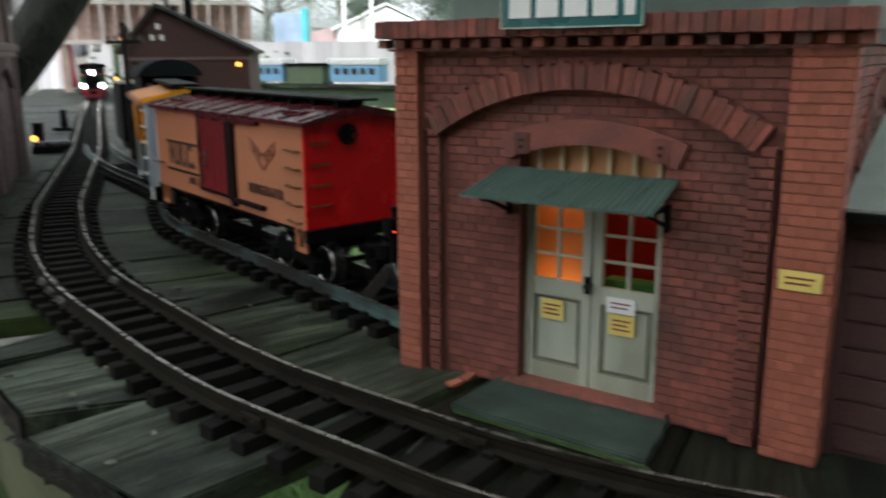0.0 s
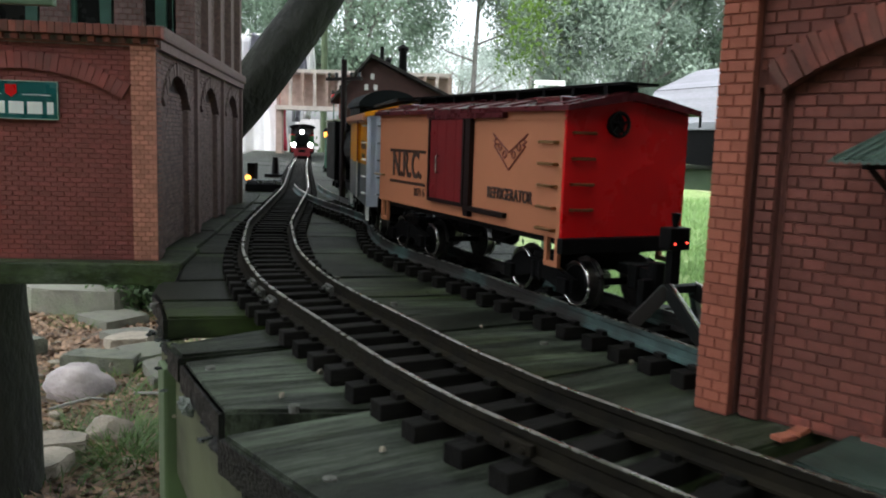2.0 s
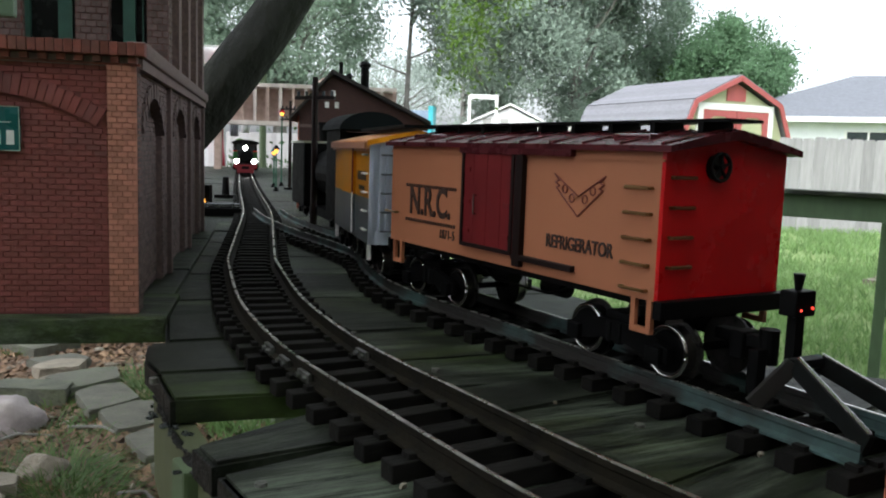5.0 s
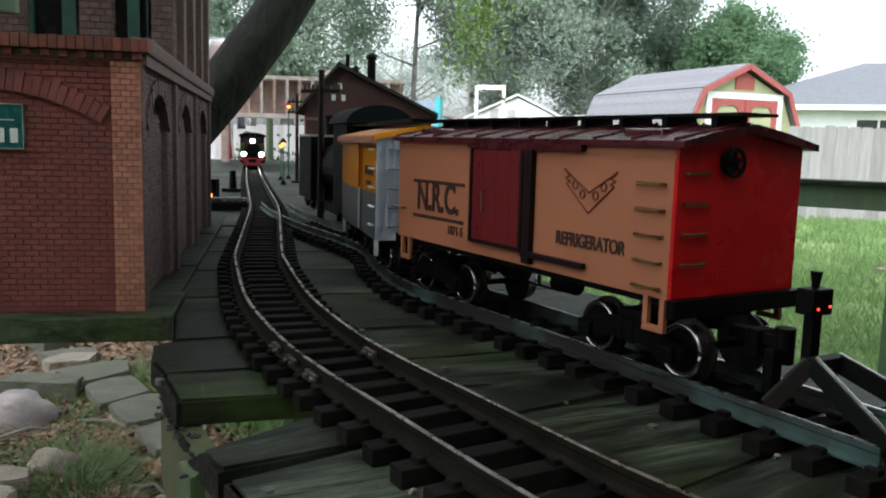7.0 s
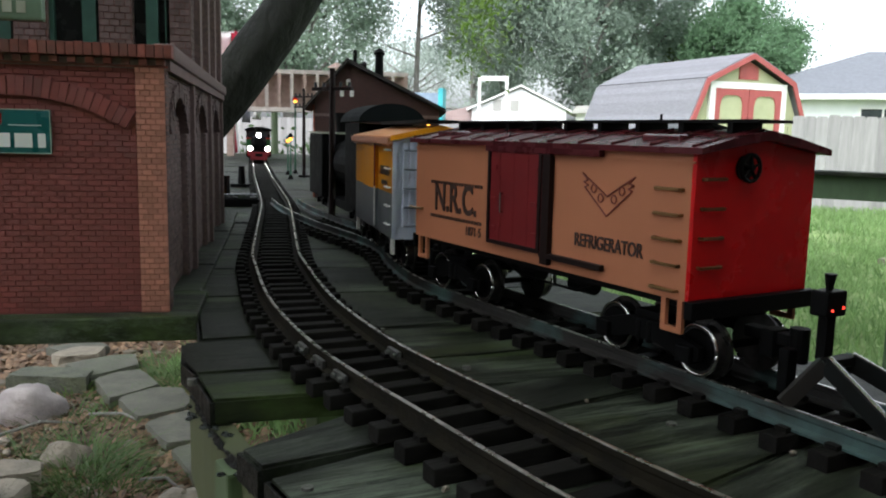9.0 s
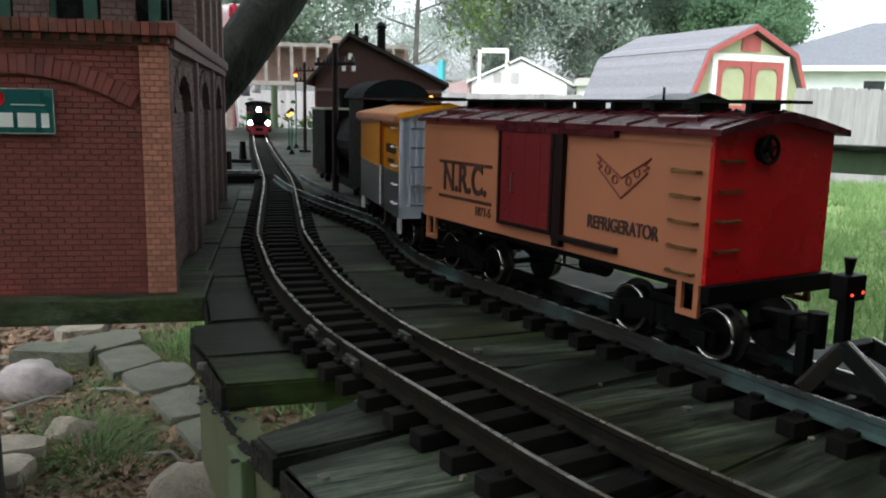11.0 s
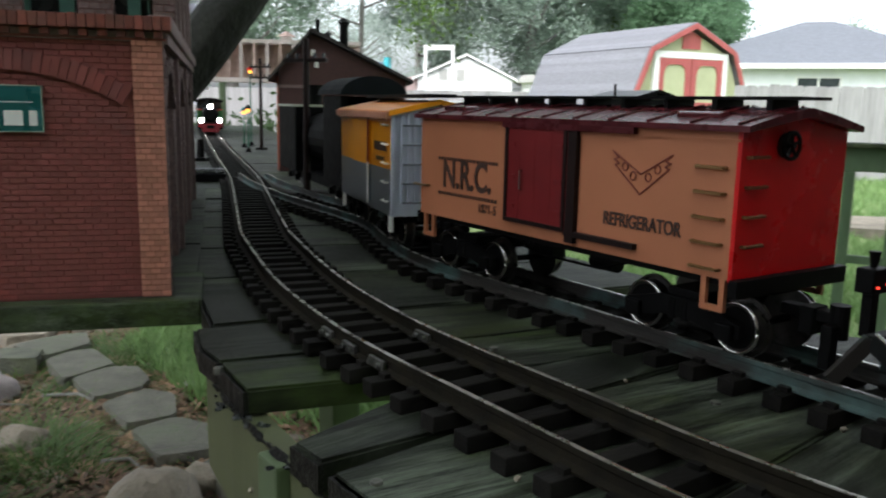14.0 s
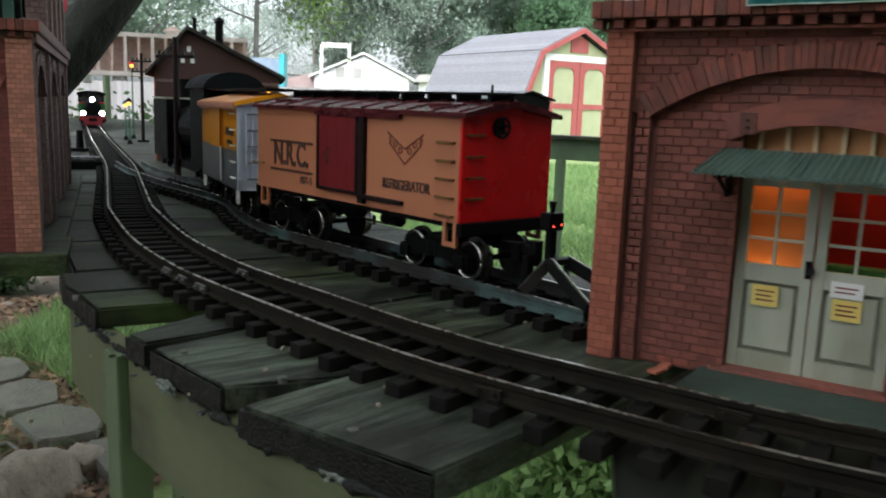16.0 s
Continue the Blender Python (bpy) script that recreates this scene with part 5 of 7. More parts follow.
    for k in (-.035, .02):
        bm = rod((k, -.014, z0 - .012), (k + .02, -.014, z0 - .012), .006, seg=12)
        part("brake_cylinder", bm, BLACK, c)
    for y in (-.02, .02):
        part("truss_rod", tube([(-.07, y, z0 - .003), (-.03, y, z0 - .016), (.03, y, z0 - .016), (.07, y, z0 - .003)], [.0009] * 4, 6), BLACK, c)
    truck(c, .106, .031)
    truck(c, -.100, .030)
    coupler(c, hl + .002, 1)
    coupler(c, -hl - .002, -1)
    return c


reefer()


def buffer_stop():
    m = Matrix.Translation((CAR_C.x, CAR_C.y, 0)) @ Matrix.Rotation(math.atan2(CAR_D.y, CAR_D.x), 4, "Z")
    b = thing("buffer_stop", m, "rail-built buffer stop with a small black lamp box", "buffer stop")
    worn = mat("dark_worn_rail", (0.010, 0.012, 0.012), (0.005, 0.005, 0.0045), rough=0.6, spec=0.15, metal=0.1, scale=80)
    def bar(a, b, wide, deep):
        a, b = Vector(a), Vector(b)
        bm = add_box(bmesh.new(), -(b - a).length / 2, (b - a).length / 2, -wide / 2, wide / 2, -deep / 2, deep / 2, .0006)
        bmesh.ops.transform(bm, matrix=Matrix.Translation((a + b) / 2) @ (b - a).to_track_quat("X", "Z").to_matrix().to_4x4(), verts=bm.verts)
        return bm

    for s in (-1, 1):
        y = s * GAUGE
        part("upright", bar((.189, y, .017), (.1985, s * .0085, .0370), .0032, .0075), VERDIGRIS, b, "bent verdigris rail")
        part("stay", bar((.1995, s * .0085, .0360), (.2455, y, .0165), .0032, .0085), worn, b, "dull steel rail stay")
        part("stay_edge", bar((.2005, s * .0085, .0404), (.2460, y, .0212), .0022, .0010), STEEL, b, "worn bright rail edge")
    part("cross_plate", box(.1955, .2025, -.0095, .0095, .0350, .0390, .0006), worn, b)
    part("lamp_post", box(.1890, .1940, -.0030, .0030, .036, .058), BLACK, b)
    lb = part("lamp_box", box(.1868, .1962, -.0070, .0070, .0572, .0692, .0010), BLACK, b, "square black lamp box")
    part("lamp_cap", rod((.1915, 0, .0690), (.1915, 0, .0768), .0015, .0028, seg=12), BLACK, lb)
    for y, z in ((-.0035, .0605), (.0045, .0612)):
        bm = bmesh.new()
        bmesh.ops.create_icosphere(bm, subdivisions=2, radius=.0006, matrix=Matrix.Translation((.1964, y, z)))
        part("red_led", bm, REDLED, lb, "tiny lit red lamp")


buffer_stop()


def yellow_car():
    dv = Vector((.398, -.917, 0))
    nv = Vector((.917, .398, 0))
    near = Vector((-.306, .851, 0))
    L, W = .206, .083
    ctr = near - dv * (L / 2) + nv * (W / 2)
    m = Matrix.Translation((ctr.x, ctr.y, RT)) @ Matrix.Rotation(math.atan2(dv.y, dv.x), 4, "Z")
    c = thing("box_car", m, "yellow and grey model box car with pale end", "railway car")
    hl, hw = L / 2, W / 2
    z0, z1, za = .0275, .1145, .1235
    zs = .0675
    part("lower_body", box(-hl, hl - .0015, -hw, hw, z0, zs), GREY_P, c, "grey lower side")
    part("upper_body", prism([(-hw, zs), (hw, zs), (hw, z1), (0, za), (-hw, z1)], "x", -hl, hl - .0015), YELLOW, c, "yellow upper side")
    part("end_wall", prism([(-hw, z0), (hw, z0), (hw, z1), (0, za), (-hw, z1)], "x", hl - .0015, hl + .001), SILVER, c, "pale blue-grey end wall")
    for k in range(14):
        y = -hw + .004 + (W - .008) * k / 13
        part("end_rib", box(hl + .001, hl + .0030, y - .0011, y + .0011, z0 + .006, z1 - .001), SILVER, c)
    part("end_frame", box(hl + .001, hl + .003, -hw - .0005, -hw + .005, z0, z1), SILVER, c)
    part("end_frame", box(hl + .001, hl + .003, -hw, hw, z0, z0 + .011), SILVER, c)
    roof = part("roof", prism([(-hw - .003, z1), (-hw - .003, z1 + .003), (0, za + .004), (hw + .003, z1 + .003), (hw + .003, z1), (0, za + .001)], "x", -hl - .003, hl + .004), ORANGE, c, "orange roof edge")
    part("fascia", prism([(-hw - .0032, z1 - .001), (-hw - .0032, z1 + .0035), (0, za + .0046), (hw + .0032, z1 + .0035), (hw + .0032, z1 - .001), (0, za)], "x", hl + .004, hl + .006), YELLOW, roof)
    part("running_board", box(-hl, hl + .01, -.014, .014, za + .006, za + .009), BLACK, roof)
    for k in range(6):
        x = -hl + .02 + k * .033
        part("roof_rib", box(x - .001, x + .001, -hw, hw, z1 + .001, z1 + .0035), BLACK, roof)
    d = part("door", box(-.035, .032, -hw - .003, -hw, z0 + .004, zs), GREY_P, c, "grey and yellow sliding door")
    part("door_top", box(-.035, .032, -hw - .003, -hw, zs, z1 - .004), YELLOW, d)
    part("white_edge", box(.030, .034, -hw - .0038, -hw - .003, z0 + .004, zs + .002), WHITE, d)
    part("door_edge", box(.030, .034, -hw - .0038, -hw - .003, zs + .002, z1 - .004), MAROON, d)
    part("gutter", box(-hl, hl, -hw - .003, -hw, z1 - .006, z1 - .001), ORANGE, c)
    for k in range(5):
        z = z0 + .012 + k * .0165
        grab(c, (hl + .002, -hw + .010, z), (hl + .002, -hw + .034, z), (.0042, 0, 0), GREY_P)
        if k < 5:
            grab(c, (hl - .022, -hw, z), (hl - .008, -hw, z), (0, -.003, 0), WHITE)
    part("roof_edge", box(-hl - .002, hl + .003, -hw - .0055, -hw - .0005, z1 - .004, z1 + .002, .0006), mat("pinkish_roof_edge", (0.52, 0.25, 0.16), (0.42, 0.19, 0.12), rough=0.6, scale=40), c, "faded pinkish roof edge")
    part("print_bar", box(.045, .088, -hw - .0004, -hw, z0 + .055, z0 + .063), PRINT, c, "dark printed line")
    part("print_bar", box(.052, .08, -hw - .0004, -hw, z0 + .046, z0 + .050), PRINT, c)
    for x in (hl - .004, -hl + .008):
        part("corner_step", box(x - .003, x + .003, -hw, -hw + .003, z0 - .014, z0), WHITE, c)
    part("underframe", box(-hl, hl, -.03, .03, z0 - .006, z0 - .0002), BLACK, c)
    truck(c, .068, .017)
    truck(c, -.068, .017)
    coupler(c, hl, 1, .02)


yellow_car()


LOCO_R = mat("crimson_beam_paint", (0.20, 0.012, 0.02), (0.15, 0.01, 0.016), rough=0.5, scale=40)


def locomotive():
    p, d = min(EV, key=lambda q: abs(q[0].y - 3.22))
    a = math.atan2(d.y, d.x)
    m = Matrix.Translation((p.x, p.y, RT)) @ Matrix.Rotation(a, 4, "Z")
    c = thing("tank_locomotive", m, "black and green tank locomotive with red buffer beam, lamps lit", "locomotive")
    # x forward; front of the buffer beam at x = 0
    part("boiler", rod((-.20, 0, .070), (-.012, 0, .070), .030, seg=24), BLACKMETAL, c, "black round boiler", smooth=False)
    part("smokebox_door", rod((-.012, 0, .070), (-.006, 0, .070), .026, .021, seg=24), BLACK, c)
    for s in (-1, 1):
        y0, y1 = sorted((s * .030, s * .047))
        t = part("side_tank", box(-.19, -.075, y0, y1, .036, .086, .002), GREEN_L, c, "green side tank with a red rim")
        part("tank_rim", box(-.191, -.074, y0 - .0005, y1 + .0005, .086, .089), RED, t)
        part("cylinder", rod((-.055, s * .038, .024), (-.022, s * .038, .024), .011, seg=14), BLACK, c)
        part("cylinder_block", box(-.055, -.022, min(s * .026, s * .044), max(s * .026, s * .044), .020, .040, .001), RED, c)
        part("connecting_rod", box(-.17, -.055, min(s * .038, s * .041), max(s * .038, s * .041), .013, .018, .0006), STEEL, c)
        for k in range(4):
            x = -.17 + k * .032
            bm = rod((x, s * .022, .015), (x, s * .030, .015), .015, seg=20)
            part("driving_wheel", bm, RED, c, "red spoked driving wheel")
        lens = part("headlamp", rod((-.012, s * .033, .049), (.006, s * .033, .049), .0100, seg=16), BLACK, c)
        part("lens", rod((.006, s * .033, .049), (.0075, s * .033, .049), .0092, seg=16), HEADLAMP, lens, "lit white lens")
        part("rail_guard", box(-.002, .004, min(s * .02, s * .032), max(s * .02, s * .032), .004, .02, .001), LOCO_R, c)
    up = part("headlamp", rod((-.03, 0, .100), (-.006, 0, .100), .0085, seg=16), BLACK, c)
    part("lens", rod((-.006, 0, .100), (-.0045, 0, .100), .0088, seg=16), HEADLAMP, up, "lit white lens")
    part("lamp_bracket", box(-.024, -.014, -.004, .004, .088, .094), BLACK, c)
    beam = part("buffer_beam", prism([(-.045, .036), (.045, .036), (.045, .027), (.034, .025), (.030, .005), (-.030, .005), (-.034, .025), (-.045, .027)], "x", -.004, .002), LOCO_R, c, "red buffer beam and plough")
    part("coupling_slot", box(.002, .004, -.014, .014, .018, .030, .001), BLACK, beam)
    part("footplate", box(-.20, 0, -.046, .046, .034, .038), BLACK, c)
    part("chimney", rod((-.05, 0, .095), (-.05, 0, .128), .010, .013, seg=16), BLACK, c)
    part("steam_dome", rod((-.12, 0, .095), (-.12, 0, .118), .015, .012, seg=18), BLACK, c)
    cab = part("cab", box(-.28, -.19, -.048, .048, .036, .118, .002), BLACKMETAL, c, "black cab")
    for s in (-1, 1):
        part("cab_window", box(-.1905, -.1885, min(s * .016, s * .038), max(s * .016, s * .038), .088, .108), DARKGLASS, cab)
        part("cab_side", box(-.28, -.20, min(s * .048, s * .0495), max(s * .048, s * .0495), .040, .082), GREEN_L, cab)
    rp = [(-.054, .116)] + [(.056 * math.sin(t), .118 + .016 * math.cos(t)) for t in [(-1.35 + 2.7 * k / 12) for k in range(13)]] + [(.054, .116)]
    part("cab_roof", prism(rp, "x", -.285, -.178), BLACK, cab, "curved black cab roof")
    # coaches behind
    for i, off in enumerate((.30, .66)):
        dist = off + .16
        k = near_on(EV, p.x, p.y)
        q, dd = EV[max(0, k - int((dist) / .006))]
        mm = Matrix.Translation((q.x, q.y, RT)) @ Matrix.Rotation(math.atan2(dd.y, dd.x), 4, "Z")
        v = thing("passenger_coach", mm, "blue model passenger coach with curved pale roof", "coach", "coaches behind the locomotive")
        part("body", box(-.16, .16, -.046, .046, .03, .105, .002), BLUE, v, "blue body")
        rp = [(.05 * math.sin(t), .104 + .026 * math.cos(t)) for t in [(-1.5 + 3.0 * j / 14) for j in range(15)]]
        part("roof", prism(rp, "x", -.165, .165), SILVER, v, "curved pale roof")
        part("end_panel", prism([(-.046, .06)] + [(y * .92, z - .002) for y, z in rp] + [(.046, .06)], "x", .1602, .163), BLUE, v)
        for j in range(7):
            for s in (-1, 1):
                x = -.135 + j * .045
                part("window", box(x - .013, x + .013, min(s * .0455, s * .0468), max(s * .0455, s * .0468), .072, .096), DARKGLASS, v)
        truck(v, .11, .02)
        truck(v, -.11, .02)
    return m


LOCO_M = locomotive()
beam = new("headlight_beam", bpy.data.lights.new("headlight_beam", "SPOT"))
beam.data.energy, beam.data.spot_size, beam.data.color, beam.data.shadow_soft_size = 0.25, radians(70), (1, .98, .92), .01
beam.matrix_world = LOCO_M @ Matrix.Translation((.012, 0, .05)) @ pose(0, 0, 0, 82, 0, -90)


def parked_engine():
    """Black engine with its cab towards the box car."""
    m = pose(-.437, 1.276, RT, 0, 0, math.degrees(math.atan2(-.894, .447)))
    c = thing("black_locomotive", m, "parked black steam locomotive with curved cab roof", "locomotive")
    slate = mat("dull_slate_roof", (0.006, 0.0085, 0.010), (0.004, 0.006, 0.007), rough=0.7, scale=60, spec=0.10)
    for s in (-1, 1):
        part("cab_side", box(.05, .138, min(s * .036, s * .038), max(s * .036, s * .038), .022, .132), SOOT, c)
        part("cab_post", box(.132, .14, min(s * .030, s * .036), max(s * .030, s * .036), .022, .132), SOOT, c)
    part("cab_back", box(.135, .139, -.030, .030, .022, .085), SOOT, c)
    part("cab_front", box(.05, .054, -.036, .036, .022, .132), SOOT, c)
    # pale paint stands for the bright sky seen in the cab windows
    part("cab_window", box(.0535, .0545, -.034, -.012, .095, .122), SILVER, c, "cab window painted pale as if showing sky")
    part("cab_window", box(.0535, .0545, .012, .034, .095, .122), SILVER, c, "cab window painted pale as if showing sky")
    rp = [(.042 * math.sin(t), .132 + .024 * math.cos(t)) for t in [(-1.5 + 3.0 * k / 12) for k in range(13)]]
    part("cab_roof", prism(rp, "x", .035, .152), slate, c, "curved dark slate roof")
    part("boiler", rod((-.10, 0, .075), (.05, 0, .075), .034, seg=20), SOOT, c)
    part("tank_body", box(-.22, -.10, -.044, .044, .022, .117, .003), SOOT, c, "black tank")
    part("tank_rim", box(-.222, -.098, -.046, .046, .117, .120), SAGE, c, "pale rim")
    part("chimney", rod((-.16, 0, .119), (-.16, 0, .150), .010, .013, seg=14), SOOT, c)
    part("steam_dome", rod((-.02, 0, .1), (-.02, 0, .128), .015, .011, seg=14), SOOT, c)
    part("frame_plate", box(-.22, .138, -.03, .03, .012, .024), SOOT, c)
    for y in (-.036, .036):
        part("grab_rail", rod((-.098, y, .03), (-.098, y, .105), .0010, seg=6), SOOT, c)
    for k in range(4):
        part("ladder_rung", rod((-.098, -.036, .04 + k * .018), (-.098, -.018, .04 + k * .018), .001, seg=6), SOOT, c)
    truck(c, .095, .018)
    truck(c, -.16, .022)


parked_engine()

# ---------------------------------------------------------------- engine house and the far end of the layout


def engine_house():
    m = pose(-.640, 1.80, 0, 0, 0, 10)
    h = thing("engine_house", m, "dark brown brick model engine house with gabled roof and stack", "building")
    x0, x1, xa = -.034, .222, .033
    zl, zr, za = .202, .185, .275
    D = .55
    part("gable_wall", prism([(x0, 0), (x1, 0), (x1, zr), (xa, za), (x0, zl)], "y", 0, .01), BROWN_B, h, "dark brown gable wall")
    part("track_wall", box(x0, x0 + .01, .012, D, 0, zl), BRICK_O, h, "orange brick side wall with arches")
    part("far_wall", box(x1 - .01, x1, .01, D, 0, zr), BROWN_B, h)
    part("back_wall", prism([(x0, 0), (x1, 0), (x1, zr), (xa, za), (x0, zl)], "y", D, D + .01), BROWN_B, h)
    for k in range(4):
        y = .05 + k * .125
        pts = [(y, .02), (y + .07, .02), (y + .07, .11)] + [(y + .035 + .035 * math.cos(t), .11 + .03 * math.sin(t)) for t in [math.pi * j / 8 for j in range(1, 8)]] + [(y, .11)]
        part("arched_recess", prism(pts, "x", x0 - .001, x0 + .002), BLACK, h)
        part("arch_pier", box(x0 - .006, x0, y - .03, y - .014, 0, zl - .01, .001), BRICK_O, h)
    part("roof_slope", prism([(xa, za + .003), (x1 + .014, zr - .004), (x1 + .014, zr + .003), (xa, za + .011)], "y", -.012, D + .02), mat("dark_roof", (0.035, 0.03, 0.03), rough=0.8, scale=60), h)
    part("roof_slope", prism([(xa, za + .003), (x0 - .02, zl - .022), (x0 - .02, zl - .015), (xa, za + .011)], "y", -.012, D + .02), mat("dark_roof_side", (0.04, 0.035, 0.03), rough=0.8, scale=60), h)
    for x, z in ((.035, .238), (.022, .215), (.042, .215)):
        w = part("window", box(x - .004, x + .004, -.0015, .001, z - .006, z + .006), WHITE, h, "small pale window pair")
    part("band", box(x0, x1, -.003, 0, .168, .174), BRICK_D, h)
    st = part("chimney", rod((.095, .05, .235), (.095, .05, .302), .0095, .0085, seg=14), BLACK, h, "black stack with a cap")
    part("stack_cap", rod((.095, .05, .305), (.095, .05, .312), .0135, .002, seg=14), BLACK, st)
    part("stack_ring", rod((.095, .05, .298), (.095, .05, .303), .0115, seg=14), BLACK, st)
    v = part("vent", rod((.062, .06, .25), (.062, .06, .278), .006, seg=10), BLACK, h)
    part("vent_cap", rod((.062, .06, .279), (.062, .06, .285), .01, .002, seg=10), BLACK, v)
    part("flue", rod((.035, .16, .27), (.035, .16, .318), .0045, seg=8), BLACK, h)
    part("yard_lamp_arm", rod((.20, -.006, .16), (.20, -.018, .165), .0012, seg=6), BLACK, h)
    bm = bmesh.new()
    bmesh.ops.create_uvsphere(bm, u_segments=10, v_segments=8, radius=.005, matrix=Matrix.Translation((.20, -.02, .158)))
    part("yard_lamp", bm, AMBER, h, "lit amber wall lamp")


engine_house()


def pole(x, y, h, arms, label, r=.0055):
    p = thing("telegraph_pole", pose(x, y, 0, 0, 0, -20), label, "pole", "telegraph poles")
    part("shaft", rod((0, 0, 0), (0, 0, h), r, r * .8), FRAME_D, p)
    part("base", box(-.012, .012, -.012, .012, 0, .006), BLACK, p)
    for z in arms:
        a = part("crossarm", box(-.035, .035, -.003, .003, z, z + .005), FRAME_D, p)
        for k in (-.03, -.015, .015, .03):
            part("insulator", rod((k, 0, z + .005), (k, 0, z + .012), .0025, seg=8), DARKGLASS, a)


pole(-.498, 1.322, .228, (.196,), "dark brown wooden telegraph pole with one crossarm")
pole(-.935, 2.52, .262, (.235, .205), "dark brown wooden telegraph pole with two crossarms")


def street_lamp(x, y, h, bulb, tint):
    p = thing("street_lamp", pose(x, y, 0), "green model street lamp with a lit bulb", "street lamp", "model street lamps")
    part("post", rod((0, 0, 0), (0, 0, h), .0035, .002, seg=8), mat("green_lamp_post", (0.03, 0.12, 0.07), rough=0.4), p)
    part("foot", rod((0, 0, 0), (0, 0, .012), .009, .004, seg=10), BLACK, p)
    part("shade", rod((0, 0, h), (0, 0, h + .012), .011, .003, seg=12), tint, p)
    bm = bmesh.new()
    bmesh.ops.create_uvsphere(bm, u_segments=10, v_segments=8, radius=.0055, matrix=Matrix.Translation((0, 0, h - .004)))
    part("bulb", bm, bulb, p, "lit amber bulb")


street_lamp(-1.02, 2.62, .11, AMBER, SIGN_G)
street_lamp(-.935, 2.40, .118, AMBER, BLACK)
street_lamp(-1.03, 2.72, .235, AMBER, RED)

# small trackside signal with an amber lamp
sg = thing("dwarf_signal", pose(-.80, 1.63, 0), "black dwarf signal with an amber lamp", "signal")
part("post", box(-.008, .008, -.008, .008, 0, .05, .001), BLACK, sg)
bm = bmesh.new()
bmesh.ops.create_uvsphere(bm, u_segments=10, v_segments=8, radius=.006, matrix=Matrix.Translation((-.004, -.012, .02)))
part("lamp", bm, AMBER, sg, "lit amber lamp")
sg2 = thing("switch_stand", pose(-.93, 2.03, 0), "short black switch stand", "signal")
part("post", rod((0, 0, 0), (0, 0, .05), .010, .007, seg=10), BLACK, sg2)
part("base", box(-.02, .02, -.02, .02, 0, .008), BLACK, sg2)


def trestle_house():
    h = thing("timber_trestle", pose(-1.42, 4.33, -.055, 0, 0, 12) @ Matrix.Diagonal((1.45, 1.45, 1.45, 1)), "pinkish timber model trestle with pale posts", "building")
    part("deck_beam", box(-.35, .3, 0, .12, .335, .348), PALE_TIMBER, h)
    part("back_panel", box(-.35, .3, .09, .1, .20, .335), TIMBER, h)
    for k in range(15):
        x = -.34 + k * .045
        part("post", box(x - .005, x + .005, 0, .012, .215, .335), PALE_TIMBER if k % 2 else TIMBER, h)
    part("lower_beam", box(-.35, .3, 0, .1, .20, .215), PALE_TIMBER, h)
    for x in (-.34, .02, .14, .28):
        part("leg", box(x - .012, x + .012, .02, .05, .03, .2), TIMBER, h)
    part("cupola", box(.02, .06, .02, .06, .348, .362), PALE_TIMBER, h)
    part("cupola_roof", rod((.04, .04, .362), (.04, .04, .38), .034, .004, seg=4), TIMBER, h)


trestle_house()

# ---------------------------------------------------------------- laundry on a line beyond the layout


def cloth(name, x0, x1, y, z0, z1, material, label, seed):
    rng = random.Random(seed)
    nx, nz = 14, 16
    verts, faces = [], []
    for j in range(nz + 1):
        for i in range(nx + 1):
            u, v = i / nx, j / nz
            yy = y + .05 * math.sin(u * 9 + seed) * (1 - v * .6) + .02 * math.sin(u * 23 + v * 3)
            verts.append((x0 + (x1 - x0) * u + .02 * math.sin(v * 4 + seed), yy, z1 + (z0 - z1) * v - .02 * math.sin(u * 3.1) * (1 - v)))
    for j in range(nz):
        for i in range(nx):
            a = j * (nx + 1) + i
            faces.append((a, a + 1, a + nx + 2, a + nx + 1))
    ob = raw(name, verts, faces, material, None, smooth=True)
    s = ob.modifiers.new("thick", "SOLIDIFY")
    s.thickness = .004
    return tagged(ob, label, "laundry", "laundry on the line")


cloth("bed_sheet", -2.57, -2.36, 4.95, .44, .70, CLOTH, "white sheet hanging on a washing line", 1)
cloth("towel", -2.157, -2.122, 4.88, .0, .71, CLOTH_R, "narrow red towel hanging on a washing line", 2)
cloth("towel", -2.66, -2.60, 4.92, .50, .70, CLOTH_R, "short red towel hanging on a washing line", 5)
cloth("shirt", -2.33, -2.25, 4.84, .45, .71, CLOTH_D, "lilac grey shirt hanging on a washing line", 3)
cloth("shirt", -2.085, -2.035, 4.89, .18, .70, CLOTH_D, "lilac grey shirt hanging on a washing line", 7)
cloth("jeans", -2.60, -2.45, 4.87, .30, .54, CLOTH_N, "dark blue jeans folded over a low line", 8)
cloth("bed_sheet", -2.46, -2.155, 4.90, -.05, .71, CLOTH, "large white bed sheet hanging on a washing line", 4)
cloth("napkin", -2.025, -1.988, 4.90, .20, .70, CLOTH, "narrow white cloth hanging on a washing line", 6)
ln = part("washing_line", rod((-4.5, 4.9, .71), (-1.90, 4.9, .71), .003, seg=6), WHITE)
tagged(ln, "thin white washing line", "washing line")
for x in (-4.5, -1.90):
    pp = part("line_post", rod((x, 4.9, GROUND), (x, 4.9, .8), .02, seg=10), POST)
    tagged(pp, "green painted washing line post", "post", "washing line posts")

# ---------------------------------------------------------------- garden beyond


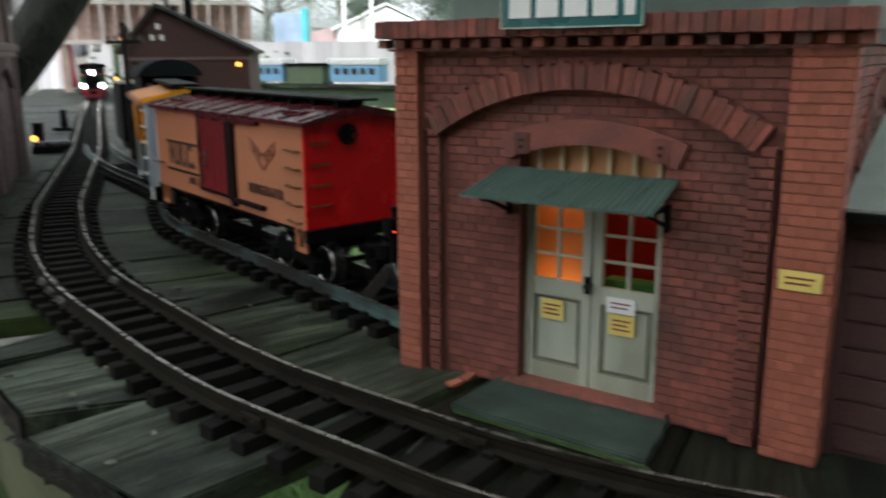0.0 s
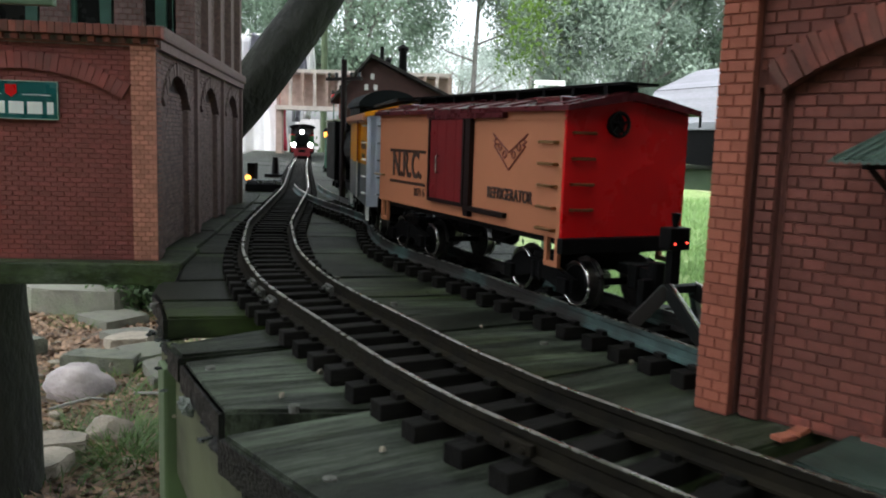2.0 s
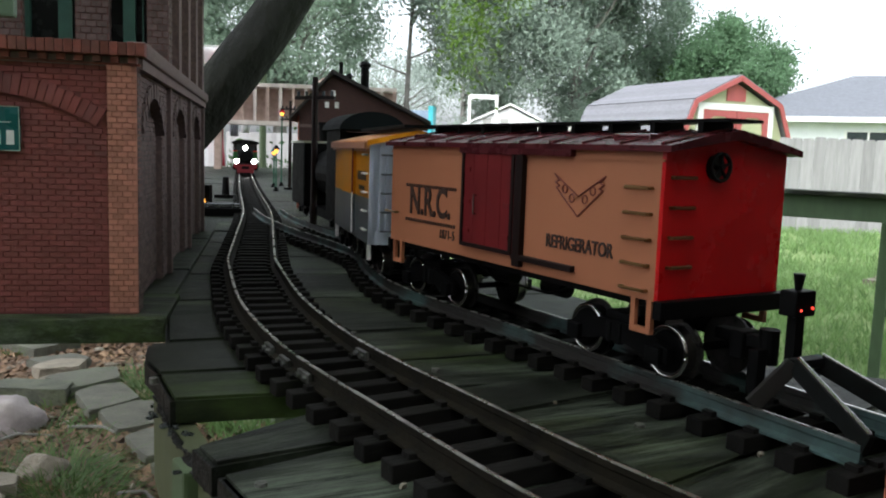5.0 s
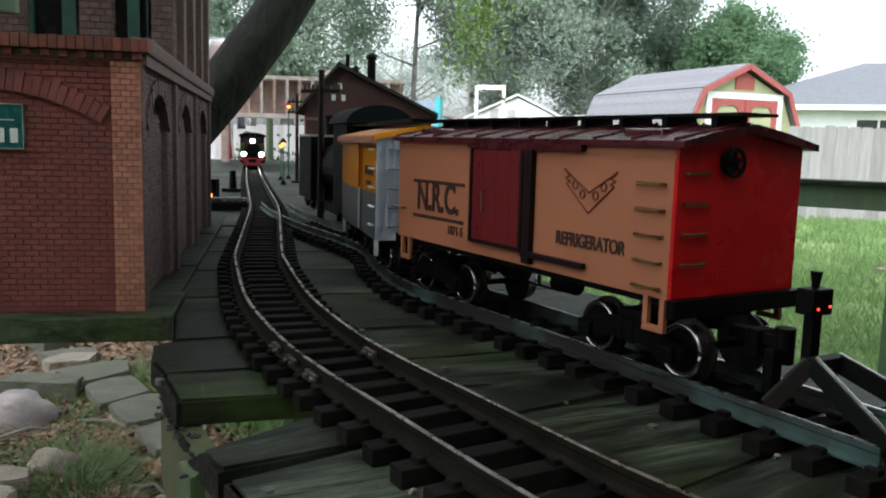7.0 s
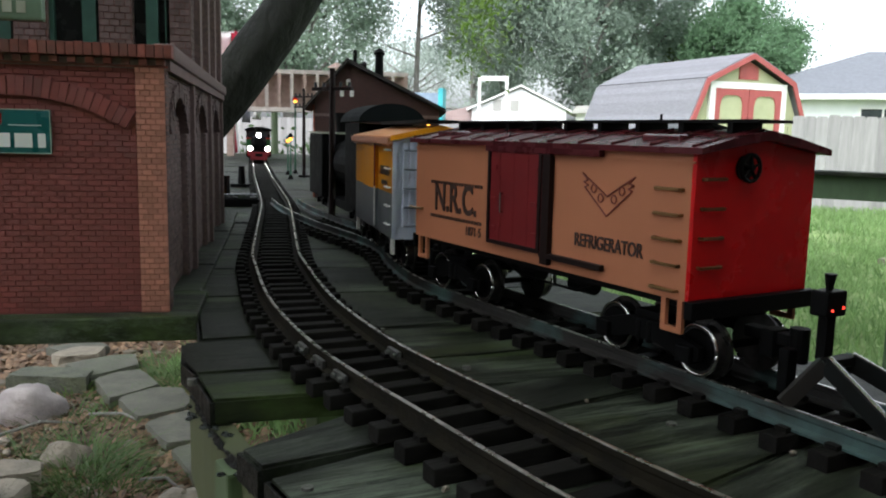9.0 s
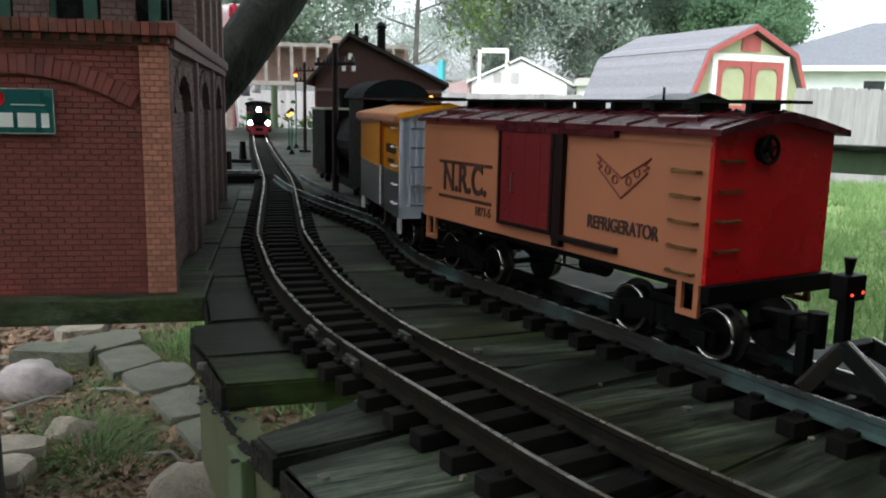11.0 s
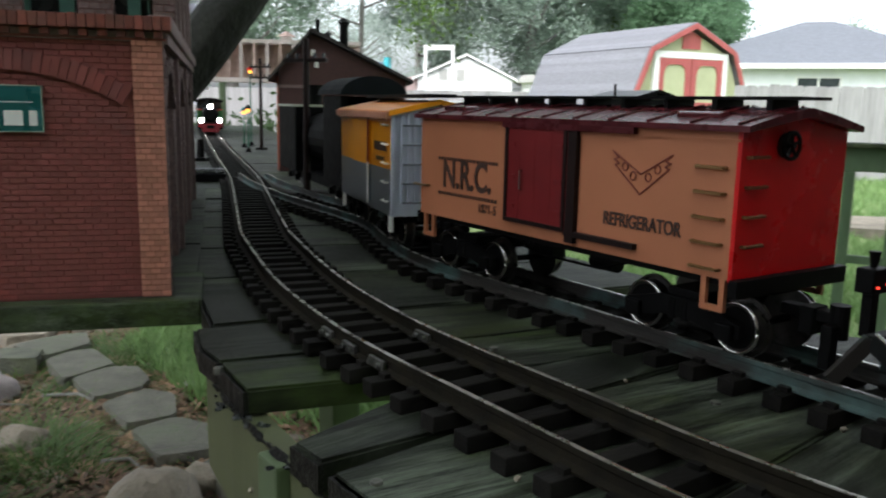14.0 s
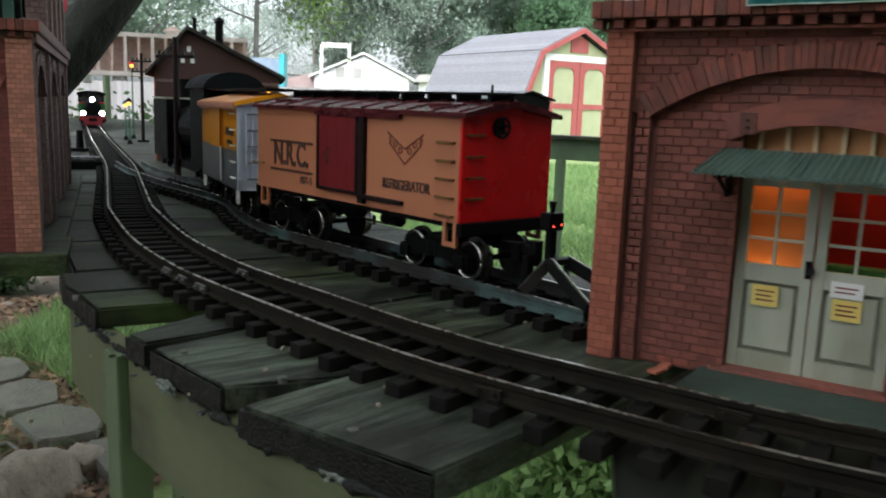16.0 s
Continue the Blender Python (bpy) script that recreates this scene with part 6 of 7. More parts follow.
def picket_fence(a, b):
    f = thing("board_fence", None, "weathered grey close-board garden fence", "fence", kind="structure")
    a, b = Vector(a), Vector(b)
    d = (b - a).normalized()
    n = int((b - a).length / .15)
    rng = random.Random(8)
    me = bpy.data.meshes.new("fence_board")
    bm = prism([(-.0735, -.9), (.0735, -.9), (.0735, .47), (.055, .495), (-.055, .495), (-.0735, .47)], "y", -.009, .009)
    bm.to_mesh(me)
    bm.free()
    me.materials.append(FENCE)
    ang = math.degrees(math.atan2(d.y, d.x))
    for k in range(n):
        p = a + d * (k * .15)
        share("fence_board", me, f, pose(p.x, p.y, rng.uniform(-.012, .010), 0, rng.uniform(-.25, .25), ang))
    for z in (-.5, .3):
        q = (a + b) / 2
        part("fence_rail", box(-(b - a).length / 2, (b - a).length / 2, .012, .05, z, z + .09), FENCE, f, m=pose(q.x, q.y, 0, 0, 0, ang))
    return f


picket_fence((2.9, 11.9, 0), (10.5, 10.9, 0))
picket_fence((-9.0, 21.5, 0), (3.2, 19.9, 0))


def barn_shed():
    ax = Vector((-.51, .86, 0))
    m = pose(3.12, 16.35, GROUND, 0, 0, math.degrees(math.atan2(.51, .86)))
    s = thing("barn_shed", m, "pale green garden shed with red doors and gambrel roof", "shed")
    hw, L = 1.44, 3.4
    ze, zk, za = .98, 1.97, 2.42
    kx = .99
    prof = [(-hw, 0), (hw, 0), (hw, ze), (kx, zk), (0, za), (-kx, zk), (-hw, ze)]
    part("body", prism([(x * .97, z * .985) for x, z in prof], "y", .02, L), SHED_G, s, "pale green boarded walls")
    for k in range(12):
        x = -1.3 + k * .235
        part("siding_groove", box(x - .006, x + .006, .012, .02, 0.02, 1.2), mat("groove", (0.25, 0.27, 0.16), rough=0.8), s)
    edges = [((-hw - .06, ze - .12), (-kx - .03, zk + .03)), ((-kx - .03, zk + .03), (0, za + .06)), ((0, za + .06), (kx + .03, zk + .03)), ((kx + .03, zk + .03), (hw + .06, ze - .12))]
    for (x0, z0), (x1, z1) in edges:
        dx, dz = x1 - x0, z1 - z0
        q = math.hypot(dx, dz)
        nx, nz = -dz / q * .05, dx / q * .05
        part("roof_slope", prism([(x0, z0), (x1, z1), (x1 + nx, z1 + nz), (x0 + nx, z0 + nz)], "y", -.10, L + .08), SHINGLE, s, "grey shingled roof slope")
        part("barge_board", prism([(x0 + nx * .5, z0 + nz * .5), (x1 + nx * .5, z1 + nz * .5), (x1 - nx * 1.3, z1 - nz * 1.3), (x0 - nx * 1.3, z0 - nz * 1.3)], "y", -.13, -.10), SHED_R, s, "faded red barge board")
        rows = 6
        for r in range(1, rows):
            t = r / rows
            cx, cz = x0 + dx * t, z0 + dz * t
            part("shingle_course", prism([(cx + nx, cz + nz), (cx + nx * 1.10 - dx / q * .012, cz + nz * 1.10 - dz / q * .012), (cx + nx + dx / q * .12, cz + nz + dz / q * .12)], "y", -.10, L + .08), SHINGLE, s)
    # gable patch in red, door with white frame
    part("gable_panel", prism([(-.22, 2.04), (.22, 2.04), (.22, 2.26), (0, 2.36), (-.22, 2.26)], "y", -.01, .02), SHED_R, s)
    dx, top = .78, 1.86
    for x0, x1 in ((-dx - .12, -dx), (dx, dx + .12)):
        part("door_frame", box(x0, x1, -.05, .02, 0, top + .12), WHITE, s)
    part("door_frame", box(-dx, dx, -.05, .02, top, top + .12), WHITE, s)
    for sgn in (-1, 1):
        d = part("door", box(min(sgn * .01, sgn * dx), max(sgn * .01, sgn * dx), -.02, .02, .05, top), SHED_G, s, "pale green door with red trim")
        for a, b in ((.01, .13), (dx - .12, dx)):
            part("door_trim", box(min(sgn * a, sgn * b), max(sgn * a, sgn * b), -.045, -.02, .05, top), SHED_R, d)
        part("door_trim", box(min(sgn * .13, sgn * (dx - .12)), max(sgn * .13, sgn * (dx - .12)), -.045, -.02, .05, .2), SHED_R, d)
        part("door_trim", box(min(sgn * .13, sgn * (dx - .12)), max(sgn * .13, sgn * (dx - .12)), -.045, -.02, .95, 1.05), SHED_R, d)
        c = sgn * (.13 + dx - .12) / 2
        w = (dx - .25) / 2
        arch = [(c - w, top - .01), (c - w, top - .34)] + [(c - w + w * math.sin(t) * 0 + w * (1 - math.cos(t)) * .5 * 2 * .5, top - .34 + .22 * math.sin(t)) for t in (.5, 1.0, 1.57)] + [(c + w - w * (1 - math.cos(t)) * .5, top - .34 + .22 * math.sin(t)) for t in (1.57, 1.0, .5)] + [(c + w, top - .34), (c + w, top - .01)]
        part("door_arch", prism(arch, "y", -.045, -.02), SHED_R, d)
    for x in (-hw * .97, hw * .97):
        part("corner_board", box(x - .05, x + .05, -.005, .03, 0, ze), SHED_R, s)


barn_shed()


def house(name, m, w, d, eave, ridge, roof_mat, wall_mat, windows, label):
    h = thing(name, m, label, "house")
    part("wall", box(-w / 2, w / 2, 0, d, 0, eave), wall_mat, h, "white sided walls")
    bm = bmesh.new()
    o = .45
    base = [bm.verts.new(v) for v in ((-w / 2 - o, -o, eave), (w / 2 + o, -o, eave), (w / 2 + o, d + o, eave), (-w / 2 - o, d + o, eave))]
    r0, r1 = bm.verts.new((-w / 2 + d / 2, d / 2, ridge)), bm.verts.new((w / 2 - d / 2, d / 2, ridge))
    bm.faces.new((base[0], base[1], r1, r0))
    bm.faces.new((base[1], base[2], r1))
    bm.faces.new((base[2], base[3], r0, r1))
    bm.faces.new((base[3], base[0], r0))
    bm.faces.new(base[::-1])
    part("roof", bm, roof_mat, h, "hipped shingle roof")
    part("gutter", box(-w / 2 - o, w / 2 + o, -o - .1, -o + .02, eave - .12, eave + .04), WHITE, h)
    for x, ww, zb, zt in windows:
        win = part("window", box(x - ww / 2, x + ww / 2, -.04, .01, zb, zt), WHITE, h, "white framed window")
        n = max(2, int(ww / .6))
        for k in range(n):
            xa = x - ww / 2 + .05 + (ww - .1) * k / n
            part("pane", box(xa + .03, xa + (ww - .1) / n - .03, -.05, -.035, zb + .06, zt - .06), DARKGLASS, win)
    return h


house("bungalow", pose(9.6, 28.0, GROUND - .6, 0, 0, -17), 9.0, 8.0, 3.0, 4.75, SHINGLE_B, HOUSE_W, ((-3.4, 1.7, 2.1, 2.65), (0, 1.4, 2.1, 2.65), (3.2, 1.6, 2.1, 2.65)), "white bungalow with a grey hipped roof")
house("neighbour_house", pose(17.5, 26.0, GROUND - .6, 0, 0, -28), 8.0, 8.0, 3.0, 5.1, SHINGLE, HOUSE_W, ((-2.5, 1.6, 1.2, 2.4), (2, 1.6, 1.2, 2.4)), "neighbouring house with a pale grey roof")


def white_shed():
    s = thing("white_shed", pose(-1.6, 24, GROUND, 0, 0, 0), "white gabled shed with pinkish roof edge", "shed")
    part("wall", prism([(-1.35, 0), (1.35, 0), (1.35, 1.65), (.05, 2.25), (-1.35, 1.65)], "y", 0, 3), WHITE, s)
    part("roof_slope", prism([(-1.5, 1.6), (.05, 2.3), (.05, 2.36), (-1.5, 1.66)], "y", -.1, 3.1), WHITE, s)
    part("roof_slope", prism([(.05, 2.3), (1.5, 1.6), (1.5, 1.66), (.05, 2.36)], "y", -.1, 3.1), WHITE, s)
    part("lean_to", prism([(-2.6, 0), (-1.36, 0), (-1.36, 1.75), (-2.6, 1.45)], "y", .2, 2.6), mat("pinkish_board", (0.45, 0.33, 0.31), rough=0.8, scale=4), s)
    for x in (-.62, -.12):
        part("window", box(x - .12, x + .12, -.02, .01, 1.62, 1.92), CONCRETE, s)
    s2 = thing("garden_arch", pose(-2.15, 22, GROUND), "white square garden arch frame", "arch")
    part("post", box(-.42, -.34, 0, .08, 0, 2.45), WHITE, s2)
    part("post", box(.3, .38, 0, .08, 0, 2.45), WHITE, s2)
    part("lintel", box(-.34, .30, 0, .08, 2.33, 2.45), WHITE, s2)
    s3 = thing("low_shed", pose(1.35, 26, GROUND), "low pale grey shed roof", "shed")
    part("body", box(-1.3, 1.3, 0, 3, 0, 1.65), WHITE, s3)
    part("roof", prism([(-1.45, 1.62), (1.45, 1.78), (1.45, 1.92), (-1.3, 1.86)], "y", -.2, 3.2), CONCRETE, s3)
    s4 = thing("pool_slide", pose(-4.0, 22.5, GROUND), "blue and turquoise play frame", "play frame")
    part("panel", box(-.45, .3, 0, .5, .2, 2.02), mat("faded_blue", (0.25, 0.33, 0.42), rough=0.7, scale=3), s4)
    part("slide", box(.3, .44, -.1, .5, 0, 2.15, .03), mat("turquoise_plastic", (0.05, 0.45, 0.5), rough=0.4, scale=3), s4)


white_shed()


def leaves(centres, size, count, spread, rng, flat=1.0):
    """Many small leaf quads in clumps round the centres."""
    verts, faces = [], []
    for c, r in centres:
        for _ in range(count):
            v = Vector((rng.gauss(0, 1), rng.gauss(0, 1), rng.gauss(0, 1) * flat)) * (r * spread)
            p = Vector(c) + v
            a = Vector((rng.gauss(0, 1), rng.gauss(0, 1), rng.gauss(0, 1))).normalized()
            b = a.cross(Vector((rng.gauss(0, 1), rng.gauss(0, 1), rng.gauss(0, 1)))).normalized()
            s = size * rng.uniform(.6, 1.3)
            k = len(verts)
            verts += [tuple(p - a * s), tuple(p + b * s * .45), tuple(p + a * s), tuple(p - b * s * .45)]
            faces.append((k, k + 1, k + 2, k + 3))
    return verts, faces


def tree(name, x, y, height, rad, seed, leaf, bark, label, size=.2, clumps=70, count=60, low=.25, lean=0.0, squash=1.0, trunk_r=.2, bare=0):
    rng = random.Random(seed)
    t = thing(name, pose(x, y, GROUND), label, "tree")
    line = [Vector((lean * height * q * q, .15 * math.sin(q * 4 + seed), height * .8 * q)) for q in (0, .2, .4, .6, .8, 1)]
    part("trunk", tube(line, [trunk_r * (1.25 - 1.0 * k / 5) for k in range(6)], 10, .2, seed), bark, t, smooth=True)
    centres = []
    for k in range(7 + bare):
        q = rng.uniform(.25, .75)
        p0 = line[0].lerp(line[-1], q)
        p0.x = lean * height * q * q
        a = rng.uniform(0, 6.28)
        e = p0 + Vector((math.cos(a) * rad * .75, math.sin(a) * rad * .75, height * rng.uniform(.08, .3)))
        mid = (p0 + e) / 2 + Vector((rng.uniform(-.3, .3), rng.uniform(-.3, .3), -rad * .06))
        part("limb", tube([p0, mid, e], [trunk_r * .42, trunk_r * .28, trunk_r * .08], 7, .2, seed + k), bark, t, smooth=True)
        centres.append((e, rad * .3))
    while len(centres) < clumps:
        v = Vector((rng.uniform(-1, 1), rng.uniform(-1, 1), rng.uniform(-1, 1)))
        if .25 < v.length < 1:
            zc = height * (low + (1 - low) * (v.z * .5 + .5))
            narrow = 1 - .35 * abs(v.z) ** 2
            centres.append(((lean * height * .5 + v.x * rad * narrow, v.y * rad * narrow * squash, zc), rad * rng.uniform(.16, .30)))
    v, f = leaves(centres, size, count, .5, rng)
    raw("crown", v, f, leaf, t, "crown of small leaves")
    return t


# tall, loose trees beyond the fence, most in haze-paled leaf colours
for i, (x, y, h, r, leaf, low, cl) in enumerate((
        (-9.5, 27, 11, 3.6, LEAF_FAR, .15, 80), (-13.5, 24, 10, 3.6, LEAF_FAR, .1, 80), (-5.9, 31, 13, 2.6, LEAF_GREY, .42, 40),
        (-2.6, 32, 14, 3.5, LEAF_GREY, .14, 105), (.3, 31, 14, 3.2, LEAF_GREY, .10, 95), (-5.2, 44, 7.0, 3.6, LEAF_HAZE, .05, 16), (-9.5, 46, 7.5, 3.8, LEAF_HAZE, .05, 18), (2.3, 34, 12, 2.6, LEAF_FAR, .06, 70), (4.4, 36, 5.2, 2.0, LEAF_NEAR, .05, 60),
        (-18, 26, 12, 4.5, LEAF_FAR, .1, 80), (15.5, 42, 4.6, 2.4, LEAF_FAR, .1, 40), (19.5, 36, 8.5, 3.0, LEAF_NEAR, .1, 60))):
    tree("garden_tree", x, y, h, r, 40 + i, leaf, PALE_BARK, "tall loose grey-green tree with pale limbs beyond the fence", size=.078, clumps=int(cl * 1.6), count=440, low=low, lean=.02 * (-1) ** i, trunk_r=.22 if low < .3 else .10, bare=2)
tree("round_tree", 6.1, 32.5, 6.2, 2.15, 77, LEAF_DARK, PALE_BARK, "dense dark green dome-shaped tree", size=.075, clumps=200, count=220, low=.28, trunk_r=.2)
tree("round_tree", 3.4, 42, 6.5, 3.0, 78, LEAF_DARK, PALE_BARK, "dense dark green dome-shaped tree", size=.16, clumps=90, count=70, low=.2, trunk_r=.2)

# unseen plain wall added behind; it closes the garden and cuts light from there
wb = part("wall_south", box(-6.0, 6.5, -2.9, -2.6, GROUND - .1, 2.5), mat("blocking_wall_siding", (0.22, 0.20, 0.18), (0.17, 0.155, 0.14), rough=0.8, scale=5))
tagged(wb, "plain dull unseen wall added behind to hold back light", "wall", kind="structure")

# ---------------------------------------------------------------- the tree over the layout
over = thing("leaning_tree", pose(0, 0, 0), "leaning tree with mossy bark beside the layout", "tree")
limb_line = smooth_line([(-1.47, 1.68, GROUND - .05), (-1.455, 1.66, -.5), (-1.44, 1.63, -.22), (-1.32, 1.60, -.07), (-1.10, 1.60, -.01), (-.94, 1.59, .06), (-.86, 1.59, .11), (-.78, 1.585, .192), (-.709, 1.59, .285), (-.653, 1.61, .372), (-.52, 1.66, .62), (-.36, 1.72, 1.0), (-.2, 1.8, 1.6), (0, 1.85, 2.4), (.1, 1.9, 3.2)], 5)
nl = len(limb_line)
part("trunk", tube(limb_line, [.092 - .047 * min(1, i / (nl * .42)) - .012 * max(0, i / nl - .5) for i in range(nl)], 22, .12, 3), BARK, over, "mossy leaning trunk", smooth=True)
# crown out of view, made wide and dense to shade the deck below
rng = random.Random(51)
cent = []
for k in range(120):
    cent.append(((rng.uniform(-3.6, 2.8), rng.uniform(-3.4, 4.2), rng.uniform(2.3, 3.9)), rng.uniform(.45, .7)))
for k in range(9):
    a = rng.uniform(0, 6.28)
    e = Vector((.05 + math.cos(a) * 2.2, 1.85 + math.sin(a) * 2.0, 3.0 + rng.uniform(0, .8)))
    part("limb", tube([(-.02, 1.85, 2.3 + .1 * k), ((e.x) * .5, 1.85 + (e.y - 1.85) * .5, 2.9), e], [.05, .035, .012], 8, .2, k), BARK, over, smooth=True)
v, f = leaves(cent, .075, 230, .62, rng, .6)
raw("crown", v, f, LEAF_NEAR, over, "unseen yellow-green leaves overhead, spread to shade the layout")
hang = []
for k in range(7):
    hang.append(((-.78 + rng.uniform(-.3, .3), 6.5 + rng.uniform(-.4, .4), .80 + .16 * k), .14))
v, f = leaves(hang, .022, 260, .9, rng)
raw("hanging_branch", v, f, LEAF_NEAR, over, "hanging yellow-green leaves")
part("hanging_twig", tube([(.1, 1.9, 3.1), (-.2, 4.5, 2.7), (-.7, 6.4, 2.0), (-.78, 6.5, .9)], [.03, .02, .010, .003], 7), BARK, over)

# ---------------------------------------------------------------- second trestle with a brown car, right of the lawn
tv = Vector((1.561 - 1.096, 3.165 - 3.393, 0)).normalized()
ta = math.degrees(math.atan2(tv.y, tv.x))
GREEN_T = mat("dark_green_timber_paint", (0.075, 0.125, 0.062), (0.05, 0.085, 0.042), rough=0.6, scale=18, stretch=(1, 1, 0.4))
tr = thing("side_trestle", pose(1.1, 3.39, 0, 0, 0, ta), "green painted timber trestle across the lawn", "trestle")
part("beam", box(-2.7, 1.6, -.02, .02, -.078, .012, .003), GREEN_T, tr, "green timber beam")
part("top_board", box(-2.7, 1.6, -.06, .06, .013, .030, .002), DECK, tr, "dark walkway board")
for x in (-2.5, -1.7, -.62, -.015, .145, .75, 1.4):
    part("leg", box(x - .019, x + .019, -.02, .02, GROUND - .03, -.079, .002), GREEN_T, tr)
part("brace", box(-.015, .145, -.012, .012, -.43, -.40), GREEN_T, tr)
part("second_beam", box(-2.7, 1.6, .3, .34, -.078, .012, .003), GREEN_T, tr)
cv = thing("brown_coach", pose(1.1 + tv.x * .48, 3.39 + tv.y * .48, .031, 0, 0, ta), "dark brown open coach with a shake roof", "railway car")
part("body", box(-.38, .38, -.05, .05, .012, .140, .002), BROWN_B, cv, "dark brown body")
for k in range(15):
    x = -.365 + k * .052
    part("window_post", box(x - .006, x + .006, -.05, -.04, .140, .198), BROWN_B, cv)
    part("window_post", box(x - .006, x + .006, .04, .05, .140, .198), BROWN_B, cv)
part("eave_rail", box(-.38, .38, -.05, .05, .198, .206), BROWN_B, cv)
rf = part("roof", prism([(-.085, .196), (0, .300), (.085, .196), (.075, .196), (0, .288), (-.075, .196)], "x", -.40, .40), SHAKE, cv, "grey-green shake roof")
for s in (-1, 1):
    part("side_panel", box(-.36, .36, min(s * .05, s * .0525), max(s * .05, s * .0525), .02, .13), BROWN_B, cv)
bm = bmesh.new()
rr = random.Random(4)
for r in range(6):
    for s in (-1, 1):
        for k in range(27):
            x = -.40 + k * .03 + (r % 2) * .012
            t0, t1 = r / 6, (r + 1.25) / 6
            q = [(-.085 + .085 * t0, .199 + .104 * t0), (-.085 + .085 * min(t1, 1), .200 + .104 * min(t1, 1))]
            a0, z0 = q[0]
            a1, z1 = q[1]
            dz = rr.uniform(.002, .004)
            vs = [bm.verts.new(p) for p in ((x, s * -a0 * -1, z0 + dz), (x + .028, s * a0, z0 + dz), (x + .028, s * a1, z1), (x, s * a1, z1))]
            bm.faces.new(vs)
ob = part("shake_covering", bm, SHAKE, rf)
ob["kind"] = "stuff"

dp = thing("covered_shed", pose(1.1 + tv.x * -.806, 3.39 + tv.y * -.806, .031, 0, 0, 24), "dark model shed with a low grey gabled roof", "building")
part("wall", prism([(-.105, 0), (.105, 0), (.105, .150), (0, .180), (-.105, .150)], "y", -.05, .33), BLACK, dp, "black boarded walls")
dr = mat("weathered_grey_sheet", (0.20, 0.205, 0.215), (0.12, 0.125, 0.13), rough=0.55, scale=30)
for sgn in (-1, 1):
    part("roof_slope", prism([(0, .183), (sgn * .125, .148), (sgn * .125, .152), (0, .188)], "y", -.062, .345), dr, dp, "grey sheet roof slope")
    part("barge_board", prism([(0, .181), (sgn * .125, .146), (sgn * .125, .154), (0, .190)], "y", -.067, -.062), BLACK, dp)
part("flue", rod((-.10, .12, .148), (-.10, .12, .212), .006, seg=8), BLACK, dp)

for sx in (-2.25, -1.68):
    bx = thing("blue_coach", pose(1.1 + tv.x * sx, 3.39 + tv.y * sx, .031, 0, 0, ta), "blue and white model coach on the trestle", "railway car", "blue coaches on the trestle")
    part("body", box(-.14, .14, -.045, .045, .015, .095, .003), mat("pale_blue_paint", (0.20, 0.42, 0.62), (0.16, 0.36, 0.55), rough=0.5, scale=20), bx, "pale blue body")
    part("roof", box(-.15, .15, -.052, .052, .095, .128, .008), WHITE, bx, "white roof")
    for k in range(5):
        part("window", box(-.115 + k * .05, -.085 + k * .05, -.047, -.045, .05, .08), DARKGLASS, bx)
pl = thing("planter_box", pose(1.1 + tv.x * -1.97, 3.39 + tv.y * -1.97, .031, 0, 0, ta), "dark green box on the trestle", "box")
part("box", box(-.11, .11, -.05, .05, 0, .09, .004), POST, pl)
part("rim", box(-.125, .125, -.06, .06, .09, .105, .003), BLACK, pl)

# ---------------------------------------------------------------- stones and plants on the ground


def rock(name, x, y, z, sx, sy, sz, material, seed, label, category="stone", turn=0.0, group=""):
    bm = bmesh.new()
    bmesh.ops.create_icosphere(bm, subdivisions=3, radius=1.0)
    for v in bm.verts:
        d = v.co.normalized()
        k = 1 + .34 * noise.noise(d * 1.6 + Vector((seed, seed * .7, 0))) + .14 * noise.noise(d * 4.5 + Vector((seed, 0, 3)))
        v.co = Vector((d.x * sx, d.y * sy, d.z * sz)) * k
    ob = part(name, bm, material, None, smooth=True, m=pose(x, y, z, 0, 0, turn))
    return tagged(ob, label, category, group)


STONE_MOSS = mat("mossy_ledge_stone", (0.13, 0.135, 0.10), (0.06, 0.065, 0.048), rough=0.9, scale=18, bump=0.8, fine=5, depth=0.012, stain=(0.085, 0.10, 0.05), stain_scale=9, stain_cut=(0.55, 0.75))


def slab(x, y, w, d, h, turn, seed, material=STONE_SLAB, label="grey five-sided flagstone in the path", z=0.0, group="flagstones in the path"):
    rng = random.Random(seed)
    n = rng.choice((4, 5, 5))
    corner = []
    for k in range(n):
        a = 2 * math.pi * (k + .5 + rng.uniform(-.22, .22)) / n
        corner.append((w * .60 * math.cos(a) * rng.uniform(.9, 1.15), d * .60 * math.sin(a) * rng.uniform(.9, 1.15)))
    pts = []
    for (xa, ya), (xb, yb) in zip(corner, corner[1:] + corner[:1]):
        for j in range(5):
            q = j / 5
            o = .008 * noise.noise(Vector((xa + (xb - xa) * q, ya + (yb - ya) * q, seed)) * 14)
            pts.append(((xa + (xb - xa) * q) * (1 + o / w * 3), (ya + (yb - ya) * q) * (1 + o / d * 3)))
    bm = prism(pts, "z", -h * .5, h)
    bmesh.ops.bevel(bm, geom=[e for e in bm.edges if all(v.co.z > 0 for v in e.verts)], offset=.006, segments=2, affect="EDGES")
    ob = part("flagstone", bm, material, None, m=pose(x, y, GROUND + z, rng.uniform(-2, 2), rng.uniform(-2, 2), turn))
    return tagged(ob, label, "stone", group)


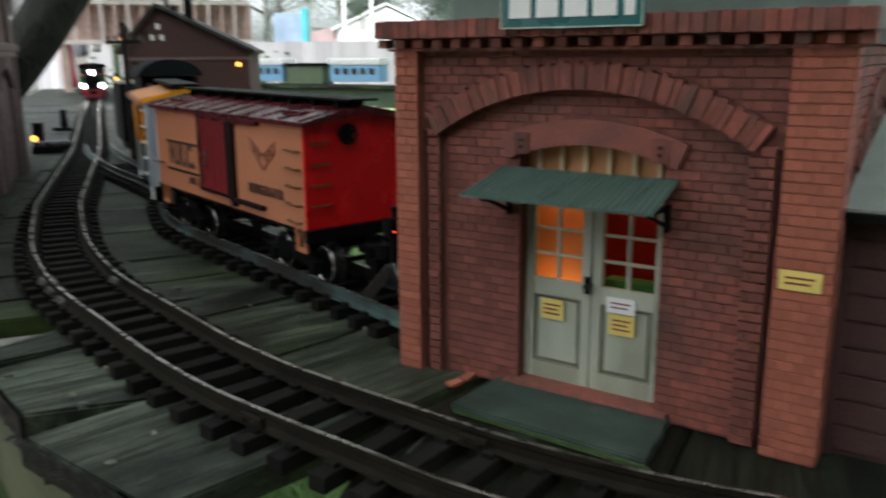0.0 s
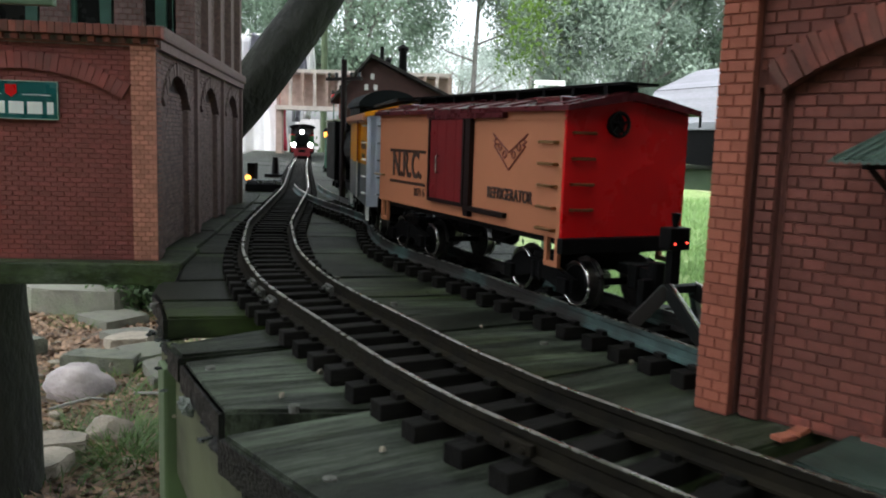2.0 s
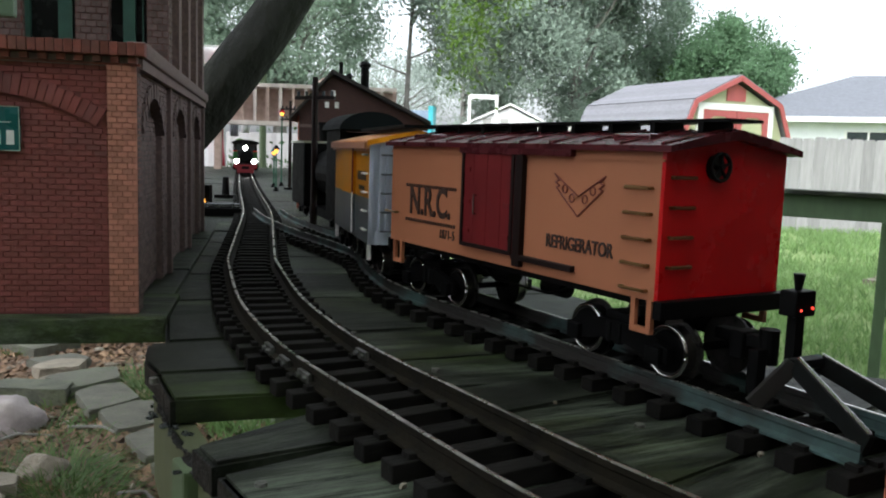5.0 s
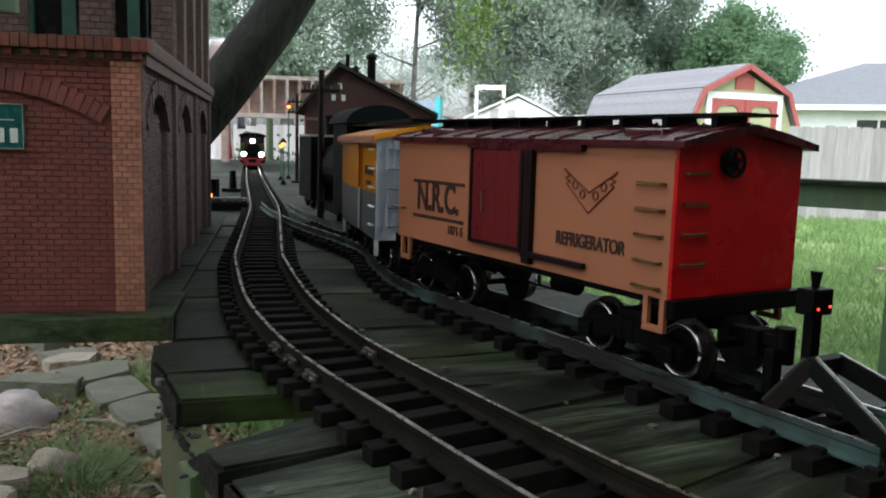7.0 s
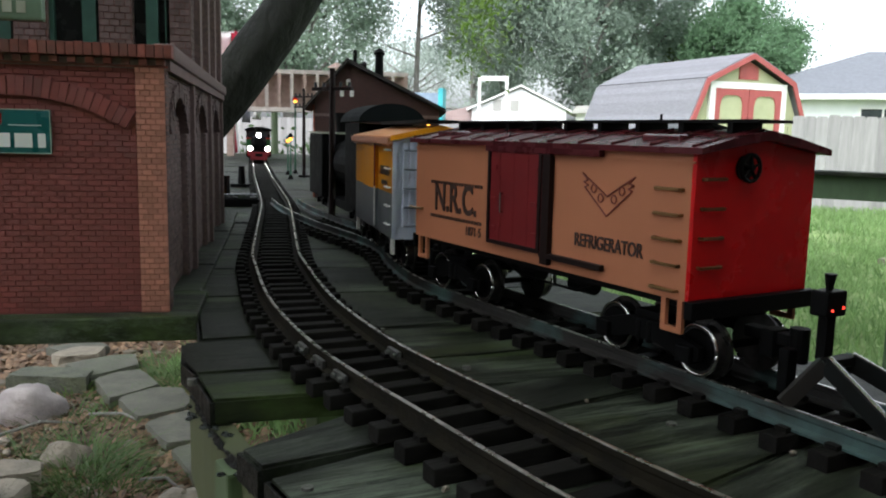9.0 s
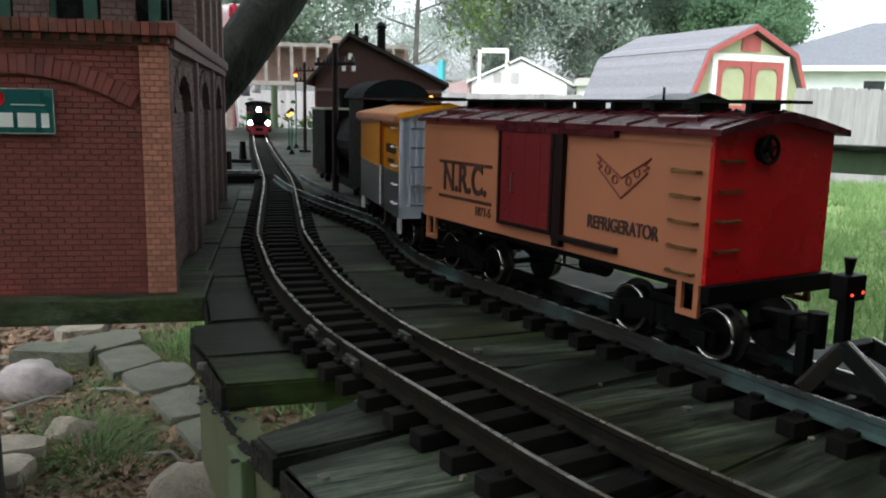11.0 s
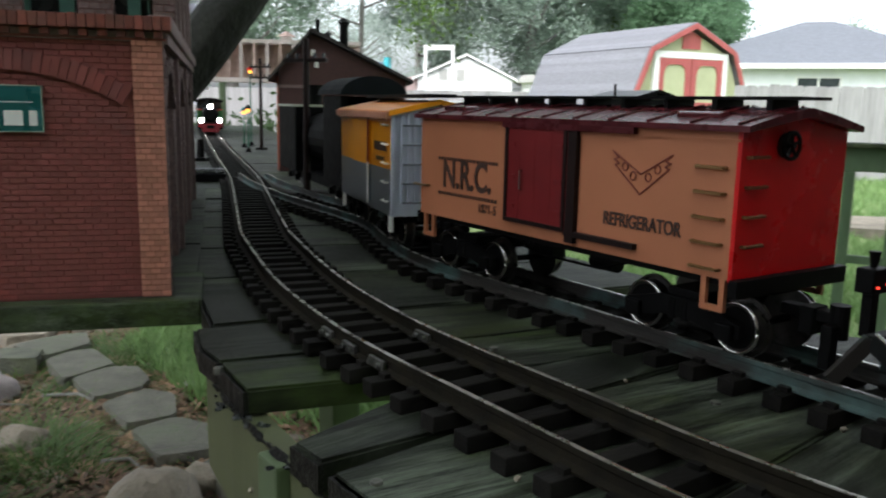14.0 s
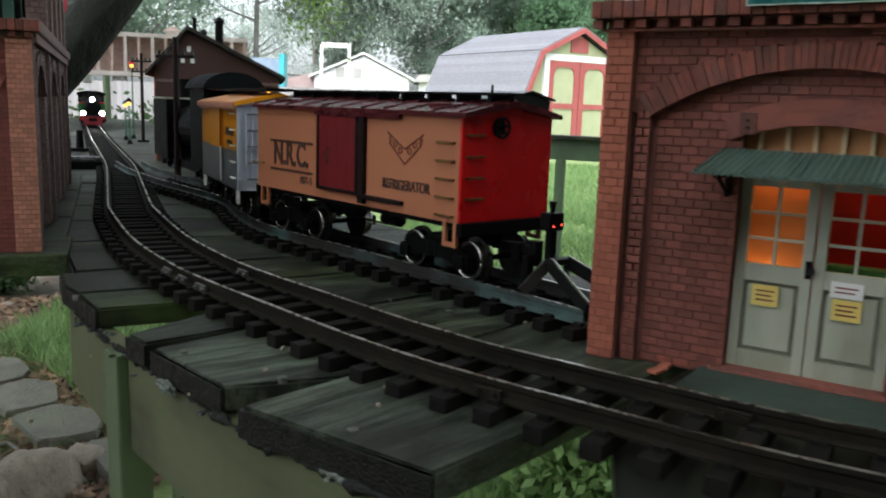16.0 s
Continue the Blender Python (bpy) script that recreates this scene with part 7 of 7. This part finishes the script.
def cut_slab(corners, h, seed):
    """A split flagstone with straight, slightly chipped edges."""
    cx, cy = sum(c[0] for c in corners) / len(corners), sum(c[1] for c in corners) / len(corners)
    pts = []
    for (xa, ya), (xb, yb) in zip(corners, corners[1:] + corners[:1]):
        for j in range(6):
            q = j / 6
            x, y = xa + (xb - xa) * q - cx, ya + (yb - ya) * q - cy
            o = 1 + .05 * noise.noise(Vector((x * 16, y * 16, seed)))
            pts.append((x * o, y * o))
    bm = prism(pts, "z", -.03, h)
    bmesh.ops.bevel(bm, geom=[e for e in bm.edges if all(v.co.z > 0 for v in e.verts)], offset=.005, segments=2, affect="EDGES")
    ob = part("flagstone", bm, STONE_SLAB, None, m=pose(cx, cy, GROUND, (seed % 3 - 1) * .8, (seed % 2) * .8, 0))
    return tagged(ob, "grey split flagstone in the garden path", "stone", "flagstones in the path")


PATH_STONES = (
    ((-1.945, 2.82), (-1.86, 2.96), (-1.777, 3.02), (-1.686, 2.88), (-1.767, 2.70)),
    ((-1.738, 2.677), (-1.713, 2.766), (-1.649, 2.824), (-1.50, 2.68), (-1.583, 2.506)),
    ((-1.558, 2.515), (-1.496, 2.634), (-1.404, 2.652), (-1.316, 2.539), (-1.308, 2.468), (-1.412, 2.368)),
    ((-1.359, 2.321), (-1.292, 2.455), (-1.188, 2.428), (-1.116, 2.269), (-1.219, 2.176)),
    ((-1.189, 2.148), (-1.11, 2.248), (-.96, 2.20), (-.93, 2.06), (-.995, 2.015), (-1.054, 1.995)),
    ((-.93, 1.98), (-.86, 2.03), (-.72, 1.90), (-.80, 1.80)),
    ((-2.16, 3.02), (-2.04, 3.16), (-1.93, 3.10), (-1.98, 2.94)),
    ((-2.45, 3.25), (-2.33, 3.45), (-2.15, 3.38), (-2.22, 3.16)),
)
for k, corners in enumerate(PATH_STONES):
    cut_slab(corners, .042, k)
rock("boulder", -1.785, 2.39, GROUND + .03, .104, .08, .080, STONE_PINK, 3.3, "pale pinkish rounded boulder", turn=20)
rock("fieldstone", -1.458, 2.08, GROUND + .015, .062, .045, .050, STONE_TAN, 5.1, "tan angular fieldstone on bare soil", turn=10)
rock("fieldstone", -.975, 1.79, GROUND + .01, .105, .10, .095, STONE_TAN, 7.7, "pale mossy fieldstone by the post", turn=40)
rock("fieldstone", -.905, 1.93, GROUND + .01, .045, .06, .05, STONE_TAN, 9.9, "tan fieldstone by the path", turn=70)
for k, (x, y, w, d, turn, h) in enumerate(((-1.885, 2.665, .30, .13, 14, .06), (-2.42, 2.72, .42, .2, -10, .07), (-1.53, 1.93, .17, .12, 25, .045), (-1.47, 1.80, .17, .12, 10, .05), (-2.62, 3.45, .55, .25, 5, .13), (-3.15, 3.55, .4, .26, 0, .14), (-2.0, 2.985, .17, .14, 30, .045), (-1.68, 1.88, .2, .14, 10, .05))):
    slab(x, y, w, d, h, turn, 90 + k, STONE_MOSS if k < 2 else STONE_SLAB if k in (4, 5) else STONE_TAN, "rough ledge stone edging the bed", group="edging stones")
slab(-1.04, 2.66, .34, .20, .03, 34, 131, CONCRETE, "pale square paving slab by the layout", group="paving")
# brick ring on the lawn
for k, (x, y, w) in enumerate(((2.55, 6.55, .7), (3.05, 6.6, .5), (2.7, 6.9, .8))):
    slab(x, y, w, .4, .07, 10 * k, 120 + k, STONE_TAN if k != 1 else CONCRETE, "flat brown and pale slab on the lawn", group="slabs on the lawn")
ob = part("white_block", box(-.06, .06, -.04, .04, 0, .2, .01), CONCRETE, None, m=pose(2.95, 6.9, GROUND + .02, 0, 12, 20))
tagged(ob, "white block standing on the lawn", "block")


def grass_field(name, area, count, seed, h0, h1, material, label, wild=0.0):
    rng = random.Random(seed)
    verts, faces = [], []
    x0, x1, y0, y1 = area
    n = 0
    while n < count:
        x, y = rng.uniform(x0, x1), rng.uniform(y0, y1)
        if x < -.78 - (y - 2.02) * .873 + wild:
            n += .05
            continue
        dens = noise.noise(Vector((x * 1.7, y * 1.7, seed))) + .5 * noise.noise(Vector((x * 6, y * 6, seed)))
        if dens < rng.uniform(-.9, .5):
            n += .15
            continue
        n += 1
        z = GROUND + .035 * noise.noise(Vector((x * 1.3, y * 1.3, 0))) + .012 * noise.noise(Vector((x * 5, y * 5, 2))) - .008
        a = rng.uniform(0, 6.28)
        h = rng.uniform(h0, h1)
        w = h * .07 + .002
        dx, dy = math.cos(a), math.sin(a)
        lx, ly = rng.gauss(0, .45) * h, rng.gauss(0, .45) * h
        k = len(verts)
        verts += [(x - dx * w, y - dy * w, z), (x + dx * w, y + dy * w, z), (x + lx, y + ly, z + h)]
        faces.append((k, k + 1, k + 2))
    ob = raw(name, verts, faces, material)
    return tagged(ob, label, "grass", kind="stuff")


grass_field("lawn_grass", (-.3, 4.2, 2.2, 8.0), 60000, 1, .03, .085, GRASS, "mown lawn grass blades")
grass_field("lawn_grass", (-1.6, -.2, 2.3, 5.0), 26000, 2, .03, .09, GRASS, "lawn grass beside the flagstones")
grass_field("lawn_grass", (0, 7.5, 8.0, 13.5), 26000, 3, .05, .12, GRASS, "lawn grass near the fence")
grass_field("lawn_grass", (-.7, .9, .2, 2.3), 16000, 4, .03, .10, GRASS, "grass growing under the deck")


def tuft(x, y, r, n, seed, h=.060):
    rng = random.Random(seed)
    verts, faces = [], []
    for _ in range(n):
        a, q = rng.uniform(0, 6.28), rng.random() ** .5 * r
        px, py = q * math.cos(a), q * math.sin(a)
        hh = h * rng.uniform(.4, 1.1)
        lx, ly = px * 1.2 + rng.gauss(0, .03), py * 1.2 + rng.gauss(0, .03)
        w = .0022
        k = len(verts)
        verts += [(px - w, py, 0), (px + w, py, 0), (px + lx * .5 + w * .7, py + ly * .5, hh * .65), (px + lx * .5 - w * .7, py + ly * .5, hh * .65), (px + lx * 1.2, py + ly * 1.2, hh * .95)]
        faces += [(k, k + 1, k + 2, k + 3), (k + 3, k + 2, k + 4)]
    ob = raw("grass_tuft", verts, faces, GRASS_D)
    ob.matrix_world = pose(x, y, GROUND - .005)
    return tagged(ob, "tuft of green grass on bare soil", "grass", "grass tufts")


for k, (x, y, r, n) in enumerate(((-1.40, 2.05, .11, 420), (-1.27, 1.90, .09, 120), (-1.62, 2.33, .12, 90), (-1.78, 2.62, .1, 120), (-2.4, 3.25, .1, 120), (-1.33, 1.64, .12, 110), (-1.52, 2.80, .13, 420), (-1.38, 2.72, .12, 380), (-1.62, 2.92, .12, 300), (-2.05, 2.25, .12, 120), (-1.5, 2.45, .1, 90), (-2.3, 3.45, .12, 160), (-1.33, 1.98, .10, 260), (-1.22, 1.93, .10, 130), (-1.45, 2.22, .10, 70), (-1.60, 2.12, .09, 60), (-1.02, 2.12, .08, 200), (-1.16, 2.52, .12, 420), (-1.28, 2.60, .12, 420))):
    tuft(x, y, r, n, 200 + k)


def litter(area, count, seed):
    rng = random.Random(seed)
    verts, faces = [], []
    x0, x1, y0, y1 = area
    for _ in range(count):
        x, y = rng.uniform(x0, x1), rng.uniform(y0, y1)
        z = GROUND + .035 * noise.noise(Vector((x * 1.3, y * 1.3, 0))) + .012 * noise.noise(Vector((x * 5, y * 5, 2))) + rng.uniform(.002, .014)
        a = rng.uniform(0, 6.28)
        s = rng.uniform(.005, .021)
        t = rng.gauss(0, .35)
        u = Vector((math.cos(a), math.sin(a), t)) * s
        w = Vector((-math.sin(a), math.cos(a), rng.gauss(0, .35))) * s * .5
        c = Vector((x, y, z))
        k = len(verts)
        verts += [tuple(c - u), tuple(c + w), tuple(c + u), tuple(c - w)]
        faces.append((k, k + 1, k + 2, k + 3))
    ob = raw("leaf_litter", verts, faces, LITTER)
    return tagged(ob, "brown fallen leaves and chips on the soil", "leaf litter", kind="stuff")


litter((-3.2, -.7, 1.2, 3.6), 50000, 5)
rng = random.Random(77)
bm = bmesh.new()
for _ in range(420):
    x, y = rng.uniform(-3.0, -.7), rng.uniform(1.3, 3.6)
    s = rng.uniform(.008, .03)
    bmesh.ops.create_icosphere(bm, subdivisions=1, radius=s, matrix=Matrix.Translation((x, y, GROUND + .004)) @ Matrix.Rotation(rng.uniform(0, 6), 4, "Z") @ Matrix.Diagonal((1.3, .9, .6, 1)))
ob = part("pebbles", bm, STONE_TAN)
tagged(ob, "scattered tan pebbles on the soil", "pebbles", kind="stuff")
for k, (a, b) in enumerate((((-1.60, 2.42), (-1.36, 2.36)), ((-1.75, 2.2), (-1.6, 2.35)), ((-1.2, 2.0), (-1.05, 1.95)))):
    ob = part("twig", tube([(a[0], a[1], GROUND + .015), ((a[0] + b[0]) / 2, (a[1] + b[1]) / 2 + .02, GROUND + .03), (b[0], b[1], GROUND + .012)], [.006, .005, .003], 6), PALE_BARK)
    tagged(ob, "dry twig lying on the soil", "twig", "twigs on the soil")


def shrub(name, x, y, w, d, h, n, seed, leaf, label, size=.018):
    """A low bush: short stems and many leaves in clumps."""
    rng = random.Random(seed)
    b = thing(name, pose(x, y, GROUND), label, "shrub")
    cents = []
    for k in range(n):
        c = Vector((rng.uniform(-w, w), rng.uniform(-d, d), h * rng.uniform(.3, 1)))
        if k < 7:
            part("stem", tube([(c.x * .3, c.y * .3, -.02), (c.x * .7, c.y * .7, c.z * .6), tuple(c)], [.006, .004, .002], 6), BARK, b)
        cents.append((c, h * .22))
    v, f = leaves(cents, size, 90, .9, rng)
    raw("leaves", v, f, leaf, b, "small crowded leaves")


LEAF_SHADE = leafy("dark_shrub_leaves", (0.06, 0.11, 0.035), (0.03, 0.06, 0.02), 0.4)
shrub("bush", -2.30, 3.58, .17, .12, .24, 40, 301, LEAF_SHADE, "low dark green bush at the back of the bed")
shrub("bush", -2.03, 3.72, .16, .10, .20, 34, 302, LEAF_SHADE, "low dark green bush by the path")
shrub("flowering_plant", -2.78, 3.90, .12, .08, .15, 18, 303, leafy("orange_petals", (0.75, 0.30, 0.03), (0.6, 0.42, 0.05), 0.4), "orange flowering plant at the back of the bed", .014)
slab(-2.93, 3.66, .34, .12, .05, 4, 141, CONCRETE, "pale flat stone edging the bed", group="edging stones", z=.07)
shrub("bush", -2.35, 5.75, .45, .15, .62, 70, 304, LEAF_SHADE, "dark bush beyond the layout", .03)
shrub("weed", .26, 1.72, .12, .08, .22, 22, 306, GRASS, "leafy green weed under the deck", .020)
shrub("bush", -1.55, 5.95, .45, .15, .66, 70, 305, LEAF_SHADE, "dark bush beyond the layout", .03)

# black switch motor beside the far track
sm = thing("switch_motor", pose(-.735, 1.545, 0, 0, 0, 22), "black switch motor with a shiny round top", "switch motor")
part("case", box(-.035, .035, -.012, .012, 0, .014, .002), BLACK, sm)
part("cover", rod((-.032, 0, .015), (.032, 0, .015), .008, seg=14), BLACKMETAL, sm, "glossy round cover")

# screws and grit on the boards
SCREW = mat("dull_screw", (0.17, 0.17, 0.155), (0.07, 0.07, 0.06), rough=0.6, metal=0.3, scale=400)
rng = random.Random(99)
for k, (x, y) in enumerate(((-.250, .440), (-.355, .560), (-.19, .40), (-.15, .335), (-.10, .545), (-.053, .529), (-.30, .60), (-.21, .62), (-.28, .70), (.16, .29), (.19, .35))):
    bm = rod((0, 0, -.003), (0, 0, .0003), .0026, .0024, seg=14)
    add_box(bm, -.0016, .0016, -.0003, .0003, .0002, .0005)
    ob = part("screw", bm, SCREW, None, m=pose(x, y, 0, 0, 0, 40 * k))
    tagged(ob, "worn metal deck screw head in a board", "screw", "deck screws")
for k in range(26):
    x, y = rng.uniform(-.3, .1), rng.uniform(.33, .62)
    s = rng.uniform(.0008, .0022)
    bm = bmesh.new()
    bmesh.ops.create_icosphere(bm, subdivisions=1, radius=s)
    for v in bm.verts:
        v.co *= rng.uniform(.6, 1.2)
    ob = part("grit", bm, STONE_TAN, None, m=pose(x, y, s * .5, 0, 0, 37 * k))
    tagged(ob, "small pale bit of grit on the deck", "grit", "grit on the deck")
